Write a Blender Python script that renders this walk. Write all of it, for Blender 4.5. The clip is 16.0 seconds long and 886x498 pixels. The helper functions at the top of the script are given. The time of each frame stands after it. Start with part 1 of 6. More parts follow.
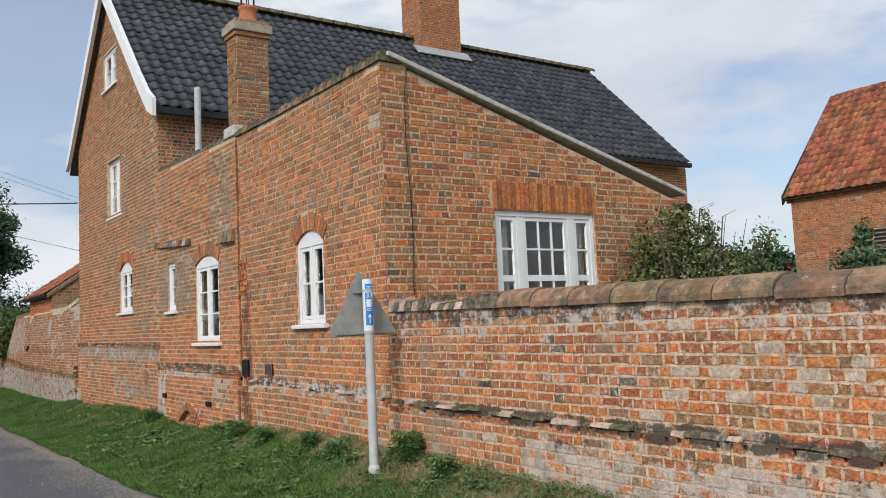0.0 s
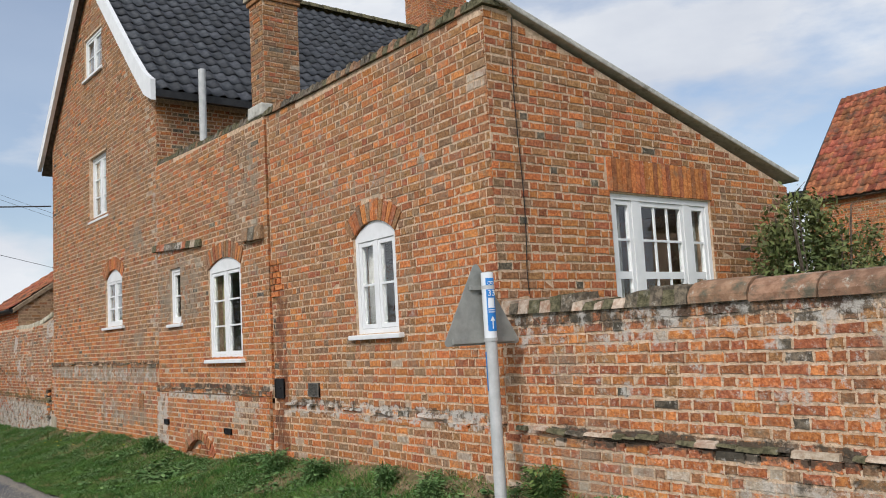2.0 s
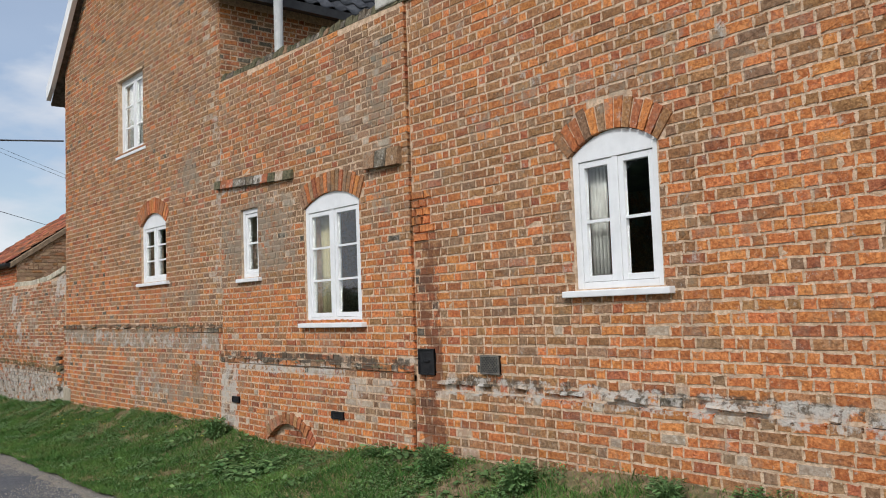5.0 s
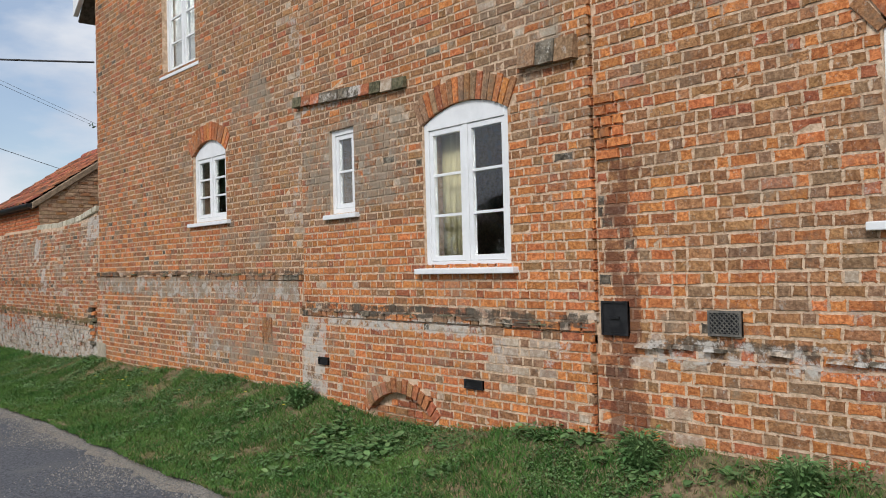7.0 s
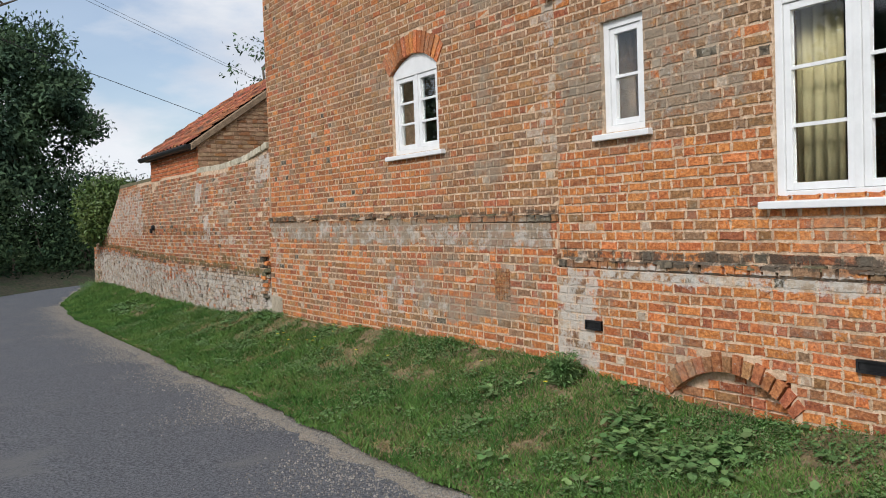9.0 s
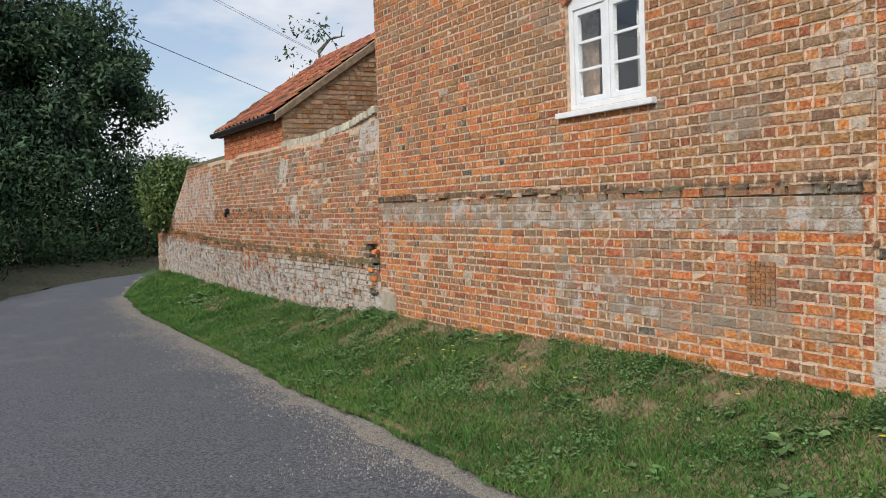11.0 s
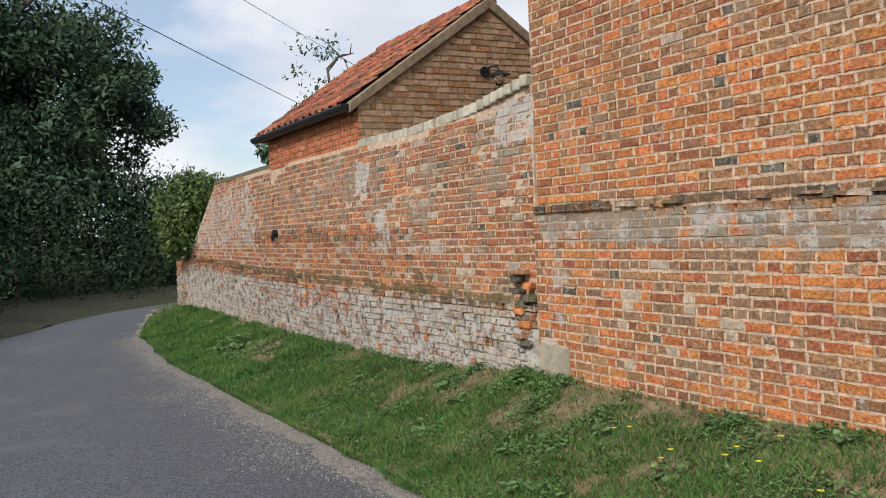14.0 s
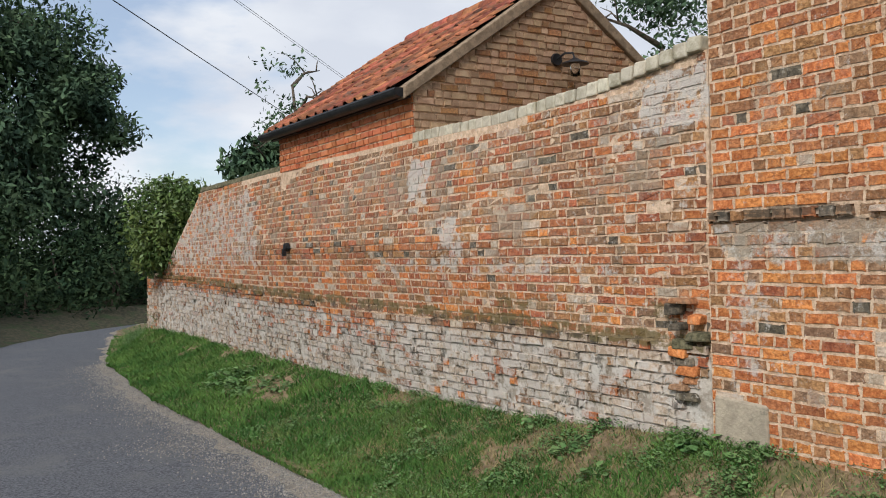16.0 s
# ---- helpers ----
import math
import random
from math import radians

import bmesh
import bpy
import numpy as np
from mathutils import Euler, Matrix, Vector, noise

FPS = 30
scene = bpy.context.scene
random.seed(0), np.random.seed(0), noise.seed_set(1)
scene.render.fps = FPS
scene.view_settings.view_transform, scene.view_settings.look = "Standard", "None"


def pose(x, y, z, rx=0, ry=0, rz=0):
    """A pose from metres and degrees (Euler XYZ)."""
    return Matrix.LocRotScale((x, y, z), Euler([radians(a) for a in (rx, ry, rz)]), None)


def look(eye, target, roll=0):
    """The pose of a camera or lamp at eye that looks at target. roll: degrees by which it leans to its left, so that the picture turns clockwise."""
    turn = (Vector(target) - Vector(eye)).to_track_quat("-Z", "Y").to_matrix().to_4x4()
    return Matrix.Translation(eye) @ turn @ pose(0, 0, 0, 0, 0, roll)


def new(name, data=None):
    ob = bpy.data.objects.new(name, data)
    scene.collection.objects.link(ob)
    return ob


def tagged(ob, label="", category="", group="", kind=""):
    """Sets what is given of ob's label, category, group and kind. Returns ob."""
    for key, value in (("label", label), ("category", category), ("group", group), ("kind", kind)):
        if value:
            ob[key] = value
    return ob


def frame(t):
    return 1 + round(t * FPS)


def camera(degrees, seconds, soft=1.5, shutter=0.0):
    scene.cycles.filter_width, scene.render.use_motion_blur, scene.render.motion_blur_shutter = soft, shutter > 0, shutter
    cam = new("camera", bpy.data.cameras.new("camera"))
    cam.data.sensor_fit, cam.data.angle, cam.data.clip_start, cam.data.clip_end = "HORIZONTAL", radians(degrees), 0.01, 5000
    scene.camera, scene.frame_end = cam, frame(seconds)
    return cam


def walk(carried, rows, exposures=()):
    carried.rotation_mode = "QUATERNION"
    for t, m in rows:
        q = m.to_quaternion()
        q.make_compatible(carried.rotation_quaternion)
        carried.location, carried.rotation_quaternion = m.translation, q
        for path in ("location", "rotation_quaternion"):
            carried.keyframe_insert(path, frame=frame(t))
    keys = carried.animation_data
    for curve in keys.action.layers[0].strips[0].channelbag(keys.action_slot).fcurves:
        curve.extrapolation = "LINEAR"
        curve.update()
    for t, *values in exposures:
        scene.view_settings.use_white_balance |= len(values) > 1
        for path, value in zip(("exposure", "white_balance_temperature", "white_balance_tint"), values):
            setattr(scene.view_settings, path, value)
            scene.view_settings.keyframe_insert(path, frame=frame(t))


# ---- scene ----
cam = camera(54.8, 16.0, soft=1.0)
METRES, EYE, TILT, LEAN, TURN = 18.8, 1.6, 0.0, 0.0, -35.1
ROWS = [
    (0.0, 0.0, 0.0, 0.0, 0.22, 4.93, 2.54),
    (0.5, -0.0221, 0.0235, 0.0001, 0.18, 4.83, 2.67),
    (1.0, -0.0402, 0.0489, -0.0003, 0.14, 4.84, 2.8),
    (1.5, -0.0587, 0.0726, -0.0009, -1.28, 5.47, 3.35),
    (2.0, -0.0751, 0.0961, -0.0013, -2.83, 5.95, 3.11),
    (2.5, -0.0927, 0.1185, -0.0015, -3.17, 5.98, 2.91),
    (3.0, -0.1117, 0.1406, -0.0025, -3.15, 5.19, 2.92),
    (3.5, -0.1301, 0.1664, -0.0024, -3.56, 4.58, 2.93),
    (4.0, -0.1493, 0.1905, -0.0021, -4.76, 4.01, 3.1),
    (6.5, -0.2266, 0.3186, -0.0047, -4.56, 3.08, 0.79),
    (7.0, -0.2426, 0.347, -0.0066, -4.94, 1.09, 1.44),
    (7.5, -0.2607, 0.3743, -0.0077, -4.47, 0.45, 1.78),
    (8.0, -0.2777, 0.4027, -0.0087, -2.23, -0.4, 1.94),
    (8.5, -0.2954, 0.4307, -0.0085, 0.43, -1.2, 2.27),
    (9.0, -0.3125, 0.4573, -0.0087, 2.69, -2.24, 2.1),
    (9.5, -0.3293, 0.486, -0.0098, 4.82, -3.22, 1.42),
    (12.0, -0.4153, 0.6244, -0.0123, 5.93, -2.72, 2.26),
    (12.5, -0.4318, 0.6511, -0.0125, 5.86, -2.71, 2.32),
    (13.0, -0.4481, 0.6785, -0.0131, 5.75, -2.7, 2.4),
    (13.5, -0.4645, 0.7051, -0.0124, 5.57, -2.54, 2.63),
    (14.0, -0.4808, 0.733, -0.0126, 5.71, -1.47, 2.99),
    (14.5, -0.4983, 0.7574, -0.0127, 5.75, -0.35, 2.33),
    (15.0, -0.5155, 0.7818, -0.0131, 5.66, 0.06, 2.04),
    (15.5, -0.5348, 0.8061, -0.0144, 4.76, 0.51, 1.74),
    (16.0, -0.5534, 0.8301, -0.0158, 2.41, 0.12, 1.56),
]
walk(cam, [(t, pose(0, 0, EYE, TILT, LEAN, TURN) @ pose(METRES * x, METRES * y, METRES * z, 90 + pitch, roll, yaw)) for t, x, y, z, yaw, pitch, roll in ROWS], [(0.0, -0.12, 6150, 10), (4.0, -0.13, 6120, 10), (6.5, -0.20, 6000, 10), (7.5, -0.12, 6080, 10), (9.5, -0.05, 6150, 10), (14.0, 0.04, 6150, 10), (16.0, 0.0, 6150, 10)])

# ---- world and sun ----
world = bpy.data.worlds.new("sky")
scene.world = world
world.use_nodes = True
wn, wl = world.node_tree.nodes, world.node_tree.links
wn.clear()
SUN_EL, SUN_AZ = 38.0, 241.0  # degrees; azimuth from +y towards +x
sky = wn.new("ShaderNodeTexSky")
sky.sky_type, sky.sun_disc = "NISHITA", False
sky.sun_elevation, sky.sun_rotation = radians(SUN_EL), radians(SUN_AZ)
sky.air_density, sky.dust_density = 1.0, 1.5
coord = wn.new("ShaderNodeTexCoord")
stretch = wn.new("ShaderNodeMapping")
stretch.inputs["Scale"].default_value = (1.0, 1.0, 2.6)
stretch.inputs["Location"].default_value = (1.3, 4.2, 0.2)
cloud = wn.new("ShaderNodeTexNoise")
cloud.inputs["Scale"].default_value = 2.5
cloud.inputs["Detail"].default_value = 9.0
cloud.inputs["Roughness"].default_value = 0.54
ramp = wn.new("ShaderNodeValToRGB")
ramp.color_ramp.elements[0].position, ramp.color_ramp.elements[1].position = 0.43, 0.54
ramp.color_ramp.elements[0].color, ramp.color_ramp.elements[1].color = (0.28, 0.28, 0.28, 1), (1, 1, 1, 1)
shade = wn.new("ShaderNodeTexNoise")
shade.inputs["Scale"].default_value = 4.0
shade.inputs["Detail"].default_value = 6.0
tone = wn.new("ShaderNodeValToRGB")
tone.color_ramp.elements[0].position, tone.color_ramp.elements[1].position = 0.35, 0.65
tone.color_ramp.elements[0].color, tone.color_ramp.elements[1].color = (5.1, 5.25, 5.6, 1), (6.6, 6.6, 6.6, 1)
blend = wn.new("ShaderNodeMixRGB")
bg = wn.new("ShaderNodeBackground")
bg.inputs["Strength"].default_value = 0.14
out = wn.new("ShaderNodeOutputWorld")
wl.new(coord.outputs["Generated"], stretch.inputs["Vector"])
wl.new(stretch.outputs["Vector"], cloud.inputs["Vector"])
wl.new(stretch.outputs["Vector"], shade.inputs["Vector"])
wl.new(cloud.outputs["Fac"], ramp.inputs["Fac"])
wl.new(shade.outputs["Fac"], tone.inputs["Fac"])
wl.new(ramp.outputs["Color"], blend.inputs["Fac"])
wl.new(sky.outputs["Color"], blend.inputs["Color1"])
wl.new(tone.outputs["Color"], blend.inputs["Color2"])
wl.new(blend.outputs["Color"], bg.inputs["Color"])
wl.new(bg.outputs["Background"], out.inputs["Surface"])
sun = new("sun", bpy.data.lights.new("sun", "SUN"))
sun.data.energy, sun.data.angle, sun.data.color = 2.6, radians(12), (1.0, 0.96, 0.90)
sun_from = Vector((math.sin(radians(SUN_AZ)) * math.cos(radians(SUN_EL)), math.cos(radians(SUN_AZ)) * math.cos(radians(SUN_EL)), math.sin(radians(SUN_EL))))
sun.matrix_world = look(sun_from * 50, (0, 0, 0))

# ---- materials ----
def make_mat(name, c0, c1, scale=8.0, rough=0.85, bump=0.3, bump_scale=60.0, c2=None, stain=0.5, stain_scale=1.3, vary=0.0, metal=0.0, spec=0.3, speck=None, speck_lo=0.58, speck_scale=24.0):
    """Base colour from two tones by fine noise, a third by large stains, a spread by piece, and a fine relief."""
    m = bpy.data.materials.new(name)
    m.use_nodes = True
    n, l = m.node_tree.nodes, m.node_tree.links
    p = n["Principled BSDF"]
    p.inputs["Roughness"].default_value = rough
    p.inputs["Metallic"].default_value = metal
    p.inputs["Specular IOR Level"].default_value = spec
    g = n.new("ShaderNodeNewGeometry")
    t = n.new("ShaderNodeTexNoise")
    t.inputs["Scale"].default_value, t.inputs["Detail"].default_value, t.inputs["Roughness"].default_value = scale, 6.0, 0.65
    l.new(g.outputs["Position"], t.inputs["Vector"])
    r = n.new("ShaderNodeValToRGB")
    r.color_ramp.elements[0].position, r.color_ramp.elements[1].position = 0.41, 0.59
    r.color_ramp.elements[0].color, r.color_ramp.elements[1].color = (*c0, 1), (*c1, 1)
    l.new(t.outputs["Fac"], r.inputs["Fac"])
    col = r.outputs["Color"]
    if c2:
        t2 = n.new("ShaderNodeTexNoise")
        t2.inputs["Scale"].default_value, t2.inputs["Detail"].default_value, t2.inputs["Roughness"].default_value = stain_scale, 8.0, 0.7
        l.new(g.outputs["Position"], t2.inputs["Vector"])
        r2 = n.new("ShaderNodeValToRGB")
        r2.color_ramp.elements[0].position, r2.color_ramp.elements[1].position = stain, min(1.0, stain + 0.14)
        l.new(t2.outputs["Fac"], r2.inputs["Fac"])
        x = n.new("ShaderNodeMixRGB")
        x.inputs["Color2"].default_value = (*c2, 1)
        l.new(r2.outputs["Color"], x.inputs["Fac"])
        l.new(col, x.inputs["Color1"])
        col = x.outputs["Color"]
    if vary:
        oi = n.new("ShaderNodeObjectInfo")
        add = n.new("ShaderNodeMath")
        add.operation = "ADD"
        fr = n.new("ShaderNodeMath")
        fr.operation = "FRACT"
        l.new(oi.outputs["Random"], add.inputs[0])
        l.new(g.outputs["Random Per Island"], add.inputs[1])
        l.new(add.outputs[0], fr.inputs[0])
        mr = n.new("ShaderNodeMapRange")
        mr.inputs["To Min"].default_value, mr.inputs["To Max"].default_value = 1 - vary, 1 + vary
        l.new(fr.outputs[0], mr.inputs["Value"])
        hs = n.new("ShaderNodeHueSaturation")
        hue = n.new("ShaderNodeMapRange")
        hue.inputs["To Min"].default_value, hue.inputs["To Max"].default_value = 0.5 - vary * 0.035, 0.5 + vary * 0.035
        mul = n.new("ShaderNodeMath")
        mul.operation = "MULTIPLY"
        mul.inputs[1].default_value = 7.3
        fr2 = n.new("ShaderNodeMath")
        fr2.operation = "FRACT"
        l.new(fr.outputs[0], mul.inputs[0])
        l.new(mul.outputs[0], fr2.inputs[0])
        l.new(fr2.outputs[0], hue.inputs["Value"])
        l.new(hue.outputs["Result"], hs.inputs["Hue"])
        l.new(mr.outputs["Result"], hs.inputs["Value"])
        l.new(col, hs.inputs["Color"])
        col = hs.outputs["Color"]
    if speck:
        t4 = n.new("ShaderNodeTexNoise")
        t4.inputs["Scale"].default_value, t4.inputs["Detail"].default_value, t4.inputs["Roughness"].default_value = speck_scale, 7.0, 0.75
        l.new(g.outputs["Position"], t4.inputs["Vector"])
        r4 = n.new("ShaderNodeValToRGB")
        r4.color_ramp.elements[0].position, r4.color_ramp.elements[1].position = speck_lo, speck_lo + 0.10
        l.new(t4.outputs["Fac"], r4.inputs["Fac"])
        x4 = n.new("ShaderNodeMixRGB")
        x4.inputs["Color2"].default_value = (*speck, 1)
        l.new(r4.outputs["Color"], x4.inputs["Fac"])
        l.new(col, x4.inputs["Color1"])
        col = x4.outputs["Color"]
    l.new(col, p.inputs["Base Color"])
    if bump:
        b = n.new("ShaderNodeBump")
        b.inputs["Strength"].default_value, b.inputs["Distance"].default_value = bump, 0.01
        t3 = n.new("ShaderNodeTexNoise")
        t3.inputs["Scale"].default_value, t3.inputs["Detail"].default_value = bump_scale, 5.0
        l.new(g.outputs["Position"], t3.inputs["Vector"])
        l.new(t3.outputs["Fac"], b.inputs["Height"])
        l.new(b.outputs["Normal"], p.inputs["Normal"])
    return m


def brick_set(pre, lo, scale):
    """Six weathered brick colours; a lower lo leaves more white bloom on them."""
    mk = lambda name, *a, **k: make_mat(pre + name, *a, **k, speck_lo=lo, speck_scale=scale)
    return [
        mk("brick_orange", (0.39, 0.120, 0.036), (0.64, 0.245, 0.080), 38, 0.9, 1.0, 55, (0.30, 0.165, 0.09), 0.55, 4.0, 0.22, speck=(0.56, 0.43, 0.30)),
        mk("brick_red", (0.27, 0.086, 0.037), (0.47, 0.178, 0.075), 38, 0.9, 1.0, 55, (0.24, 0.14, 0.09), 0.55, 4.0, 0.22, speck=(0.56, 0.46, 0.36)),
        mk("brick_brown", (0.24, 0.110, 0.046), (0.44, 0.222, 0.098), 38, 0.92, 1.0, 55, (0.23, 0.155, 0.095), 0.54, 4.0, 0.22, speck=(0.52, 0.43, 0.32)),
        mk("brick_grey", (0.195, 0.108, 0.058), (0.36, 0.218, 0.124), 38, 0.95, 0.7, 70, (0.15, 0.105, 0.07), 0.56, 4.0, 0.18, speck=(0.55, 0.50, 0.42)),
        mk("brick_limewashed", (0.39, 0.29, 0.205), (0.55, 0.45, 0.345), 26, 0.95, 0.7, 60, (0.32, 0.17, 0.095), 0.52, 7.0, 0.15, speck=(0.66, 0.62, 0.55)),
        mk("brick_blackened", (0.07, 0.058, 0.042), (0.18, 0.145, 0.10), 26, 0.95, 0.7, 60, (0.40, 0.36, 0.29), 0.56, 12.0, 0.25, speck=(0.55, 0.52, 0.46)),
    ]


BRICKS = brick_set("", 0.60, 24.0)
BLOOMED = brick_set("bloomed_", 0.57, 12.0)
WORN = brick_set("worn_", 0.57, 12.0)
ORANGE, RED, BROWN, GREY, LIMED, DARK = BRICKS
mortar_mat = lambda name: make_mat(name, (0.50, 0.345, 0.22), (0.72, 0.535, 0.37), 22, 0.95, 0.7, 90, (0.42, 0.27, 0.175), 0.53, 7.0)
MORTAR, BLOOMED_MORTAR, WORN_MORTAR = mortar_mat("lime_mortar"), mortar_mat("bloomed_mortar"), mortar_mat("worn_mortar")
LIMEWASH = make_mat("old_limewash", (0.34, 0.29, 0.23), (0.56, 0.50, 0.42), 14, 0.95, 1.0, 30, (0.22, 0.18, 0.13), 0.50, 4.0)


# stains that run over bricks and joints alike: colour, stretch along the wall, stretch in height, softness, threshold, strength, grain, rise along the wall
LIME, LICHEN, NEAR_BLACK, RUN, MOSSY = (0.57, 0.53, 0.47), (0.29, 0.25, 0.19), (0.065, 0.056, 0.042), (0.15, 0.055, 0.028), (0.15, 0.115, 0.045)
# the near-black tone speckles the walls and darkens narrow bands along ledges and tops
HOUSE_STAINS = [
    (NEAR_BLACK, 7.5, 22.3, -0.2, 9.0, 0.3, 0.59, 0.45, "E", 0.0), (LIME, 7.5, 22.3, -0.2, 9.0, 0.3, 0.60, 0.55, "D", 0.0),
    (LICHEN, 7.5, 22.3, -0.2, 9.0, 0.3, 0.57, 0.4, "C", 0.0), (LIME, 7.5, 22.3, -0.2, 9.0, 0.3, 0.60, 0.6, "A", 0.0),
    (LICHEN, 8.0, 11.4, 2.75, 3.6, 0.3, 0.50, 0.5, "B", 0.0), (LIME, 7.9, 11.6, 2.6, 4.3, 0.3, 0.58, 0.55, "A", 0.0),
    (NEAR_BLACK, 7.6, 11.5, 0.83, 0.97, 0.04, 0.46, 0.8, "B", 0.01), (LIME, 7.6, 11.5, 0.74, 0.97, 0.05, 0.47, 0.85, "A", 0.01),
    (RUN, 11.44, 11.84, 0.1, 2.2, 0.08, 0.40, 0.75, "B", 0.0),
    (LIME, 11.9, 13.15, 0.62, 1.0, 0.09, 0.53, 0.75, "A", 0.0), (LIME, 15.35, 15.86, 0.1, 1.05, 0.08, 0.44, 0.75, "A", 0.0),
    (LIME, 12.9, 15.4, 0.84, 1.03, 0.05, 0.46, 0.85, "A", 0.012), (NEAR_BLACK, 11.9, 15.86, 0.97, 1.12, 0.035, 0.44, 0.85, "B", 0.012),
    (LICHEN, 13.85, 15.86, 1.95, 3.05, 0.15, 0.44, 0.65, "B", 0.0), (LIME, 13.85, 15.86, 2.0, 3.1, 0.15, 0.57, 0.6, "A", 0.0),
    (LICHEN, 11.95, 12.75, 2.3, 4.4, 0.2, 0.48, 0.6, "B", 0.0), (LIME, 14.6, 15.86, 3.06, 3.25, 0.04, 0.48, 0.8, "A", 0.012),
    (LICHEN, 15.86, 22.3, 1.06, 1.42, 0.07, 0.42, 0.7, "B", 0.0107), (LIME, 15.86, 22.3, 1.05, 1.40, 0.08, 0.49, 0.7, "A", 0.0107),
    (NEAR_BLACK, 15.86, 22.3, 1.37, 1.47, 0.025, 0.45, 0.7, "B", 0.0107), (LICHEN, 15.86, 19.0, 0.25, 1.3, 0.25, 0.47, 0.6, "C", 0.0),
    (LIME, 17.4, 19.6, 0.1, 0.95, 0.2, 0.53, 0.75, "A", 0.0), (LIME, 21.7, 22.3, 0.1, 1.4, 0.15, 0.50, 0.7, "A", 0.0),
    (LIME, 15.72, 16.2, 1.8, 4.6, 0.12, 0.51, 0.6, "A", 0.0), (LICHEN, 16.2, 18.8, 1.5, 4.2, 0.3, 0.51, 0.5, "C", 0.0),
]
GARDEN_STAINS = [
    (NEAR_BLACK, -6, 7.5, -0.2, 2.0, 0.3, 0.575, 0.5, "E", 0.0), (LIME, -6, 7.5, -0.2, 2.0, 0.3, 0.57, 0.7, "D", 0.0),
    (LICHEN, -6, 7.5, 0.1, 1.8, 0.2, 0.58, 0.5, "C", 0.0), (LIME, -6, 7.5, 0.9, 1.5, 0.25, 0.54, 0.8, "A", 0.0),
    (LIME, 1.0, 5.4, 0.05, 0.72, 0.12, 0.45, 0.7, "A", 0.006), (LICHEN, 1.0, 5.6, 0.05, 0.75, 0.15, 0.49, 0.6, "B", 0.006),
    (NEAR_BLACK, -6, 6.9, 0.68, 0.88, 0.06, 0.41, 0.9, "B", 0.006), (NEAR_BLACK, 2.2, 5.6, 0.5, 0.78, 0.12, 0.51, 0.8, "B", 0.006),
    (NEAR_BLACK, -6, 7.5, 1.50, 1.9, 0.08, 0.43, 0.85, "B", 0.006), (LIME, -6, 7.5, 1.30, 1.9, 0.14, 0.51, 0.8, "A", 0.006),
]
FAR_STAINS = [
    (NEAR_BLACK, 22.3, 37.5, -0.6, 3.0, 0.3, 0.575, 0.5, "E", 0.0), (LIME, 22.3, 37.5, -0.6, 3.0, 0.3, 0.57, 0.7, "D", 0.0),
    (LICHEN, 22.3, 31, 1.2, 2.5, 0.3, 0.49, 0.5, "C", 0.0), (LIME, 22.3, 37.5, 0.7, 2.5, 0.3, 0.61, 0.7, "A", 0.0),
    (LIME, 22.3, 36.6, -0.5, 0.60, 0.08, 0.45, 0.75, "A", 0.019), (NEAR_BLACK, 22.3, 36.8, -0.5, 0.62, 0.1, 0.55, 0.8, "B", 0.019),
    (MOSSY, 22.3, 36.8, 0.60, 0.76, 0.04, 0.42, 0.85, "B", 0.019), (NEAR_BLACK, 22.3, 31, 0.56, 0.72, 0.05, 0.50, 0.8, "A", 0.019),
    (MOSSY, 22.4, 24.6, 0.72, 1.0, 0.08, 0.50, 0.8, "B", 0.0), (LIME, 25.45, 25.95, 1.72, 2.25, 0.07, 0.42, 0.8, "A", 0.0),
    (LIME, 24.9, 25.35, 1.1, 1.65, 0.07, 0.44, 0.75, "A", 0.0), (LIME, 22.25, 22.95, 1.98, 2.5, 0.08, 0.43, 0.8, "A", 0.0),
    (LIME, 22.25, 22.6, 1.45, 2.0, 0.08, 0.50, 0.7, "A", 0.0), (LIME, 23.0, 26.5, 1.02, 1.3, 0.1, 0.50, 0.7, "A", 0.0),
    (LIME, 30.0, 37.0, 0.95, 2.5, 0.3, 0.46, 0.75, "A", 0.0),
]


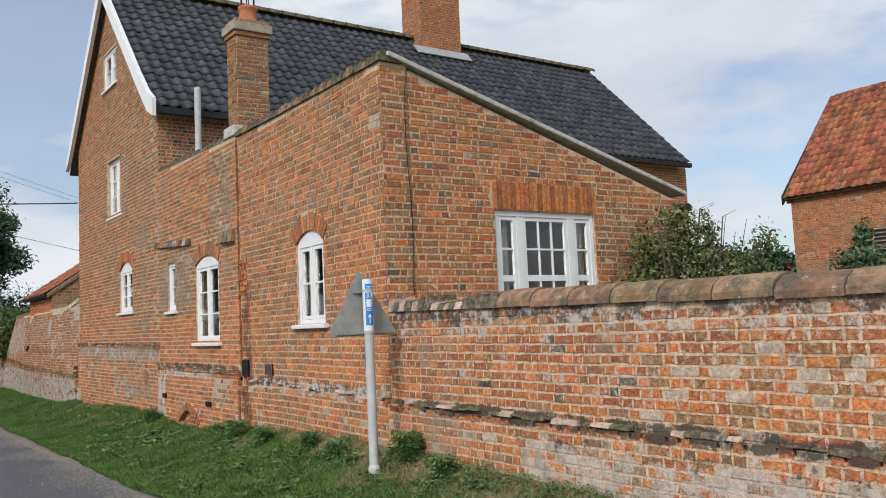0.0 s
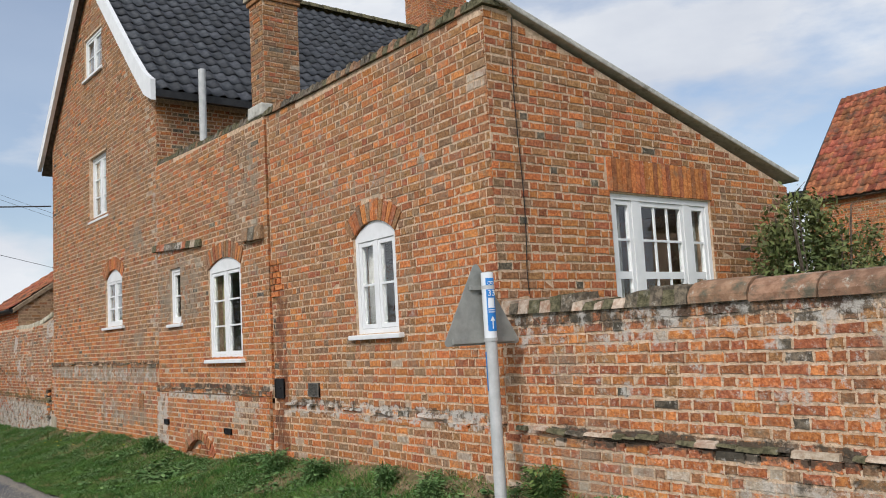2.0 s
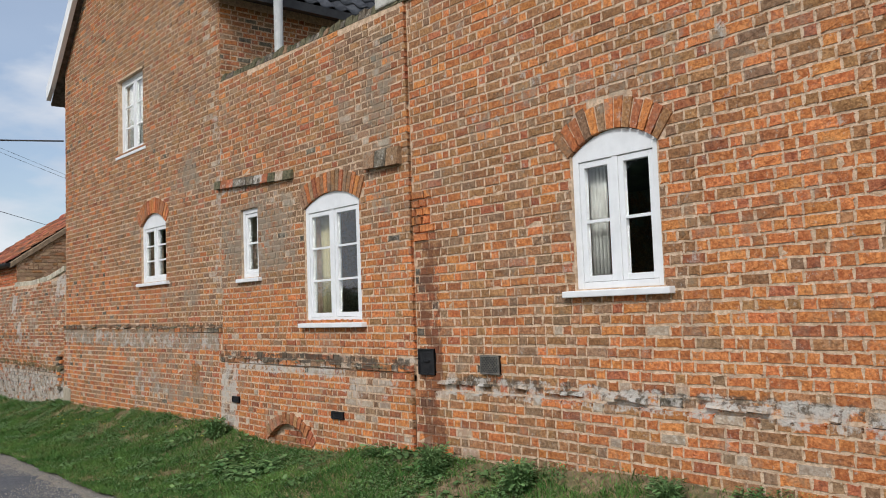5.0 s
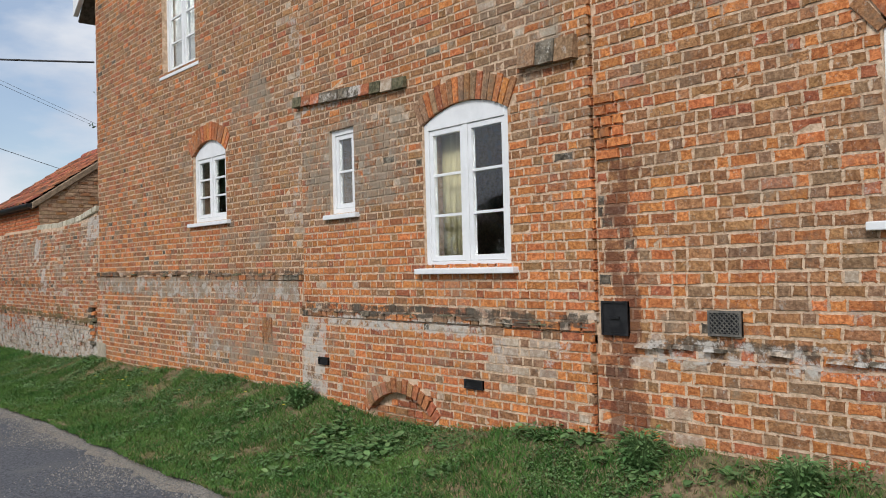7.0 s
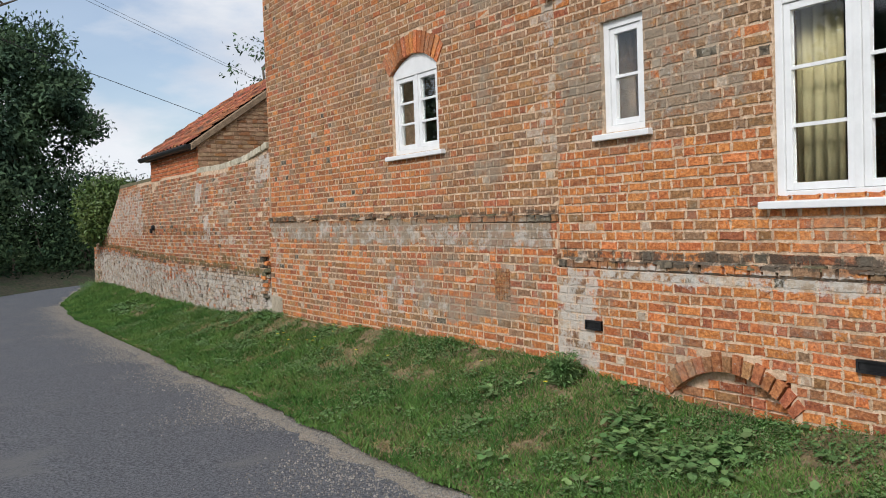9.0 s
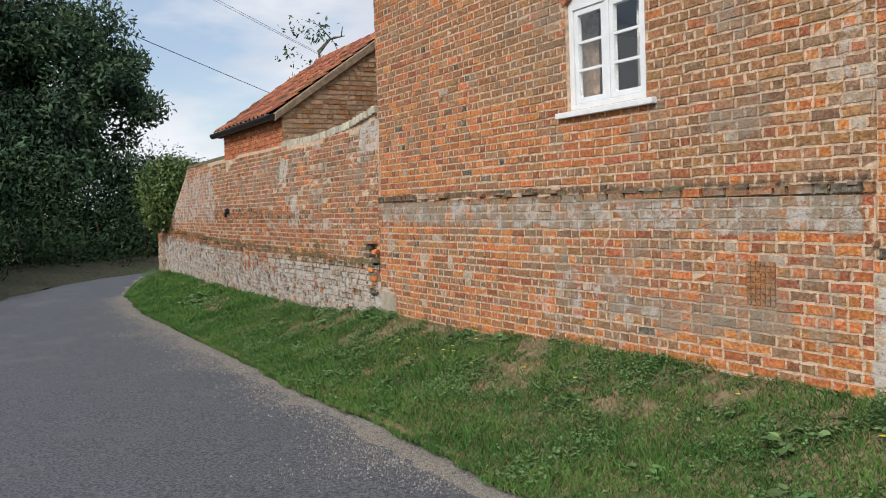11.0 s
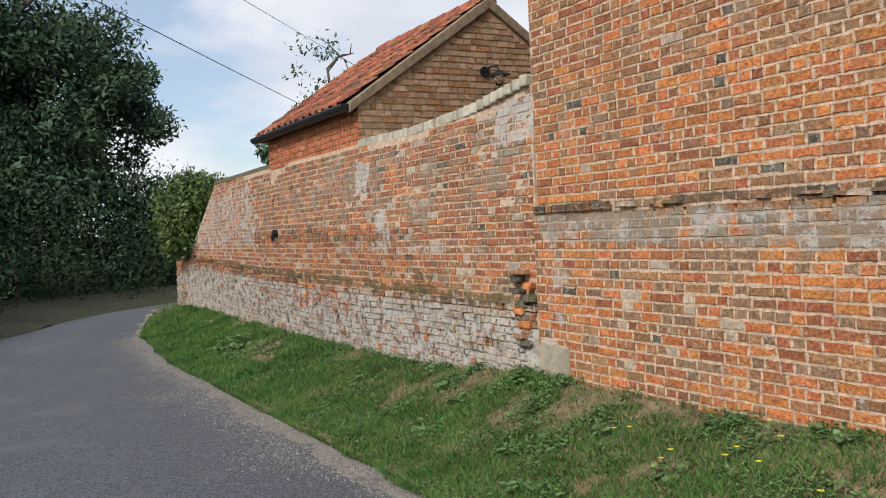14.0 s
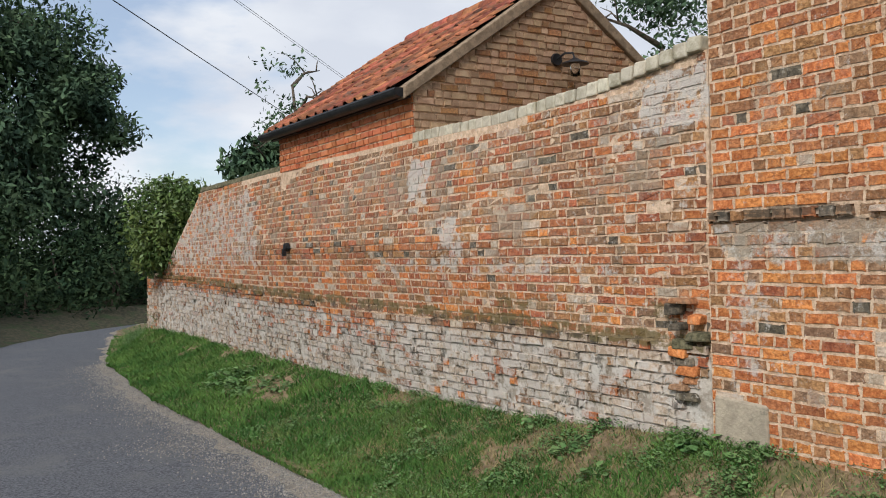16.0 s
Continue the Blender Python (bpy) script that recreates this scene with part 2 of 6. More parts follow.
def stain_group(name, stains):
    """A node group that lays the stains of one stretch of masonry over a colour."""
    grp = bpy.data.node_groups.new(name, "ShaderNodeTree")
    grp.interface.new_socket("Color", in_out="INPUT", socket_type="NodeSocketColor")
    grp.interface.new_socket("Color", in_out="OUTPUT", socket_type="NodeSocketColor")
    n, l = grp.nodes, grp.links
    start, end = n.new("NodeGroupInput"), n.new("NodeGroupOutput")
    geo, sep = n.new("ShaderNodeNewGeometry"), n.new("ShaderNodeSeparateXYZ")
    l.new(geo.outputs["Position"], sep.inputs[0])

    def calc(op, a, b, c=None):
        q = n.new("ShaderNodeMath")
        q.operation = op
        for i, v in enumerate((a, b, c)):
            if v is None:
                continue
            if isinstance(v, (int, float)):
                q.inputs[i].default_value = v
            else:
                l.new(v, q.inputs[i])
        return q.outputs[0]

    def grain(scale, detail, rough, shift):
        mp, t = n.new("ShaderNodeMapping"), n.new("ShaderNodeTexNoise")
        mp.inputs["Location"].default_value = (shift, shift * 0.7, shift * 1.3)
        t.inputs["Scale"].default_value, t.inputs["Detail"].default_value, t.inputs["Roughness"].default_value = scale, detail, rough
        l.new(geo.outputs["Position"], mp.inputs["Vector"])
        l.new(mp.outputs["Vector"], t.inputs["Vector"])
        return t

    def ranged(v, a, b, c, d):
        q = n.new("ShaderNodeMapRange")
        l.new(v, q.inputs["Value"])
        for key, w in (("From Min", a), ("From Max", b), ("To Min", c), ("To Max", d)):
            q.inputs[key].default_value = w
        return q.outputs["Result"]

    warp = n.new("ShaderNodeSeparateColor")
    l.new(grain(2.2, 5, 0.6, 3.0).outputs["Color"], warp.inputs[0])
    grains = {"D": grain(26.0, 7, 0.75, 5.0).outputs["Fac"], "E": grain(20.0, 7, 0.75, 17.0).outputs["Fac"], "A": grain(7.0, 9, 0.78, 0.0).outputs["Fac"], "B": grain(5.5, 9, 0.76, 11.0).outputs["Fac"], "C": grain(1.3, 8, 0.7, 23.0).outputs["Fac"]}
    off_y, off_z = calc("SUBTRACT", warp.outputs[0], 0.5), calc("SUBTRACT", warp.outputs[1], 0.5)
    col = start.outputs[0]
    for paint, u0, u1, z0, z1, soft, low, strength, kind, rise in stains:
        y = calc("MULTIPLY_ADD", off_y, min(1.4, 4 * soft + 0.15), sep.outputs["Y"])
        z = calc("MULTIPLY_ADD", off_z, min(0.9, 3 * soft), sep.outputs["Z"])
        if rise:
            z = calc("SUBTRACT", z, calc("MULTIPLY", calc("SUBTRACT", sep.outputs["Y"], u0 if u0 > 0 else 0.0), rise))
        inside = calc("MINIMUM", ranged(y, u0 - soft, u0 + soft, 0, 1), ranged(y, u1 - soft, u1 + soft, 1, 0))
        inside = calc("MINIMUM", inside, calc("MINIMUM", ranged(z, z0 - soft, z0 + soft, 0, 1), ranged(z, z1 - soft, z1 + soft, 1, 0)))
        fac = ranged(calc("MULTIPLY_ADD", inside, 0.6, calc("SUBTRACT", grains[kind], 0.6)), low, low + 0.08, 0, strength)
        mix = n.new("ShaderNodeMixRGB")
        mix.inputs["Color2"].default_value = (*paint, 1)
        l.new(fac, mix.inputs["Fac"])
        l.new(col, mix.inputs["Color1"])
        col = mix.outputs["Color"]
    l.new(col, end.inputs[0])
    return grp


def stain(mats, grp):
    for m in mats:
        n, l = m.node_tree.nodes, m.node_tree.links
        base = n["Principled BSDF"].inputs["Base Color"]
        q = n.new("ShaderNodeGroup")
        q.node_tree = grp
        l.new(base.links[0].from_socket, q.inputs[0])
        l.new(q.outputs[0], base)


MOSS = make_mat("moss_and_lichen", (0.07, 0.065, 0.035), (0.17, 0.15, 0.085), 26, 1.0, 1.0, 70, (0.30, 0.28, 0.22), 0.58, 9.0)
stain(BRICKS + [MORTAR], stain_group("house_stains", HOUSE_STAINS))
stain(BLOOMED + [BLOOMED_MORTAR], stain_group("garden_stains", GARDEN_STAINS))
stain(WORN + [WORN_MORTAR, LIMEWASH], stain_group("lane_wall_stains", FAR_STAINS))
WHITE = make_mat("white_paint", (0.76, 0.76, 0.75), (0.82, 0.82, 0.81), 5, 0.45, 0.06, 40, (0.66, 0.65, 0.61), 0.66, 4.0)
COPE_BRICK = make_mat("pale_coping_brick", (0.42, 0.37, 0.27), (0.56, 0.51, 0.39), 14, 0.95, 0.6, 60, (0.27, 0.24, 0.15), 0.56, 6.0, 0.2)
COPE_TILE = make_mat("terracotta_coping", (0.20, 0.115, 0.065), (0.32, 0.20, 0.12), 10, 0.9, 0.6, 60, (0.10, 0.092, 0.062), 0.48, 6.0, 0.3, speck=(0.45, 0.42, 0.34), speck_lo=0.58, speck_scale=14)
PALE_BRICK = make_mat("dun_brick", (0.33, 0.205, 0.12), (0.47, 0.315, 0.195), 14, 0.92, 0.5, 70, (0.46, 0.34, 0.22), 0.6, 3.0, 0.25)
NEW_BRICK = make_mat("fresh_orange_brick", (0.46, 0.14, 0.055), (0.55, 0.19, 0.08), 14, 0.9, 0.4, 70, None, 0.5, 1, 0.2)
BLACK_TILE = make_mat("black_glazed_pantile", (0.028, 0.031, 0.038), (0.06, 0.063, 0.07), 9, 0.5, 0.35, 50, (0.12, 0.115, 0.075), 0.62, 2.2, 0.35, spec=0.4)
RED_TILE = make_mat("orange_clay_pantile", (0.24, 0.078, 0.042), (0.40, 0.14, 0.068), 9, 0.85, 0.4, 50, (0.13, 0.075, 0.05), 0.50, 2.6, 0.38)
ASPHALT = make_mat("worn_asphalt", (0.062, 0.067, 0.076), (0.165, 0.17, 0.183), 48, 0.9, 1.0, 130, (0.150, 0.150, 0.150), 0.54, 0.8)
GRIT = make_mat("road_edge_grit", (0.21, 0.185, 0.15), (0.36, 0.315, 0.25), 40, 0.97, 0.9, 120, (0.11, 0.10, 0.085), 0.55, 2.0)
PEBBLE = make_mat("grey_grit", (0.15, 0.145, 0.135), (0.34, 0.315, 0.275), 30, 0.95, 0.3, 60, None, 0.5, 1, 0.3)
SOIL = make_mat("verge_soil", (0.15, 0.108, 0.062), (0.29, 0.21, 0.125), 14, 1.0, 0.9, 60, (0.07, 0.10, 0.03), 0.52, 1.6)
FIELD = make_mat("rough_grassland", (0.05, 0.085, 0.025), (0.11, 0.13, 0.05), 5, 1.0, 0.8, 20, (0.16, 0.13, 0.07), 0.55, 0.3)
GRASS = make_mat("grass_blade", (0.05, 0.13, 0.022), (0.105, 0.20, 0.04), 1.4, 0.75, 0, 10, (0.17, 0.20, 0.065), 0.58, 1.1, 0.45)
DRY_GRASS = make_mat("dry_grass", (0.20, 0.17, 0.07), (0.33, 0.27, 0.125), 3, 0.9, 0, 10, None, 0.5, 1, 0.3)
WEED = make_mat("weed_leaf", (0.085, 0.17, 0.05), (0.15, 0.24, 0.085), 6, 0.7, 0, 10, None, 0.5, 1, 0.35)
LEAF_DARK = make_mat("dark_tree_leaf", (0.046, 0.080, 0.052), (0.10, 0.155, 0.080), 0.8, 0.9, 0, 10, None, 0.5, 1, 0.4, spec=0.08)
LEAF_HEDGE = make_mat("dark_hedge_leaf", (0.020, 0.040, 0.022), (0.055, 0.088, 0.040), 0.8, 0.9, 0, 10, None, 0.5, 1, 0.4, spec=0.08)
LEAF_MID = make_mat("shrub_leaf", (0.09, 0.115, 0.035), (0.16, 0.175, 0.06), 1.5, 0.65, 0, 10, None, 0.5, 1, 0.4)
LITTER = make_mat("leaf_litter", (0.032, 0.034, 0.019), (0.075, 0.066, 0.04), 9, 1.0, 0.9, 40, (0.035, 0.06, 0.02), 0.52, 1.5)
LEAF_IVY = make_mat("ivy_leaf", (0.06, 0.11, 0.025), (0.12, 0.17, 0.045), 1.2, 0.5, 0, 10, (0.03, 0.06, 0.018), 0.55, 0.9, 0.4)
BARK = make_mat("bark", (0.07, 0.055, 0.04), (0.14, 0.11, 0.085), 12, 0.95, 0.9, 40)
PETAL = make_mat("yellow_petal", (0.75, 0.58, 0.03), (0.85, 0.68, 0.05), 9, 0.7, 0)
ROSE = make_mat("red_petal", (0.5, 0.03, 0.02), (0.6, 0.06, 0.04), 9, 0.7, 0)
VERGE_MORTAR = make_mat("brown_bedding_mortar", (0.20, 0.145, 0.095), (0.32, 0.235, 0.155), 12, 0.95, 0.6, 50)
STONE = make_mat("weathered_stone", (0.32, 0.27, 0.20), (0.45, 0.38, 0.28), 10, 0.95, 0.7, 50, (0.18, 0.16, 0.12), 0.55, 5)
LEAD = make_mat("grey_lead", (0.30, 0.30, 0.30), (0.42, 0.42, 0.41), 10, 0.6, 0.2, 40)
CEMENT = make_mat("cement_fillet", (0.44, 0.42, 0.37), (0.57, 0.55, 0.49), 12, 0.95, 0.6, 50, (0.20, 0.18, 0.13), 0.55, 4)
POLE_GREY = make_mat("galvanised_grey", (0.46, 0.47, 0.46), (0.56, 0.56, 0.55), 7, 0.5, 0.08, 40, (0.36, 0.35, 0.33), 0.6, 3, metal=0.0)
SIGN_BACK = make_mat("sign_back_grey", (0.27, 0.275, 0.25), (0.35, 0.35, 0.32), 5, 0.6, 0.08, 30, (0.20, 0.20, 0.18), 0.62, 6)
BLUE = make_mat("blue_film", (0.03, 0.19, 0.55), (0.04, 0.24, 0.62), 4, 0.4, 0)
WHITE_FILM = make_mat("white_film", (0.75, 0.78, 0.8), (0.8, 0.82, 0.84), 4, 0.4, 0)
BLACK_METAL = make_mat("black_painted_metal", (0.012, 0.012, 0.013), (0.025, 0.025, 0.026), 9, 0.45, 0.1, 40)
IRON = make_mat("cast_iron_grille", (0.10, 0.095, 0.085), (0.17, 0.155, 0.13), 20, 0.8, 0.4, 60)
CABLE = make_mat("black_cable", (0.015, 0.015, 0.016), (0.02, 0.02, 0.02), 9, 0.6, 0)
ROOM = make_mat("dim_room_plaster", (0.07, 0.066, 0.06), (0.09, 0.085, 0.075), 2, 0.9, 0)
CURTAIN = make_mat("cream_curtain", (0.40, 0.39, 0.35), (0.48, 0.47, 0.43), 6, 0.9, 0.1, 80)
YELLOW_BLIND = make_mat("straw_curtain", (0.30, 0.26, 0.14), (0.36, 0.32, 0.18), 6, 0.9, 0.1, 80)
POT = make_mat("terracotta_pot", (0.42, 0.15, 0.07), (0.52, 0.21, 0.10), 8, 0.85, 0.2, 40)


def make_glass():
    m = bpy.data.materials.new("window_glass")
    m.use_nodes = True
    p = m.node_tree.nodes["Principled BSDF"]
    p.inputs["Base Color"].default_value = (0.95, 0.97, 0.96, 1)
    p.inputs["Roughness"].default_value = 0.01
    p.inputs["IOR"].default_value = 1.5
    p.inputs["Transmission Weight"].default_value = 1.0
    return m


GLASS = make_glass()

# ---- mesh helpers ----
class Geo:
    """Gathers points and faces of one mesh."""

    def __init__(self):
        self.v, self.f, self.m = [], [], []

    def hexa(self, p, mi=0):
        """Eight corners: four below, four above, both counter-clockwise from above."""
        k = len(self.v)
        self.v += [tuple(q) for q in p]
        for a in ((3, 2, 1, 0), (4, 5, 6, 7), (0, 1, 5, 4), (1, 2, 6, 5), (2, 3, 7, 6), (3, 0, 4, 7)):
            self.f.append(tuple(k + i for i in a))
            self.m.append(mi)

    def box(self, x0, y0, z0, x1, y1, z1, mi=0):
        self.hexa([(x0, y0, z0), (x1, y0, z0), (x1, y1, z0), (x0, y1, z0), (x0, y0, z1), (x1, y0, z1), (x1, y1, z1), (x0, y1, z1)], mi)

    def poly(self, pts, mi=0):
        k = len(self.v)
        self.v += [tuple(q) for q in pts]
        self.f.append(tuple(range(k, k + len(pts))))
        self.m.append(mi)

    def prism(self, lower, upper, mi=0):
        """Two alike outlines joined by sides and closed."""
        k, n = len(self.v), len(lower)
        self.v += [tuple(q) for q in lower] + [tuple(q) for q in upper]
        self.f.append(tuple(k + i for i in reversed(range(n))))
        self.f.append(tuple(k + n + i for i in range(n)))
        self.m += [mi, mi]
        for i in range(n):
            j = (i + 1) % n
            self.f.append((k + i, k + j, k + n + j, k + n + i))
            self.m.append(mi)

    def tube(self, pts, radii, sides=8, mi=0):
        k = len(self.v)
        pts = [Vector(q) for q in pts]
        for i, q in enumerate(pts):
            way = (pts[min(i + 1, len(pts) - 1)] - pts[max(i - 1, 0)]).normalized()
            side = way.cross(Vector((0.13, 0.31, 1)) if abs(way.z) < 0.9 else Vector((1, 0.2, 0))).normalized()
            up = side.cross(way)
            for s in range(sides):
                a = 2 * math.pi * s / sides
                self.v.append(tuple(q + (side * math.cos(a) + up * math.sin(a)) * radii[i]))
        for i in range(len(pts) - 1):
            for s in range(sides):
                a, b = k + i * sides + s, k + i * sides + (s + 1) % sides
                self.f.append((a, b, b + sides, a + sides))
                self.m.append(mi)
        self.f.append(tuple(k + s for s in reversed(range(sides))))
        self.f.append(tuple(k + (len(pts) - 1) * sides + s for s in range(sides)))
        self.m += [mi, mi]

    def data(self, name, mats):
        me = bpy.data.meshes.new(name)
        me.from_pydata(self.v, [], self.f)
        for m in mats:
            me.materials.append(m)
        if len(mats) > 1:
            me.polygons.foreach_set("material_index", self.m)
        me.update()
        return me

    def make(self, name, mats, parent=None, smooth=False, flip=True):
        if not isinstance(mats, (list, tuple)):
            mats = [mats]
        me = self.data(name, mats)
        if flip:
            bm = bmesh.new()
            bm.from_mesh(me)
            bmesh.ops.recalc_face_normals(bm, faces=bm.faces)
            bm.to_mesh(me)
            bm.free()
        if smooth:
            me.polygons.foreach_set("use_smooth", [True] * len(me.polygons))
        ob = new(name, me)
        if parent:
            ob.parent = parent
        return ob


def part(name, bm, material, parent, label=""):
    me = bpy.data.meshes.new(name)
    bm.to_mesh(me)
    bm.free()
    me.materials.append(material)
    ob = new(name, me)
    ob.parent = parent
    return tagged(ob, label)


def empty(name, m=None):
    ob = new(name)
    if m is not None:
        ob.matrix_world = m
    return ob


def lerp(table, u):
    return float(np.interp(u, [a for a, _ in table], [b for _, b in table]))


def n3(x, y, z):
    return noise.noise(Vector((x, y, z)))


# ---- plan ----
WALL_X = [(-8, 4.42), (5, 4.50), (7.5, 4.56), (9, 4.64), (10.5, 4.70), (12, 4.72), (15.8, 4.76), (22.4, 4.72), (26, 4.74), (28.8, 4.80), (33, 4.97), (35, 5.05), (37.4, 5.0), (40, 5.0)]
BASE_Z = [(-8, 0.30), (4.5, 0.31), (7.5, 0.36), (9.5, 0.36), (10.5, 0.27), (12.3, 0.24), (13.6, 0.05), (14.5, 0.05), (15.6, 0.16), (18.5, 0.17), (20.4, 0.06), (22.4, 0.08), (24.4, -0.08), (29, -0.12), (36, -0.16), (40, -0.35), (60, -0.7)]
ROAD_R = [(-20, 2.75), (5, 2.78), (10, 2.86), (14, 2.92), (17, 3.0), (22, 3.06), (26, 3.12), (30.5, 3.25), (34.5, 3.65), (37.5, 4.2), (41, 5.0), (44.8, 6.0), (48, 7.6), (52, 11), (56, 18), (60, 30)]
ROAD_L = [(-20, -1.6), (20, -1.3), (30, -0.6), (37.3, 0.95), (42.5, 2.9), (45, 4.6), (47.4, 7.0), (50, 11), (54, 18), (58, 30)]
COURSE = 0.0693


def verge_edge(y):
    return lerp(ROAD_R, y) + 0.10 * n3(0.3, y * 0.8, 2.2) + 0.07 * n3(1.3, y * 2.7, 2.2) + 0.03 * n3(2.3, y * 7, 2.2)


def road_surf(x, y):
    return road_z(y) + 0.012 - 0.012 * abs(x - (lerp(ROAD_L, y) + lerp(ROAD_R, y)) / 2)


def road_z(y):
    return -0.017 * y if y < 60 else -1.02


def ground_z(x, y):
    """Height of the verge and the land beyond."""
    r = road_z(y)
    xr, xw = lerp(ROAD_R, y), lerp(WALL_X, y)
    if y > 37.4:
        xw = xr + 2.0
    if y < 47 and x > xr:
        s = min(1.0, max(0.0, (x - xr) / max(0.3, xw - 0.1 - xr)))
        return r - 0.015 + (lerp(BASE_Z, y) - r + 0.015) * (0.35 * s + 0.65 * s * s) + 0.025 * n3(x * 1.7, y * 1.7, 3) * s
    return r + 0.02


def west(u, v, d, bulge=None):
    """A point on the walls along the lane: u along it, v up, d out of its face."""
    x = lerp(WALL_X, u) - d
    if bulge:
        x -= bulge(u, v)
    return (x, u, v)


END_Y = 7.5


def south(u, v, d, bulge=None):
    return (u, END_Y - d, v)


# ---- walls of brick ----
def slab(g, place, u0, u1, z0, top, openings, thick, d=0.0, bulge=None, cuts=(), mi=0, step=1.5):
    """Masonry body with holes: cells between the lines of its openings, under a top line."""
    us = sorted({u0, u1, *cuts, *([a for a, _ in WALL_X if u0 < a < u1] if place is west else []), *[a for o in openings for a in o[:2]], *[u for u, _ in top if u0 < u < u1]})
    fine = [us[0]]
    for a in us[1:]:
        n = max(1, int((a - fine[-1]) / step))
        b = fine[-1]
        fine += [b + (a - b) * (i + 1) / n for i in range(n)]
    for a, b in zip(fine, fine[1:]):
        ta, tb = lerp(top, a + 1e-6), lerp(top, b - 1e-6)
        holes = sorted((o[2], o[3]) for o in openings if o[0] < (a + b) / 2 < o[1])
        spans, low = [], z0
        for h0, h1 in holes:
            spans.append((low, h0, h0))
            low = h1
        spans.append((low, ta, tb))
        for lo, ha, hb in spans:
            if ha - lo < 0.002 and hb - lo < 0.002:
                continue
            rows = 14 if bulge else 1
            for k in range(rows):
                p = lambda u, w, h, dd: place(u, lo + (h - lo) * w, dd, bulge if dd > -thick else None)
                w0, w1 = k / rows, (k + 1) / rows
                g.hexa([p(a, w0, ha, d), p(b, w0, hb, d), p(b, w0, hb, -thick), p(a, w0, ha, -thick), p(a, w1, ha, d), p(b, w1, hb, d), p(b, w1, hb, -thick), p(a, w1, ha, -thick)], mi)


def brick_points(hl, hh, depth, ch, rng, wob):
    """A worn brick in its own axes: along x, out along -y, up z; its corners are rubbed off."""
    j = lambda k: rng.uniform(-k, k)
    back, front = [], []
    for sx, sz in ((-1, -1), (1, -1), (1, 1), (-1, 1)):
        cut_x, cut_z = min(hl * 0.3, 0.004 + rng.uniform(0, 0.008)), 0.003 + rng.uniform(0, 0.006)
        pair = [(sx * hl, sz * (hh - cut_z)), (sx * (hl - cut_x), sz * hh)]
        for x, z in pair if sx * sz < 0 else pair[::-1]:
            x, z = x + j(wob * 0.6), z + j(wob * 0.45)
            back.append((x, depth, z))
            front.append((x - sx * ch, -0.002 + j(wob * 0.4), z - sz * ch * 0.8))
    return back + front


BRICK_FACES = [tuple(range(8, 16))] + [(i, (i + 1) % 8, 8 + (i + 1) % 8, 8 + i) for i in range(8)]
SHARED = {}


def shared_brick(kind, mat, k):
    key = (kind, mat.name, k)
    if key not in SHARED:
        rng = random.Random(len(SHARED) + 77)
        g = Geo()
        g.v = brick_points(0.105 if kind == "s" else 0.05, 0.0275, 0.03, 0.0022, rng, 0.005)
        g.f, g.m = BRICK_FACES, [0] * len(BRICK_FACES)
        SHARED[key] = g.data("brick", [mat])
    return SHARED[key]


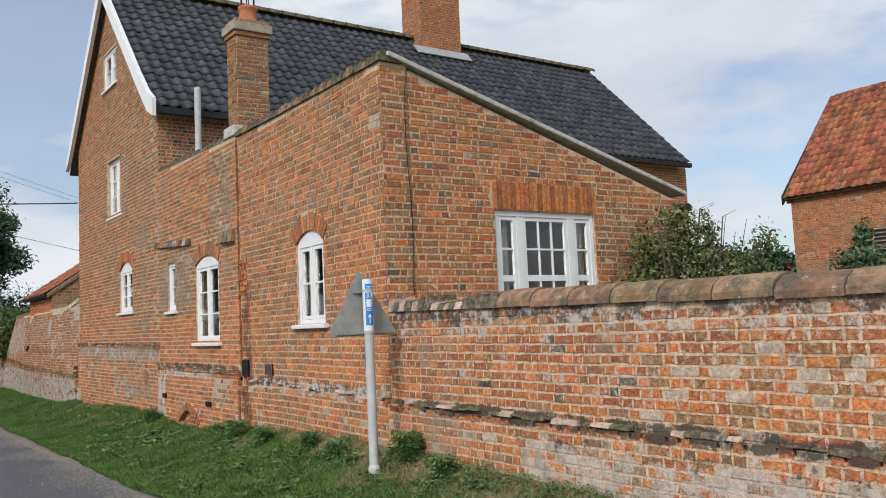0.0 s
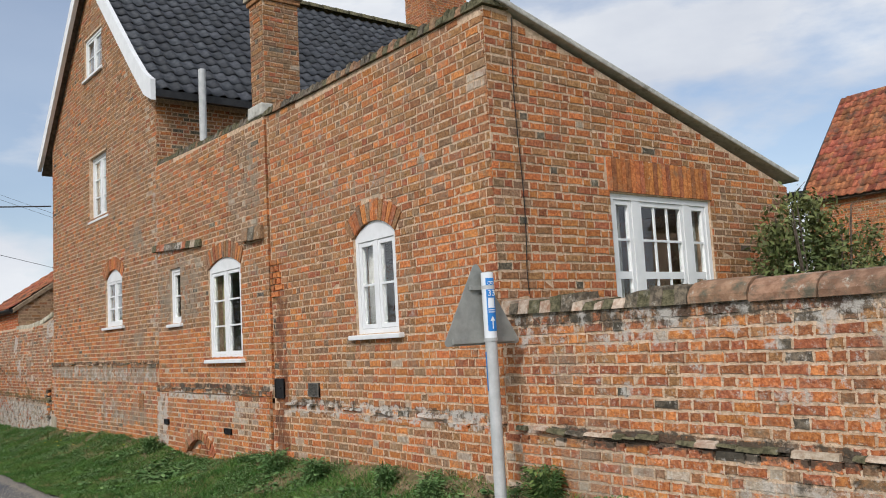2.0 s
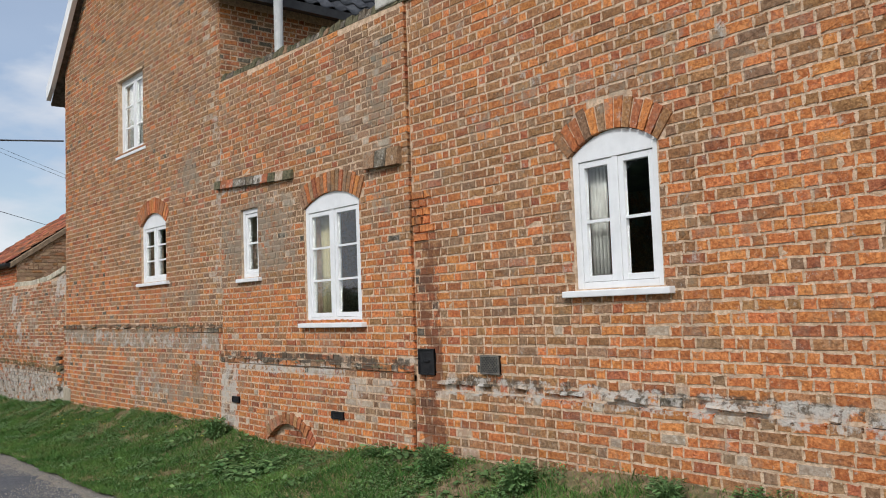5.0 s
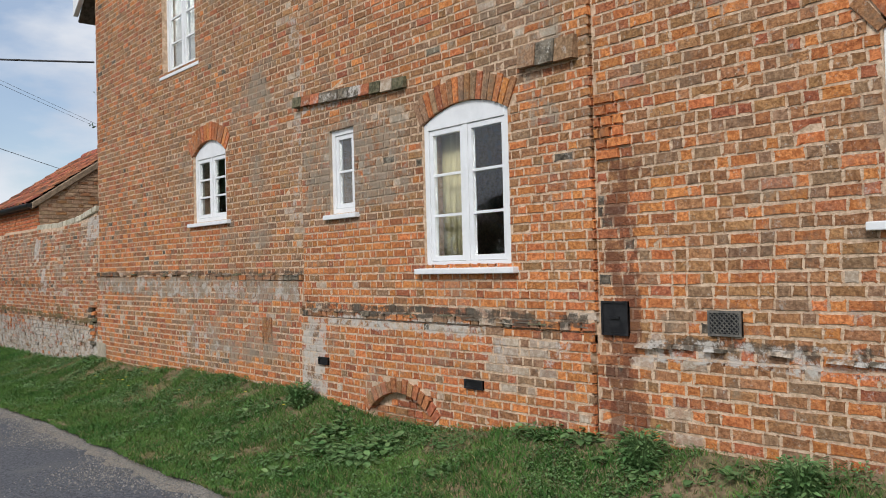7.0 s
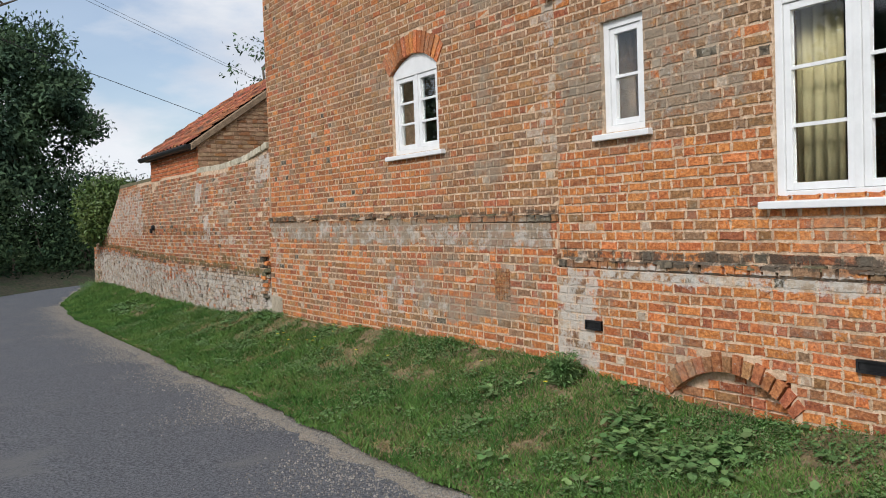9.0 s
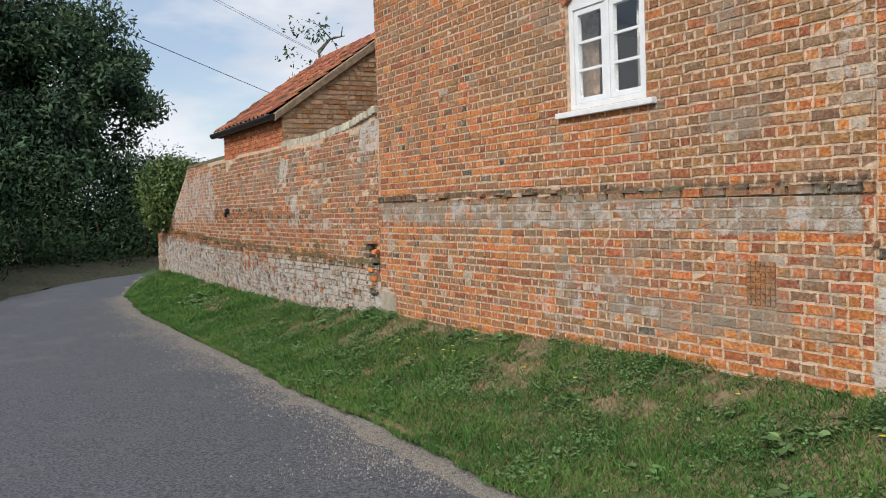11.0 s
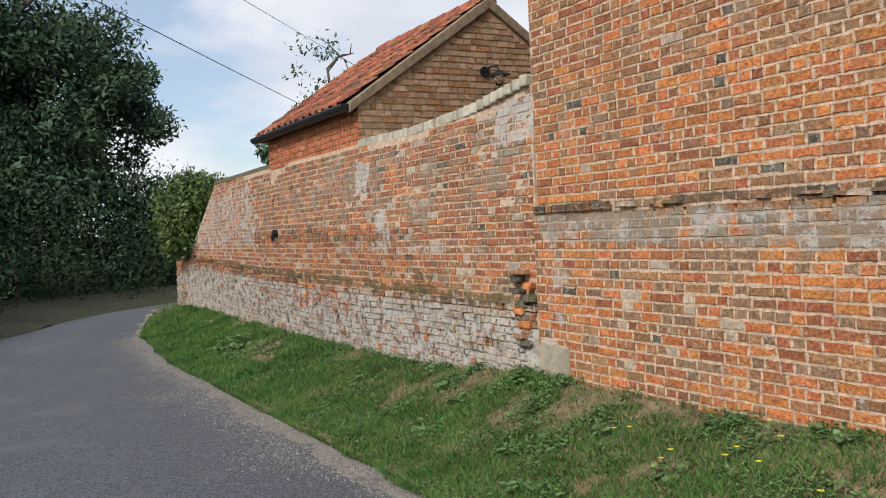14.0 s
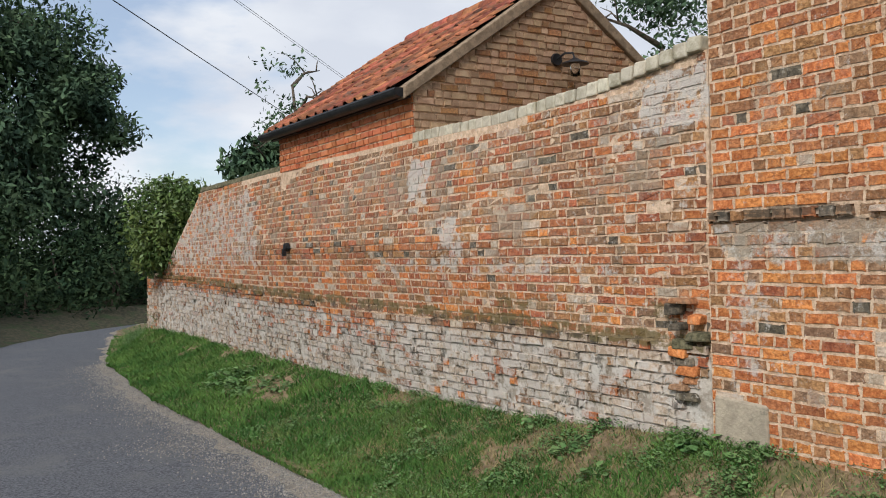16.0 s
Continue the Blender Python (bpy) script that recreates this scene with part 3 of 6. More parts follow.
def lay(wall, place, u0, u1, z0, top, openings, choose, seed, skip=None, proud=None, bulge=None, window=None, wob=0.0065, course=COURSE, mats=None, slope=0.0, joint=0.006, facing="w", rough=None, wave=0.011, bond="mixed"):
    """Bricks course by course; those inside window (u0, u1, z0, z1), up to 300, are single pieces, the rest one mesh."""
    rng = random.Random(seed)
    g, singles = Geo(), 0
    mats = mats or BRICKS
    z_end = max(h for _, h in top)
    row, v = 0, z0
    while v + course < z_end + 0.01:
        u = u0 - rng.uniform(0, 0.16)
        i = rng.randrange(2)
        vm = v + course / 2
        while u < u1:
            i = 1 - i if rng.random() < 0.6 or i == 0 else i
            kind = "s" if i == 0 else "h"
            if bond == "english" and rng.random() < 0.72:
                kind = "sh"[row % 2]
            length = (0.205 if kind == "s" else 0.104) * rng.uniform(0.88, 1.06)
            a, b = max(u, u0), min(u + length, u1)
            u += length
            spans = [(a, b)]
            for o in openings:
                hw = o[4](vm)
                if hw is None:
                    continue
                c = (o[0] + o[1]) / 2
                l0, l1 = c - hw, c + hw
                nxt = []
                for s0, s1 in spans:
                    if s1 <= l0 or s0 >= l1:
                        nxt.append((s0, s1))
                        continue
                    if s0 < l0:
                        nxt.append((s0, l0))
                    if s1 > l1:
                        nxt.append((l1, s1))
                spans = nxt
            for s0, s1 in spans:
                if s1 - s0 < 0.03:
                    continue
                um = (s0 + s1) / 2
                sag = slope * (um - u0) + wave * n3(um * 0.55, vm * 0.9, seed)
                if vm + course * 0.45 + sag > lerp(top, um) or (skip and skip(um, vm, rng)):
                    continue
                mi = choose(um, vm + sag, rng)
                coarse = rough(um, vm) if rough else 1.0
                out = 0.002 + rng.uniform(-0.0025, 0.004) * coarse + (proud(um, vm) if proud else 0.0)
                hl, hh = (s1 - s0 - joint) / 2, (course - joint) / 2 - rng.uniform(0, 0.0015)
                whole = abs((s1 - s0) - length) < 0.001
                if window and whole and singles < 300 and window[0] < um < window[1] and window[2] < vm < window[3] and not bulge:
                    ob = new("brick", shared_brick(kind, mats[mi], rng.randrange(4)))
                    std = 0.105 if kind == "s" else 0.05
                    x, y, z = place(um, vm + sag, out)
                    q = place(um + 0.1, vm, out)
                    turn = math.atan2(q[1] - y, q[0] - x) + (math.pi if facing == "w" else 0)
                    ob.matrix_world = Matrix.LocRotScale((x, y, z), Euler((0, 0, turn)), (hl / std, 1, hh / 0.0275))
                    ob.parent = wall
                    singles += 1
                    continue
                k = len(g.v)
                tilt = rng.uniform(-0.012, 0.012)
                for px, py, pz in brick_points(hl, hh, 0.03, 0.0022, rng, wob * coarse):
                    g.v.append(place(um + px, vm + sag + pz + tilt * px, out - py, bulge))
                g.f += [tuple(k + q for q in f) for f in BRICK_FACES]
                g.m += [mi] * len(BRICK_FACES)
        v += course
        row += 1
    rest = g.make("brickwork", mats, wall)
    tagged(rest, "weathered old bricks in lime mortar", kind="stuff")
    return rest


def arch_opening(c, w, z0, spring, rise, ring=0.23):
    """Left, right, foot and head of the hole, and the half width that bricks keep clear of at a height."""
    def clear(v):
        if v < z0 or v > spring + rise + ring:
            return None
        if v < spring:
            return w / 2
        hw = w / 2 + 0.07
        return hw * math.sqrt(max(0.0, 1 - ((v - spring) / (rise + ring)) ** 2.6))
    return (c - w / 2, c + w / 2, z0, spring + rise, clear)


def flat_opening(c, w, z0, z1, head=0.0, extra=0.0):
    def clear(v):
        if v < z0 or v > z1 + head:
            return None
        return w / 2 + (extra if v > z1 else 0.0)
    return (c - w / 2, c + w / 2, z0, z1, clear)


def arch_ring(wall, place, c, w, spring, rise, depth, n, pick, seed, out=0.012):
    """Bricks set on edge round a segmental head, each a piece of its own."""
    rng = random.Random(seed)
    r = (w * w / 4 + rise * rise) / (2 * rise)
    cz = spring + rise - r
    half = math.asin(min(1, (w / 2 + 0.02) / r))
    for i in range(n):
        a0, a1 = -half + 2 * half * (i + 0.10) / n, -half + 2 * half * (i + 0.90) / n
        dep = depth + rng.uniform(-0.02, 0.015)
        o = out + rng.uniform(-0.003, 0.004)
        g = Geo()
        low = [place(c + math.sin(a) * rr, cz + math.cos(a) * rr, dd) for dd in (-0.07,) for a, rr in ((a0, r), (a1, r), (a1, r + dep), (a0, r + dep))]
        top = [place(c + math.sin(a) * rr, cz + math.cos(a) * rr, o) for a, rr in ((a0, r + 0.002), (a1, r + 0.002), (a1, r + dep), (a0, r + dep))]
        g.prism(low, top)
        g.make("arch_brick", BRICKS[pick(rng)], wall)


# ---- openings of the house ----
WIN = {
    "window_1": (9.475, 0.80, 1.66, 2.66, 0.14),
    "window_2": (13.235, 1.07, 1.46, 2.70, 0.13),
    "window_6": (15.08, 0.44, 2.02, 2.86, 0.0),
    "window_5": (18.16, 0.93, 2.11, 2.98, 0.16),
    "window_4": (19.03, 1.06, 4.22, 5.45, 0.0),
    "window_7": (19.23, 1.10, 7.10, 7.92, 0.0),
}
EXT_OPEN, GABLE_OPEN = [], []
for key, (c, w, z0, spring, rise) in WIN.items():
    o = arch_opening(c, w, z0, spring, rise) if rise else flat_opening(c, w, z0, spring)
    (EXT_OPEN if c < 15.8 else GABLE_OPEN).append(o)
END_OPEN = [flat_opening(6.785, 1.56, 1.50, 2.84, 0.34, 0.05)]
EXT_TOP = [(7.5, 4.36), (9.5, 4.42), (11.6, 4.46), (11.62, 4.46), (15.86, 4.60)]
GABLE_TOP = [(15.86, 6.0), (19.2, 9.25), (22.29, 6.35)]


def pickw(rng, weights):
    return rng.choices(range(6), [a ** 1.35 for a in weights])[0]


def near(y, z, cy, cz, ry, rz):
    return ((y - cy) / ry) ** 2 + ((z - cz) / rz) ** 2 < 1


def choose_ext(y, z, rng):
    if y < 7.75 and 3.68 < z < 3.86:
        return 4
    if 11.5 < y < 11.85 and z < 2.2:
        return pickw(rng, (1.5, 4, 3, 0.5, 0, 2.2))
    if 11.58 < y < 11.85 and z < 2.68:
        return 0
    n = n3(y * 0.9, z * 0.9, 1.5) + 0.5 * n3(y * 2.3, z * 2.3, 7.1)
    if y < 11.85:
        if 0.80 + 0.05 * n < z < 0.97 + 0.05 * n:
            return pickw(rng, (3, 2, 3, 2, 2, 0.6))
        if z < 0.82:
            return pickw(rng, (6, 2, 5, 2, 1, 0.3))
        if z < 1.45 and y < 9.6 or near(y, z, 8.2, 1.9, 0.6, 0.9):
            return pickw(rng, (9, 2, 2, 0.4, 0.2, 0))
        if z < 1.6:
            return pickw(rng, (4, 2, 6, 2, 0.5, 0.1))
        return pickw(rng, (4.5 + 4 * max(0, -n), 2.6, 6, 0.9 + 3 * max(0, n), 0.12, 0.1))
    if 0.93 < z < 1.10:
        return pickw(rng, (3, 2, 2, 2, 2, 0.8))
    if z < 0.95:
        if y > 15.45 or near(y, z, 12.6, 0.75, 0.35, 0.3):
            return pickw(rng, (1, 0.5, 1, 5, 6, 0.2))
        return pickw(rng, (9, 3, 1.2, 0.4, 0.5, 0))
    if z < 1.9 or y < 12.6 and z < 2.2:
        return pickw(rng, (9, 3, 1.8, 0.3, 0.1, 0))
    if z < 3.1 and y > 13.8:
        return pickw(rng, (1.2, 0.8, 4.5, 4, 0.6, 0.1))
    if near(y, z, 12.6, 3.7, 0.5, 0.9):
        return pickw(rng, (1, 1, 2, 6, 0.8, 0.3))
    return pickw(rng, (4 + 3 * max(0, -n), 3, 6, 0.9 + 3 * max(0, n), 0.2, 0.1))


def choose_gable(y, z, rng):
    n = n3(y * 0.8, z * 0.9, 4.5) + 0.5 * n3(y * 2.1, z * 2.1, 2.1)
    if 17.65 < y < 18.72 and 1.62 < z < 2.06:
        return pickw(rng, (9, 3, 0.2, 0, 0, 0))
    if 1.38 < z < 1.5:
        return pickw(rng, (1, 1.5, 4, 4, 0.6, 0.8))
    if z < 1.4:
        if z > 1.12 - 0.25 * n:
            return pickw(rng, (2.5, 2.2, 3.4, 3.5, 0.8, 0.3))
        if n > 0.12:
            return pickw(rng, (3.2, 2.4, 3.4, 3, 0.8, 0.2))
        return pickw(rng, (7, 2.5, 2.5, 1, 0.8, 0.4))
    if z < 2.3 and y > 18.6 + 0.6 * n:
        return pickw(rng, (6, 3, 3, 0.6, 0.1, 0.4))
    if y < 16.35:
        return pickw(rng, (1, 1, 4, 3, 1.2, 0))
    if z > 2.0 and y > 20:
        return pickw(rng, (2.4, 3.4, 5, 1.4, 0.1, 0.5))
    return pickw(rng, (1.1 + 1.5 * max(0, -n), 2.0, 8, 3 + 2 * max(0, n), 0.1, 0.15))


def choose_end(x, z, rng):
    n = n3(x * 0.9, z * 0.9, 9.5)
    if x < 5.0 and 2.0 < z < 4.1:
        return pickw(rng, (2, 4, 4, 2, 0.2, 1.2))
    if x > 7.7 and z < 3:
        return pickw(rng, (1, 1.5, 5, 3.5, 0.2, 0.6))
    return pickw(rng, (6 + 3 * max(0, -n), 4, 4 + 4 * max(0, n), 1.0, 0.2, 0.3))


def choose_garden(y, z, rng):
    n = n3(y * 0.8, z * 1.1, 12.5) + 0.5 * n3(y * 2.2, z * 2.2, 3.3)
    if z > 1.58:
        return pickw(rng, (1.5, 5, 2.5, 2, 1, 1))
    if 0.74 < z < 0.87:
        return pickw(rng, (3, 3, 2, 1.5, 1, 1))
    if z < 0.75:
        if y < 5.3 + n:
            return pickw(rng, (4, 2, 1.5, 1.5, 3, 0.2))
        return pickw(rng, (8, 2.5, 1.5, 0.5, 1.4, 0.1))
    if y < 4.1 and z < 1.3:
        return pickw(rng, (5, 1, 3, 1, 2, 0.2))
    return pickw(rng, (4.5 + 2.4 * max(0, -n), 6, 2.2, 0.9, 0.6, 0.6))


def choose_far(y, z, rng):
    n = n3(y * 0.8, z * 1.0, 22.5) + 0.5 * n3(y * 2.2, z * 2.2, 13.3)
    if y > 31.2 + 2.0 * n and z > 0.9:
        return pickw(rng, (4, 3.4, 2, 1.2, 1.6, 0))
    if 0.66 < z < 0.80:
        return pickw(rng, (3, 3, 3, 2, 0.8, 0.8))
    if z < 0.66:
        if 26.0 < y < 28.6 and z > 0.3:
            return pickw(rng, (3, 4, 2, 1.2, 2.6, 0.2))
        return pickw(rng, (0.7, 0.7, 0.8, 2, 6, 0.3))
    if near(y, z, 25.6, 1.75, 0.22, 0.5) or near(y, z, 22.7, 2.25, 0.5, 0.3):
        return pickw(rng, (2, 3, 2, 2, 2, 0))
    if z < 1.15 + 0.3 * n:
        return pickw(rng, (4, 5, 2, 1.6, 2.2, 0.3))
    return pickw(rng, (2.4, 5.2, 3.4, 2.4 + 2 * max(0, n), 1.0, 0.6))


def far_bulge(u, v):
    """The garden wall leans and bellies out."""
    a = max(0.0, 1 - ((u - 28.2) / 4.5) ** 2)
    b = max(0.0, 1 - abs(v - 1.35) / 1.5)
    return 0.16 * a * b + 0.03 * n3(u * 0.9, v * 1.1, 5.0) + 0.06 * max(0, 1 - abs(u - 24) / 2.5) * b


# the extension along the lane
wall_ext = empty("wall_west")
tagged(wall_ext, "orange and brown old brick wall of the low extension", "wall", kind="structure")
g = Geo()
slab(g, west, 7.5, 15.86, -0.4, EXT_TOP, EXT_OPEN, 0.33)
slab(g, west, 7.5, 11.85, -0.4, [(7.5, 0.80), (11.85, 0.82)], [], 0.0, 0.045)
slab(g, west, 11.88, 15.86, -0.4, [(11.88, 0.96), (15.86, 0.98)], [(13.66, 14.60, -0.39, 0.35)], 0.0, 0.075)
slab(g, west, 11.88, 15.86, 0.9, EXT_TOP, [o for o in EXT_OPEN if o[0] > 11], 0.0, 0.03)
tagged(g.make("mortar", MORTAR, wall_ext), "pale lime mortar")


def ext_proud(u, v):
    if 11.58 < u < 11.85 and 2.2 < v < 2.68:
        return 0.022
    if u < 11.85:
        return 0.045 if v < 0.86 + 0.02 * math.sin(u * 3) else 0.0
    return 0.03 if v > 1.02 else 0.075


CELLAR = arch_opening(14.13, 0.95, -0.5, 0.14, 0.20, 0.13)
lay(wall_ext, west, 7.5, 11.85, -0.1, EXT_TOP, EXT_OPEN, choose_ext, 11, course=0.0785, proud=ext_proud, window=(8.4, 10.8, 0.5, 1.9))
lay(wall_ext, west, 11.85, 15.86, -0.1, EXT_TOP, EXT_OPEN + [CELLAR], choose_ext, 18, course=0.072, proud=ext_proud)

curve = [(13.65 + 0.96 * i / 12, 0.14 + 0.20 * (1 - (2 * i / 12 - 1) ** 2)) for i in range(13)]
lay(wall_ext, west, 13.655, 14.605, -0.1, curve, [], lambda u, v, r: pickw(r, (5, 4, 3, 0.5, 0.2, 0)), 19, proud=lambda u, v: 0.012, course=0.072)

# the end wall with the garden window
END_TOP = [(4.56, 4.36), (4.95, 4.30), (9.15, 3.08)]
wall_end = empty("wall_south")
tagged(wall_end, "orange-red brick end wall with a sloping top", "wall", kind="structure")
g = Geo()
slab(g, south, 4.90, 9.1, -0.4, END_TOP, END_OPEN, 0.33)
tagged(g.make("mortar", MORTAR, wall_end), "pale lime mortar")
lay(wall_end, south, 4.55, 9.1, 1.25, END_TOP, END_OPEN, choose_end, 12, course=0.077, window=(4.6, 6.0, 2.0, 4.0), facing="s")

# the gable of the house
wall_gable = empty("wall_west_gable")
tagged(wall_gable, "brown brick gable wall with a grey lichened plinth", "wall", kind="structure")
g = Geo()
slab(g, west, 15.86, 22.29, -0.4, GABLE_TOP, GABLE_OPEN, 0.35)
slab(g, west, 15.86, 22.29, -0.4, [(15.86, 1.34), (22.29, 1.41)], [], 0.0, 0.05)
tagged(g.make("mortar", MORTAR, wall_gable), "pale lime mortar")
lay(wall_gable, west, 15.86, 22.29, -0.1, GABLE_TOP, GABLE_OPEN, choose_gable, 13, course=0.0725, bond="english", proud=lambda u, v: 0.05 if v < 1.40 + 0.0107 * (u - 15.86) else 0.0, window=(18.6, 21.6, 0.7, 2.2))

# the garden wall beside the lane, towards the sign
GARDEN_TOP = [(-6, 1.66), (2.5, 1.66), (7.5, 1.74)]
wall_garden = empty("wall_garden")
tagged(wall_garden, "old red brick garden wall with white bloom and moss", "wall", kind="structure")
g = Geo()
slab(g, west, -6, 7.5, -0.4, GARDEN_TOP, [], 0.30)
slab(g, west, -6, 7.5, -0.4, [(-6, 0.73), (7.5, 0.76)], [], 0.0, 0.04)
tagged(g.make("mortar", BLOOMED_MORTAR, wall_garden), "pale lime mortar")
lay(wall_garden, west, 1.0, 7.5, 0.05, GARDEN_TOP, [], choose_garden, 14, course=0.075, proud=lambda u, v: 0.04 if v < 0.80 else 0.0, window=(4.0, 6.6, 0.5, 1.6), mats=BLOOMED)

# the far garden wall, leaning and bellied
FAR_TOP = [(22.3, 2.51), (23.2, 2.39), (24.4, 2.34), (25.85, 2.36), (25.87, 2.40), (29.4, 2.42), (33.7, 2.44), (36.4, 1.02), (37.5, 0.97)]
wall_far = empty("wall_lane")
tagged(wall_far, "bulging old brick garden wall with a limewashed foot", "wall", kind="structure")
g = Geo()
slab(g, west, 22.3, 37.45, -0.9, FAR_TOP, [], 0.35, bulge=far_bulge, step=0.2)
slab(g, west, 22.3, 37.45, -0.9, [(22.3, 0.60), (29, 0.64), (31.5, 0.78), (36.3, 0.90)], [], 0.0, 0.032, bulge=far_bulge, step=0.2, mi=1)
tagged(g.make("mortar", [WORN_MORTAR, LIMEWASH], wall_far), "pale lime mortar and limewash")
lay(wall_far, west, 22.31, 37.45, -0.3, FAR_TOP, [], choose_far, 15, course=0.070, proud=lambda u, v: 0.045 if v < lerp([(22.4, 0.68), (29, 0.72), (31.5, 0.86), (36.3, 0.98)], u) else 0.0, bulge=far_bulge, wob=0.007, rough=lambda u, v: 1.8 if v < 0.64 else 1.3, mats=WORN, skip=lambda u, v, r: v < 0.6 and r.random() < 0.22)

# ---- ground ----
def strip(name, left, right, ys, xs, zf, mat, label, category):
    g = Geo()
    rows = []
    for y in ys:
        a, b = left(y), right(y)
        rows.append([(a + (b - a) * s, y, zf(a + (b - a) * s, y)) for s in xs])
    n = len(xs)
    for r in rows:
        g.v += r
    for i in range(len(rows) - 1):
        for j in range(n - 1):
            k = i * n + j
            g.f.append((k, k + 1, k + n + 1, k + n))
            g.m.append(0)
    ob = g.make(name, mat, smooth=True, flip=False)
    return tagged(ob, label, category, kind="structure")


YS = [-20 + 0.5 * i for i in range(161)]
strip("road", lambda y: lerp(ROAD_L, y) - 0.3, lambda y: lerp(ROAD_R, y) + 0.25, [y for y in YS if y <= 58], [i / 10 for i in range(11)], road_surf, ASPHALT, "narrow grey asphalt lane, worn and patchy", "road")
g_edge = lambda y: 0.09 * n3(0.3, y * 0.9, 2.2) + 0.05 * n3(1.3, y * 3.1, 2.2)
strip("road_edge", lambda y: lerp(ROAD_R, y) - 0.20 + 1.8 * g_edge(y + 40) + 0.12 * n3(7.0, y * 2.1, 1) + 0.06 * n3(5.0, y * 6, 1), lambda y: lerp(ROAD_R, y) + 0.2, [-20 + 0.1 * i for i in range(690)], [0, 0.33, 0.66, 1], lambda x, y: road_surf(x, y) + 0.004 + 0.003 * n3(x * 5, y * 5, 1), GRIT, "sandy grit along the lane's edge", "road edge")
strip("verge", lambda y: verge_edge(y) - 0.03, lambda y: lerp(WALL_X, y) + 0.05 if y < 37.4 else lerp(ROAD_R, y) + 6, [-20 + 0.2 * i for i in range(336)], [i / 12 for i in range(13)], lambda x, y: ground_z(x, y) + 0.012, SOIL, "grassy verge of dry soil below the wall", "verge")
g = Geo()
g.poly([(-600, -400, -1.15), (700, -400, -1.15), (700, 900, -1.15), (-600, 900, -1.15)])
tagged(g.make("ground", FIELD), "rough green land out to the horizon", "ground", kind="structure")
strip("bank", lambda y: lerp(ROAD_L, y) - 9, lambda y: lerp(ROAD_L, y) + 0.05, [-20 + 0.8 * i for i in range(98)], [0, 0.25, 0.5, 0.75, 0.9, 1.0], lambda x, y: road_z(y) + 0.0 + 0.55 * min(1, max(0, (lerp(ROAD_L, y) - x) / 2.2)) + 0.08 * n3(x, y, 0), LITTER, "shaded bank of leaf litter beside the lane", "bank")
strip("bank_end", lambda y: 1.0 + (y - 46) * 0.3, lambda y: 60, [47.6 + 0.6 * i for i in range(30)], [i / 30 for i in range(31)], lambda x, y: -1.0 + 0.9 * min(1, max(0, (y - max(47.6, float(np.interp(x, [b for _, b in ROAD_L], [a for a, _ in ROAD_L])))) / 2.5)), LITTER, "shaded bank of leaf litter round the bend", "bank")
strip("garden_ground", lambda y: lerp(WALL_X, y) + 0.1, lambda y: 60, [-20 + 1.0 * i for i in range(58)], [0, 0.05, 0.3, 1], lambda x, y: lerp(BASE_Z, y) + 0.1, FIELD, "garden ground behind the walls", "ground")

# ---- windows ----
def ring(g, x0, x1, z0, z1, w, y0, y1):
    g.box(x0, y0, z0, x0 + w, y1, z1)
    g.box(x1 - w, y0, z0, x1, y1, z1)
    g.box(x0 + w, y0, z0, x1 - w, y1, z0 + w)
    g.box(x0 + w, y0, z1 - w, x1 - w, y1, z1)


def bevel(ob, width=0.004):
    b = ob.modifiers.new("bevel", "BEVEL")
    b.width, b.segments, b.limit_method = width, 2, "ANGLE"
    return ob


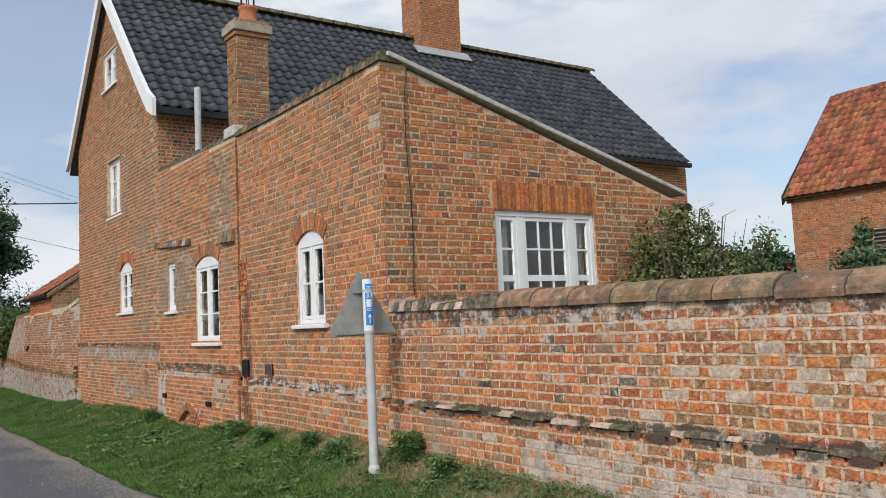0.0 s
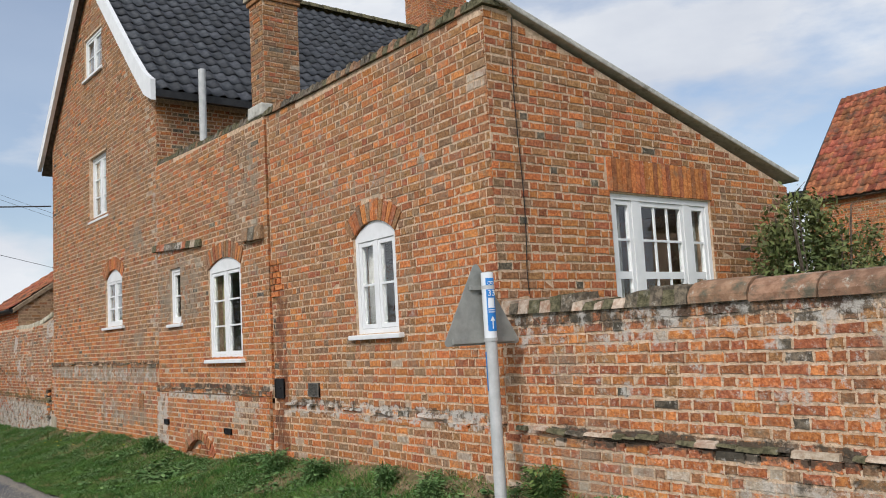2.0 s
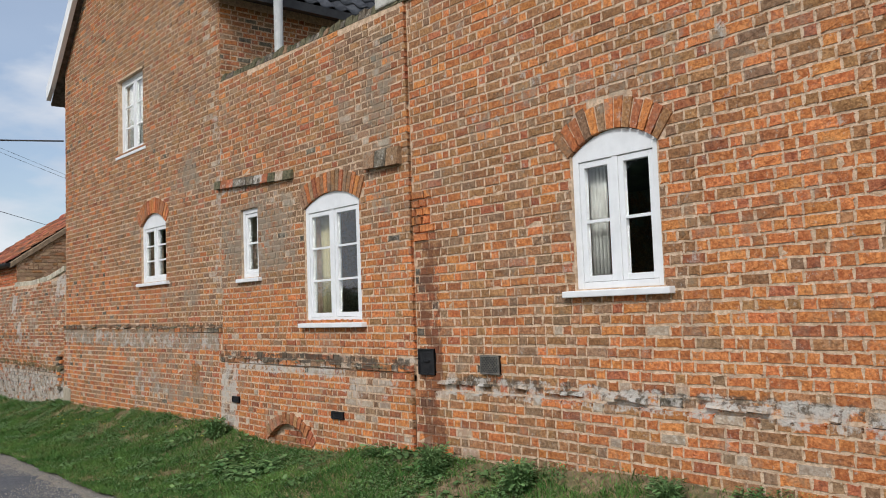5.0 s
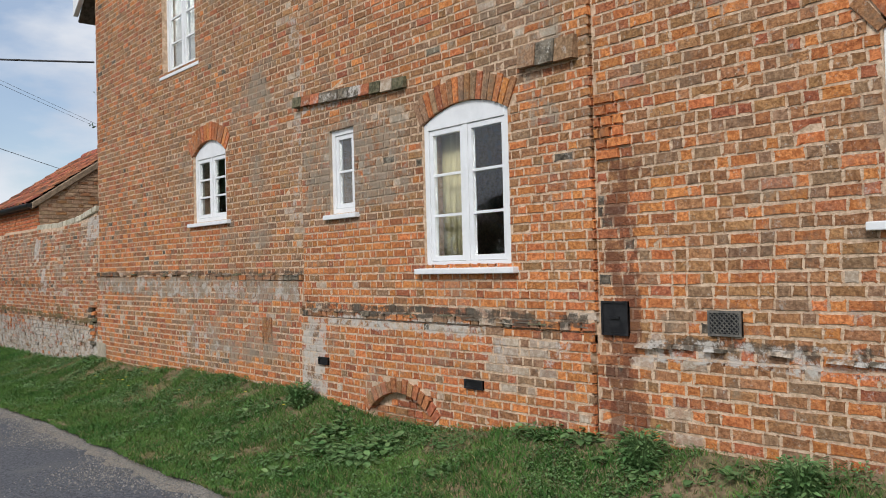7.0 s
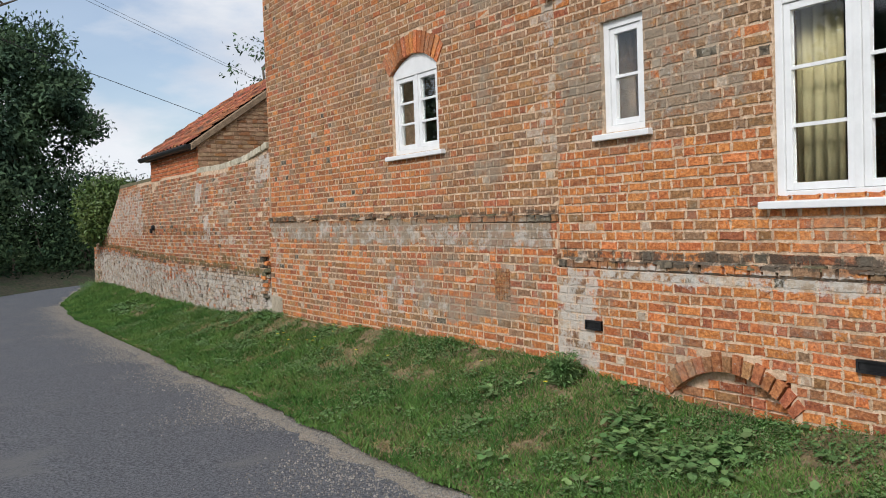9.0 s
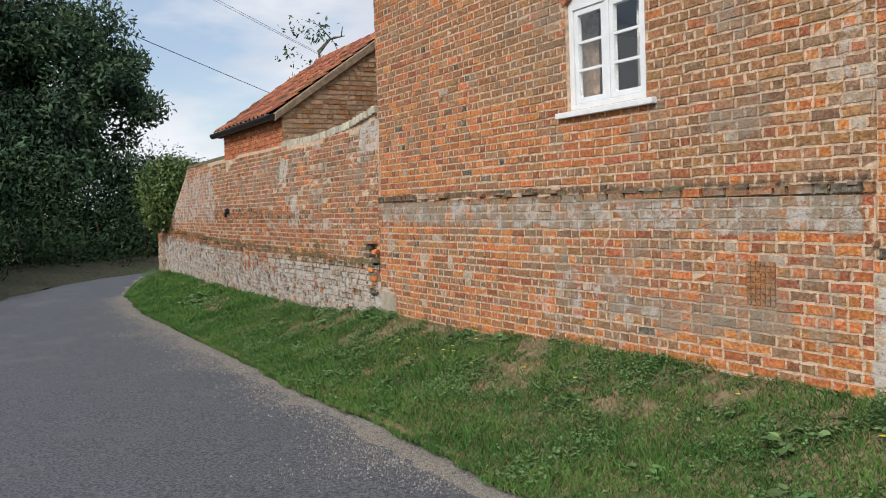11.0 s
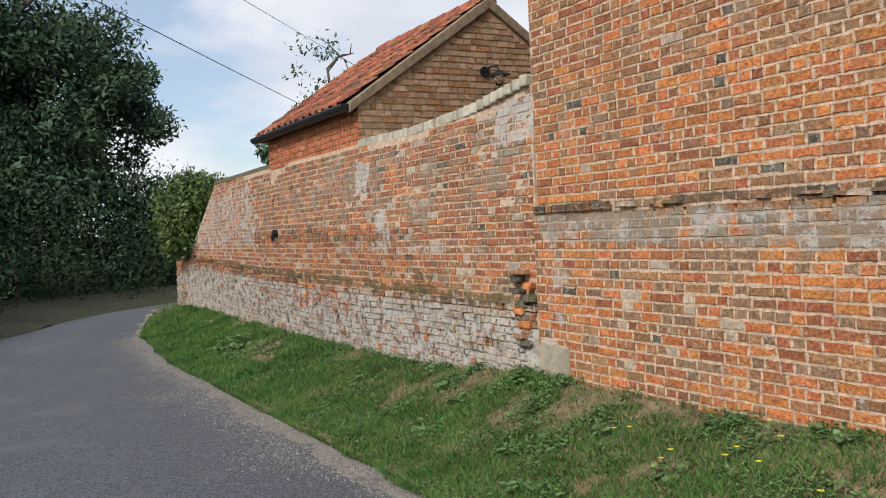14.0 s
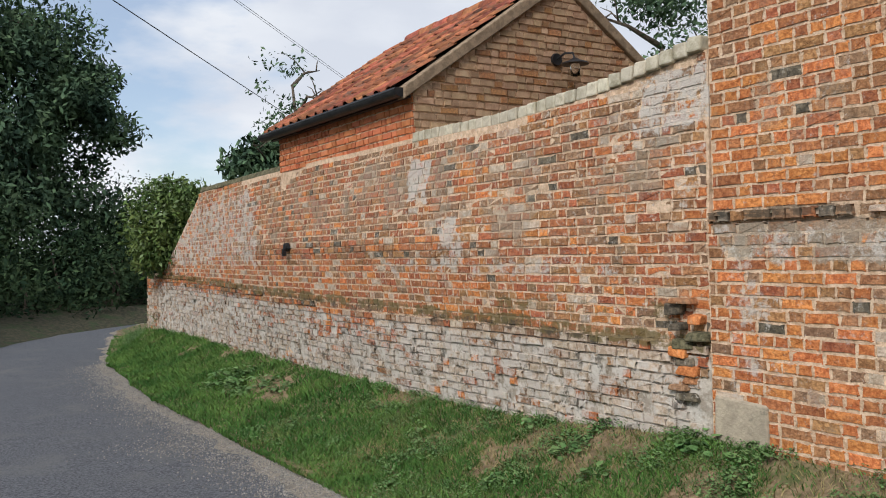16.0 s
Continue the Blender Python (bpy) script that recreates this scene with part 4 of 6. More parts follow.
def window(name, m, w, spring, rise, lights, rows, cols, sill_over, label, rails=None, deep=0.10, jamb=0.055):
    """A painted casement window: x along it, y into the wall, z up from the sill's top."""
    root = empty(name, m)
    tagged(root, label, "window", kind="structure")
    g = Geo()
    g.box(-w / 2, 0, 0, -w / 2 + jamb, deep, spring)
    g.box(w / 2 - jamb, 0, 0, w / 2, deep, spring)
    g.box(-w / 2 + jamb, 0, 0, w / 2 - jamb, deep, jamb * 0.9)
    low = spring - jamb
    top = [(w / 2 * (1 - 2 * i / 14), spring + rise * (1 - (1 - 2 * i / 14) ** 2)) for i in range(15)] if rise else [(w / 2, spring), (-w / 2, spring)]
    outline = [(-w / 2 + jamb, low), (w / 2 - jamb, low), (w / 2 - jamb, spring - 0.001)] + top + [(-w / 2 + jamb, spring - 0.001)]
    g.prism([(x, 0, z) for x, z in outline], [(x, deep, z) for x, z in outline])
    inner = w - 2 * jamb
    total = sum(lights)
    mull = 0.05 if len(lights) == 2 else 0.10
    x = -w / 2 + jamb
    spans = []
    for i, share in enumerate(lights):
        lw = (inner - mull * (len(lights) - 1)) * share / total
        spans.append((x, x + lw))
        x += lw
        if i < len(lights) - 1:
            g.box(x, 0.004, jamb * 0.9, x + mull, deep, low)
            x += mull
    bevel(g.make("window_frame", WHITE, root))
    if sill_over is not None:
        s = Geo()
        s.hexa([(-w / 2 - sill_over, -0.085, -0.058), (w / 2 + sill_over, -0.085, -0.058), (w / 2 + sill_over, deep, -0.058), (-w / 2 - sill_over, deep, -0.058), (-w / 2 - sill_over, -0.085, -0.012), (w / 2 + sill_over, -0.085, -0.012), (w / 2 + sill_over, deep, 0.0), (-w / 2 - sill_over, deep, 0.0)])
        bevel(s.make("window_sill", WHITE, root), 0.006)
    for i, (a, b) in enumerate(spans):
        stile = 0.045
        z0, z1 = jamb * 0.9, low
        c = Geo()
        ring(c, a + 0.003, b - 0.003, z0 + 0.003, z1 - 0.003, stile, 0.012, 0.055)
        sash = c.make("casement", WHITE, root)
        bevel(sash, 0.003)
        xs = [a + stile + (b - a - 2 * stile) * k / cols[i] for k in range(cols[i] + 1)]
        lo, hi = z0 + stile, z1 - stile
        zs = rails(lo, hi) if rails else [lo + (hi - lo) * k / rows for k in range(rows + 1)]
        for k, xx in enumerate(xs[1:-1]):
            b1 = Geo()
            b1.box(xx - 0.011, 0.020, lo, xx + 0.011, 0.040, hi)
            b1.make("glazing_bar", WHITE, sash)
        for k, zz in enumerate(zs[1:-1]):
            b1 = Geo()
            fat = 0.035 if rails and k == 0 else 0.011
            b1.box(xs[0], 0.018, zz - fat, xs[-1], 0.042, zz + fat)
            b1.make("glazing_bar", WHITE, sash)
        for p0, p1 in zip(xs, xs[1:]):
            for q0, q1 in zip(zs, zs[1:]):
                gl = Geo()
                gl.box(p0, 0.030, q0, p1, 0.034, q1)
                ob = gl.make("pane", GLASS, sash)
                ob.visible_shadow = False
    return root


def west_pose(u, v, d):
    a, b = west(u - 0.3, v, d), west(u + 0.3, v, d)
    return Matrix.LocRotScale(west(u, v, d), Euler((0, 0, math.atan2(b[1] - a[1], b[0] - a[0]) + math.pi)), None)


SPEC = {
    "window_1": ((1, 1), 2, (1, 1), 0.09, "white painted two-light casement under a segmental brick arch", -0.02),
    "window_2": ((1, 1), 3, (1, 1), 0.085, "tall white painted casement with a drawn straw curtain", 0.015),
    "window_6": ((1,), 2, (1,), 0.075, "narrow white painted single-light window", 0.0),
    "window_5": ((1, 1), 3, (1, 1), 0.11, "small white casement under a low brick arch", -0.03),
    "window_4": ((1, 1), 3, (1, 1), 0.10, "white upper-floor casement with light curtains", -0.07),
    "window_7": ((1, 1), 2, (1, 1), 0.05, "small white attic casement in the gable", -0.03),
}
for key, (c, w, z0, spring, rise) in WIN.items():
    lights, rows, cols, over, text, back = SPEC[key]
    window(key, west_pose(c, z0, back), w, spring - z0, rise, lights, rows, cols, over, text)
window("window_3", pose(6.785, END_Y + 0.02, 1.50), 1.55, 1.34, 0.0, (1, 2.6, 1), 3, (1, 3, 1), 0.05, "white painted three-light garden window with glazing bars", rails=lambda lo, hi: [lo, lo + (hi - lo) * 0.415, lo + (hi - lo) * 0.71, hi])

arch_ring(wall_ext, west, 9.475, 0.80, 2.66, 0.14, 0.22, 13, lambda r: r.choice((2, 0, 0, 1, 3)), 1)
arch_ring(wall_ext, lambda u, v, d: west(u, v, d + 0.03), 13.235, 1.07, 2.70, 0.13, 0.22, 17, lambda r: r.choice((2, 0, 0, 3, 1)), 2)
arch_ring(wall_gable, west, 18.16, 0.93, 2.98, 0.16, 0.22, 15, lambda r: r.choice((0, 0, 0, 1)), 3)
for k in range(24):
    g = Geo()
    x = 5.98 + 1.62 * k / 24
    g.box(x + 0.004, END_Y - 0.014, 2.855, x + 1.62 / 24 - 0.005, END_Y + 0.08, 3.175 + 0.006 * math.sin(k * 2.7))
    g.make("arch_brick", (ORANGE, RED, ORANGE)[k % 3], wall_end)
# blocked cellar arch at the foot of the wall
arch_ring(wall_ext, lambda u, v, d: west(u, v, d + 0.088), 14.13, 0.95, 0.14, 0.20, 0.12, 15, lambda r: r.choice((1, 1, 2)), 4, 0.006)


def curtain(u0, u1, z0, z1, mat, label, d=-0.16, folds=9, place=west):
    g = Geo()
    n = folds * 4
    for k in range(n + 1):
        s = k / n
        off = 0.018 * math.sin(s * folds * 2 * math.pi)
        for z in (z0, z1):
            g.v.append(place(u0 + (u1 - u0) * s, z, d + off))
    for k in range(n):
        g.f.append((2 * k, 2 * k + 2, 2 * k + 3, 2 * k + 1))
        g.m.append(0)
    ob = g.make("curtain", mat, smooth=True)
    sol = ob.modifiers.new("thickness", "SOLIDIFY")
    sol.thickness = 0.004
    return tagged(ob, label, "curtain", "window curtains")


curtain(13.42, 13.74, 1.5, 2.75, YELLOW_BLIND, "straw coloured curtain hanging behind the casement", folds=4)
curtain(12.74, 12.86, 1.5, 2.75, CURTAIN, "narrow cream curtain hanging behind the casement", folds=3)
curtain(9.66, 9.84, 1.7, 2.75, CURTAIN, "cream curtain gathered behind the casement", folds=5)
curtain(9.1, 9.22, 1.7, 2.75, CURTAIN, "cream curtain gathered behind the casement", folds=4)
curtain(18.52, 18.98, 4.25, 5.42, CURTAIN, "light curtain behind the upper window", folds=8)
curtain(19.08, 19.54, 4.25, 5.42, CURTAIN, "light curtain behind the upper window", folds=8)
curtain(17.75, 17.95, 2.15, 3.0, CURTAIN, "cream curtain behind the small casement", folds=4)
curtain(6.08, 6.3, 1.55, 2.8, CURTAIN, "cream curtain beside the garden window", folds=5, place=south)
curtain(7.2, 7.5, 1.55, 2.8, CURTAIN, "cream curtain beside the garden window", folds=5, place=south)

# ---- trim on the walls ----
rng = random.Random(5)
k = 7.46
while k < 15.8:
    ln = rng.uniform(0.085, 0.13)
    z = lerp(EXT_TOP, k) + 0.004
    g = Geo()
    h = rng.uniform(0.065, 0.11)
    g.hexa([west(k, z, 0.035 + rng.uniform(-0.015, 0.01)), west(k + ln - 0.008, z, 0.035), west(k + ln - 0.008, z, -0.30), west(k, z, -0.30), west(k, z + h, 0.02), west(k + ln - 0.012, z + h * rng.uniform(0.7, 1), 0.015), west(k + ln - 0.012, z + h, -0.28), west(k, z + h, -0.28)])
    g.make("coping_brick", rng.choice((MOSS, MOSS, DARK, GREY)), wall_ext)
    k += ln
for k in range(11):
    g = Geo()
    u, z = 13.98 + 0.18 * k, 3.075 + 0.012 * k
    g.hexa([west(u, z, 0.085), west(u + 0.17, z, 0.085), west(u + 0.17, z, -0.03), west(u, z, -0.03), west(u, z + 0.10, 0.07 + rng.uniform(-0.01, 0.01)), west(u + 0.17, z + 0.11, 0.07), west(u + 0.17, z + 0.115, -0.03), west(u, z + 0.115, -0.03)])
    g.make("drip_brick", rng.choice((DARK, LIMED, MOSS, RED)), wall_ext)
for k in range(3):
    g = Geo()
    u, z = 11.96 + 0.19 * k, 2.93 + 0.01 * k
    g.hexa([west(u, z, 0.10), west(u + 0.18, z, 0.10), west(u + 0.18, z, -0.03), west(u, z, -0.03), west(u, z + 0.17, 0.08), west(u + 0.18, z + 0.17, 0.08), west(u + 0.18, z + 0.17, -0.03), west(u, z + 0.17, -0.03)])
    g.make("corbel_stone", rng.choice((GREY, DARK, DARK)), wall_ext)
# weathered ledges on top of the plinths
def ledge(wall, u0, u1, za, zb, d, mats, seed, step=0.11, gaps=0.25):
    r = random.Random(seed)
    u = u0
    g = Geo()
    while u < u1:
        n = min(u + step * r.uniform(0.6, 1.9), u1)
        z = za + (zb - za) * (u - u0) / (u1 - u0) + r.uniform(-0.012, 0.008)
        h, low = r.uniform(0.0, 0.035), r.uniform(0.01, 0.035)
        o = d + r.uniform(-0.014, 0.008)
        if r.random() > gaps:
            g.hexa([west(u, z - low, o), west(n, z - low * r.uniform(0.5, 1), o), west(n, z - low, -0.02), west(u, z - low, -0.02), west(u, z + 0.004, o - 0.01), west(n, z + 0.004, o - 0.012), west(n, z + h, -0.02), west(u, z + h, -0.02)], r.randrange(len(mats)))
        u = n
    tagged(g.make("ledge", mats, wall), "mossy weathered plinth ledge")


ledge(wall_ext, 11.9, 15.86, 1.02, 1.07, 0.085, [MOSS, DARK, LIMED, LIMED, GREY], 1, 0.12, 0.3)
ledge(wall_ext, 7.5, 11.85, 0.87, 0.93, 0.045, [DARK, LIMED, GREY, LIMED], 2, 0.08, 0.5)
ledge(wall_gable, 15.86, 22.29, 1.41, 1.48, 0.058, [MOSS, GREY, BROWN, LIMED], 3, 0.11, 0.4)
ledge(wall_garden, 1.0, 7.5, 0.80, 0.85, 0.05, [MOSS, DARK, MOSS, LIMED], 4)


# ---- vents and air bricks ----
def grille(u0, u1, z0, z1, mat, label, frame_mat, bars=True, d=0.0):
    root = empty("wall_vent")
    tagged(root, label, "vent", "wall vents")
    g = Geo()
    g.hexa([west(u0, z0, d + 0.012), west(u1, z0, d + 0.012), west(u1, z0, d - 0.02), west(u0, z0, d - 0.02), west(u0, z1, d + 0.012), west(u1, z1, d + 0.012), west(u1, z1, d - 0.02), west(u0, z1, d - 0.02)])
    g.make("backing", BLACK_METAL, root)
    g = Geo()
    t = 0.014
    for a0, a1, b0, b1 in ((u0, u1, z0, z0 + t), (u0, u1, z1 - t, z1), (u0, u0 + t, z0 + t, z1 - t), (u1 - t, u1, z0 + t, z1 - t)):
        g.hexa([west(a0, b0, d + 0.022), west(a1, b0, d + 0.022), west(a1, b0, d), west(a0, b0, d), west(a0, b1, d + 0.022), west(a1, b1, d + 0.022), west(a1, b1, d), west(a0, b1, d)])
    g.make("frame", frame_mat, root)
    if bars:
        n = 7
        for i in range(1, n):
            g = Geo()
            for flip in (1, -1):
                a, b = u0 + (u1 - u0) * (i - 0.5) / n, u0 + (u1 - u0) * (i + 0.5) / n
                for jn in range(5):
                    p, q = z0 + (z1 - z0) * jn / 5, z0 + (z1 - z0) * (jn + 1) / 5
                    if (jn + i) % 2 == (flip > 0):
                        a2, b2 = a, b
                    else:
                        a2, b2 = b, a
                    g.hexa([west(a2 - 0.004, p, d + 0.019), west(a2 + 0.004, p, d + 0.019), west(a2 + 0.004, p, d), west(a2 - 0.004, p, d), west(b2 - 0.004, q, d + 0.019), west(b2 + 0.004, q, d + 0.019), west(b2 + 0.004, q, d), west(b2 - 0.004, q, d)])
            g.make("slat", mat, root)
    return root


grille(10.74, 10.97, 1.0, 1.155, IRON, "cast iron lattice vent set in the brick wall", IRON, d=0.01)
black = grille(11.59, 11.82, 0.965, 1.20, IRON, "black metal vent cover in a dark stained recess", BLACK_METAL, False, d=0.008)
g = Geo()
g.hexa([west(11.61 + a, z, dd) for z in (1.08, 1.095) for a, dd in ((0.05, 0.036), (0.13, 0.036), (0.13, 0.01), (0.05, 0.01))])
g.make("louvre", BLACK_METAL, black)
grille(13.0, 13.22, 0.47, 0.545, IRON, "small dark air brick low in the wall", BLACK_METAL, False, d=0.08)
grille(15.32, 15.5, 0.50, 0.575, IRON, "small dark air brick low in the wall", BLACK_METAL, False, d=0.08)
g = Geo()
for i in range(6):
    for jn in range(8):
        u, z = 16.53 + 0.038 * i, 0.66 + 0.036 * jn
        g.hexa([west(u, z, 0.062), west(u + 0.03, z, 0.062), west(u + 0.03, z, 0.04), west(u, z, 0.04), west(u, z + 0.028, 0.062), west(u + 0.03, z + 0.028, 0.062), west(u + 0.03, z + 0.028, 0.04), west(u, z + 0.028, 0.04)])
tagged(g.make("air_brick", BROWN), "terracotta air brick with a grid of square holes", "air brick")
# cable down the corner of the end wall
g = Geo()
g.tube([(4.86 + 0.02 * math.sin(z * 3) + (0.10 * (2.1 - z) if z < 2.1 else 0), END_Y - 0.02, z) for z in [4.3 - 0.1 * i for i in range(25)]], [0.0045] * 25, 6)
tagged(g.make("cable", CABLE), "dark cable running down the brick corner", "cable")

# ---- roofs ----
def tile_data(mat, w=0.245, gauge=0.30):
    g = Geo()
    prof = [(0.0, 0.012), (0.12, -0.004), (0.32, -0.014), (0.52, -0.004), (0.66, 0.022), (0.82, 0.034), (0.95, 0.024), (1.02, 0.006)]
    for s, lift in ((-0.02, 0.030), (gauge + 0.02, 0.004)):
        for a, h in prof:
            g.v.append((a * w, s, h + lift))
    for a, h in prof:
        g.v.append((a * w, -0.02, h + 0.012))
    n = len(prof)
    for i in range(n - 1):
        g.f.append((i, i + 1, n + i + 1, n + i))
        g.f.append((2 * n + i, 2 * n + i + 1, i + 1, i))
        g.m += [0, 0]
    return g


def tile_roof(roof, origin, along, up, length, rise, mat, single_from, seed, w=0.245, gauge=0.30):
    """Pantiles in courses; 300 from the course tiles at single_from are pieces."""
    rng = random.Random(seed)
    along, up = Vector(along).normalized(), Vector(up).normalized()
    nrm = along.cross(up).normalized()
    tile = tile_data(mat, w, gauge)
    me = tile.data("pantile", [mat])
    me.polygons.foreach_set("use_smooth", [True] * len(me.polygons))
    base = Matrix((along, up, nrm)).transposed()
    rest = Geo()
    count = 0
    for r in range(int(rise / gauge)):
        for c in range(int(length / w)):
            at = Vector(origin) + along * (c * w + rng.uniform(-0.006, 0.006)) + up * (r * gauge + rng.uniform(-0.012, 0.012)) + nrm * rng.uniform(0, 0.008)
            spin = Matrix.Rotation(rng.uniform(-0.02, 0.02), 3, nrm)
            if count < 300 and single_from <= c < single_from + 22:
                ob = new("pantile", me)
                ob.matrix_world = Matrix.Translation(at) @ (spin @ base).to_4x4()
                ob.parent = roof
                count += 1
                continue
            k = len(rest.v)
            mm = spin @ base
            rest.v += [tuple(at + mm @ Vector(q)) for q in tile.v]
            rest.f += [tuple(k + i for i in f) for f in tile.f]
            rest.m += tile.m
    if rest.v:
        ob = rest.make("roof_tiling", mat, roof, smooth=True, flip=False)
        tagged(ob, "rows of overlapping pantiles", kind="stuff")


def ridge_row(roof, a, b, mat, r=0.13, piece=0.36):
    a, b = Vector(a), Vector(b)
    n = int((b - a).length / piece)
    way = (b - a).normalized()
    side = way.cross(Vector((0, 0, 1))).normalized()
    for i in range(n):
        g = Geo()
        p, q = a + way * (i * piece), a + way * ((i + 1.05) * piece)
        for pt, rr in ((p, r * 1.06), (q, r * 0.97)):
            for layer in (rr, rr - 0.02):
                for s in range(9):
                    ang = math.pi * s / 8
                    g.v.append(tuple(pt + side * (math.cos(ang) * layer) + Vector((0, 0, math.sin(ang) * layer - 0.04))))
        for s in range(8):
            g.f += [(s, s + 1, 19 + s, 18 + s), (9 + s, 27 + s, 28 + s, 10 + s), (s, 9 + s, 10 + s, s + 1), (18 + s, 19 + s, 28 + s, 27 + s)]
            g.m += [0] * 4
        g.make("ridge_tile", mat, roof, smooth=True)


def sheet(g, a, b, c, d, t=0.05):
    n = (Vector(b) - Vector(a)).cross(Vector(d) - Vector(a)).normalized() * t
    g.prism([tuple(Vector(q) - n) for q in (a, b, c, d)], [a, b, c, d])


RIDGE_Y, RIDGE_Z, EAVE_Z = 19.2, 9.45, 5.85
main_roof = empty("roof_house")
tagged(main_roof, "steep roof of black glazed pantiles with a mossy ridge", "roof", kind="structure")
g = Geo()
sheet(g, (4.62, 15.55, EAVE_Z - 0.1), (19.6, 15.55, EAVE_Z - 0.1), (19.6, RIDGE_Y, RIDGE_Z - 0.06), (4.62, RIDGE_Y, RIDGE_Z - 0.06))
sheet(g, (19.6, 22.85, EAVE_Z - 0.1), (4.62, 22.85, EAVE_Z - 0.1), (4.62, RIDGE_Y, RIDGE_Z - 0.06), (19.6, RIDGE_Y, RIDGE_Z - 0.06))
g.make("roof_deck", BARK, main_roof)
tile_roof(main_roof, (4.60, 15.50, EAVE_Z - 0.06), (1, 0, 0), (0, RIDGE_Y - 15.5, RIDGE_Z - EAVE_Z), 15.1, 5.15, BLACK_TILE, 0, 1)
ridge_row(main_roof, (4.55, RIDGE_Y, RIDGE_Z + 0.02), (19.7, RIDGE_Y, RIDGE_Z + 0.02), MOSS)


def board(name, pts, width, mat, parent, x0, x1):
    """A bargeboard along a bent line in the gable's plane, its upper edge on the line."""
    g = Geo()
    for (y0, z0, w0), (y1, z1, w1) in zip(pts, pts[1:]):
        g.hexa([(x0, y0, z0 - w0), (x1, y0, z0 - w0), (x1, y1, z1 - w1), (x0, y1, z1 - w1), (x0, y0, z0), (x1, y0, z0), (x1, y1, z1), (x0, y1, z1)])
    return tagged(g.make(name, mat, parent), "white painted bargeboard")


board("bargeboard", [(15.42, 5.92, 0.34), (15.75, 6.12, 0.38), (16.3, 6.62, 0.36), (RIDGE_Y, 9.50, 0.34)], 0, WHITE, main_roof, 4.52, 4.60)
board("bargeboard", [(22.78, 6.06, 0.26), (22.5, 6.26, 0.28), (22.1, 6.66, 0.30), (RIDGE_Y, 9.50, 0.34)], 0, WHITE, main_roof, 4.52, 4.60)
g = Geo()
g.box(4.62, 15.46, 5.66, 19.6, 15.56, 5.78)
tagged(g.make("gutter", BLACK_METAL, main_roof), "black eaves gutter")

# walls of the house behind
def face_south(yy):
    return lambda u, v, d, bulge=None: (u, yy - d, v)


wall_return = empty("wall_south_house")
tagged(wall_return, "dark red brick return wall above the low roof", "wall", kind="structure")
g = Geo()
slab(g, face_south(15.86), 5.1, 19.8, -0.4, [(5.1, 5.78), (19.8, 5.78)], [], 0.3)
g.make("mortar", MORTAR, wall_return)
lay(wall_return, face_south(15.86), 4.75, 19.8, 3.6, [(4.75, 5.74), (19.8, 5.74)], [], lambda x, z, r: pickw(r, (2, 4, 4, 1.5, 0.2, 1.4)), 21, window=(4.8, 7.0, 4.5, 5.7), facing="s")
g = Geo()
g.box(19.5, 15.87, -0.4, 19.8, 22.4, 5.8)
g.prism([(19.5, 15.9, 5.8), (19.5, 22.4, 5.8), (19.5, RIDGE_Y, RIDGE_Z - 0.2)], [(19.8, 15.9, 5.8), (19.8, 22.4, 5.8), (19.8, RIDGE_Y, RIDGE_Z - 0.2)])
tagged(g.make("wall_east_house", BROWN), "plain brick wall at the back of the house", "wall", kind="structure")
g = Geo()
g.box(5.08, 22.1, -0.4, 19.5, 22.4, 5.9)
tagged(g.make("wall_north_house", BROWN), "plain brick wall at the far side of the house", "wall", kind="structure")
g = Geo()
g.box(5.1, 16.2, 3.6, 19.4, 22.05, 3.8)
tagged(g.make("floor_upper", ROOM), "boarded upper floor inside the house", "floor", kind="structure")

# the low roof of the extension
low_roof = empty("roof_extension")
tagged(low_roof, "low sloping roof behind the brick parapet", "roof", kind="structure")
g = Geo()
sheet(g, (4.88, 7.55, 4.22), (9.25, 7.55, 2.96), (9.25, 15.84, 2.96), (4.88, 15.84, 4.22), 0.06)
g.make("roof_deck", BLACK_TILE, low_roof)
g = Geo()
sheet(g, (4.62, 7.43, 4.42), (4.62, 7.80, 4.42), (9.27, 7.80, 3.16), (9.27, 7.43, 3.16), 0.055)
tagged(bevel(g.make("verge_coping", CEMENT, low_roof), 0.012), "grey cement verge along the sloping wall top")
g = Geo()
g.tube([(9.28, 7.42, 3.0), (9.28, 15.8, 3.0)], [0.055, 0.055], 10)
tagged(g.make("gutter", BLACK_METAL, low_roof), "black gutter along the low eave")
g = Geo()
g.box(8.85, 7.83, -0.4, 9.1, 15.8, 2.98)
tagged(g.make("wall_east_extension", BROWN), "plain brick back wall of the extension", "wall", kind="structure")
g = Geo()
g.box(4.9, 7.85, 0.3, 8.85, 15.85, 0.4)
tagged(g.make("floor", ROOM), "dim floor inside the extension", "floor", kind="structure")


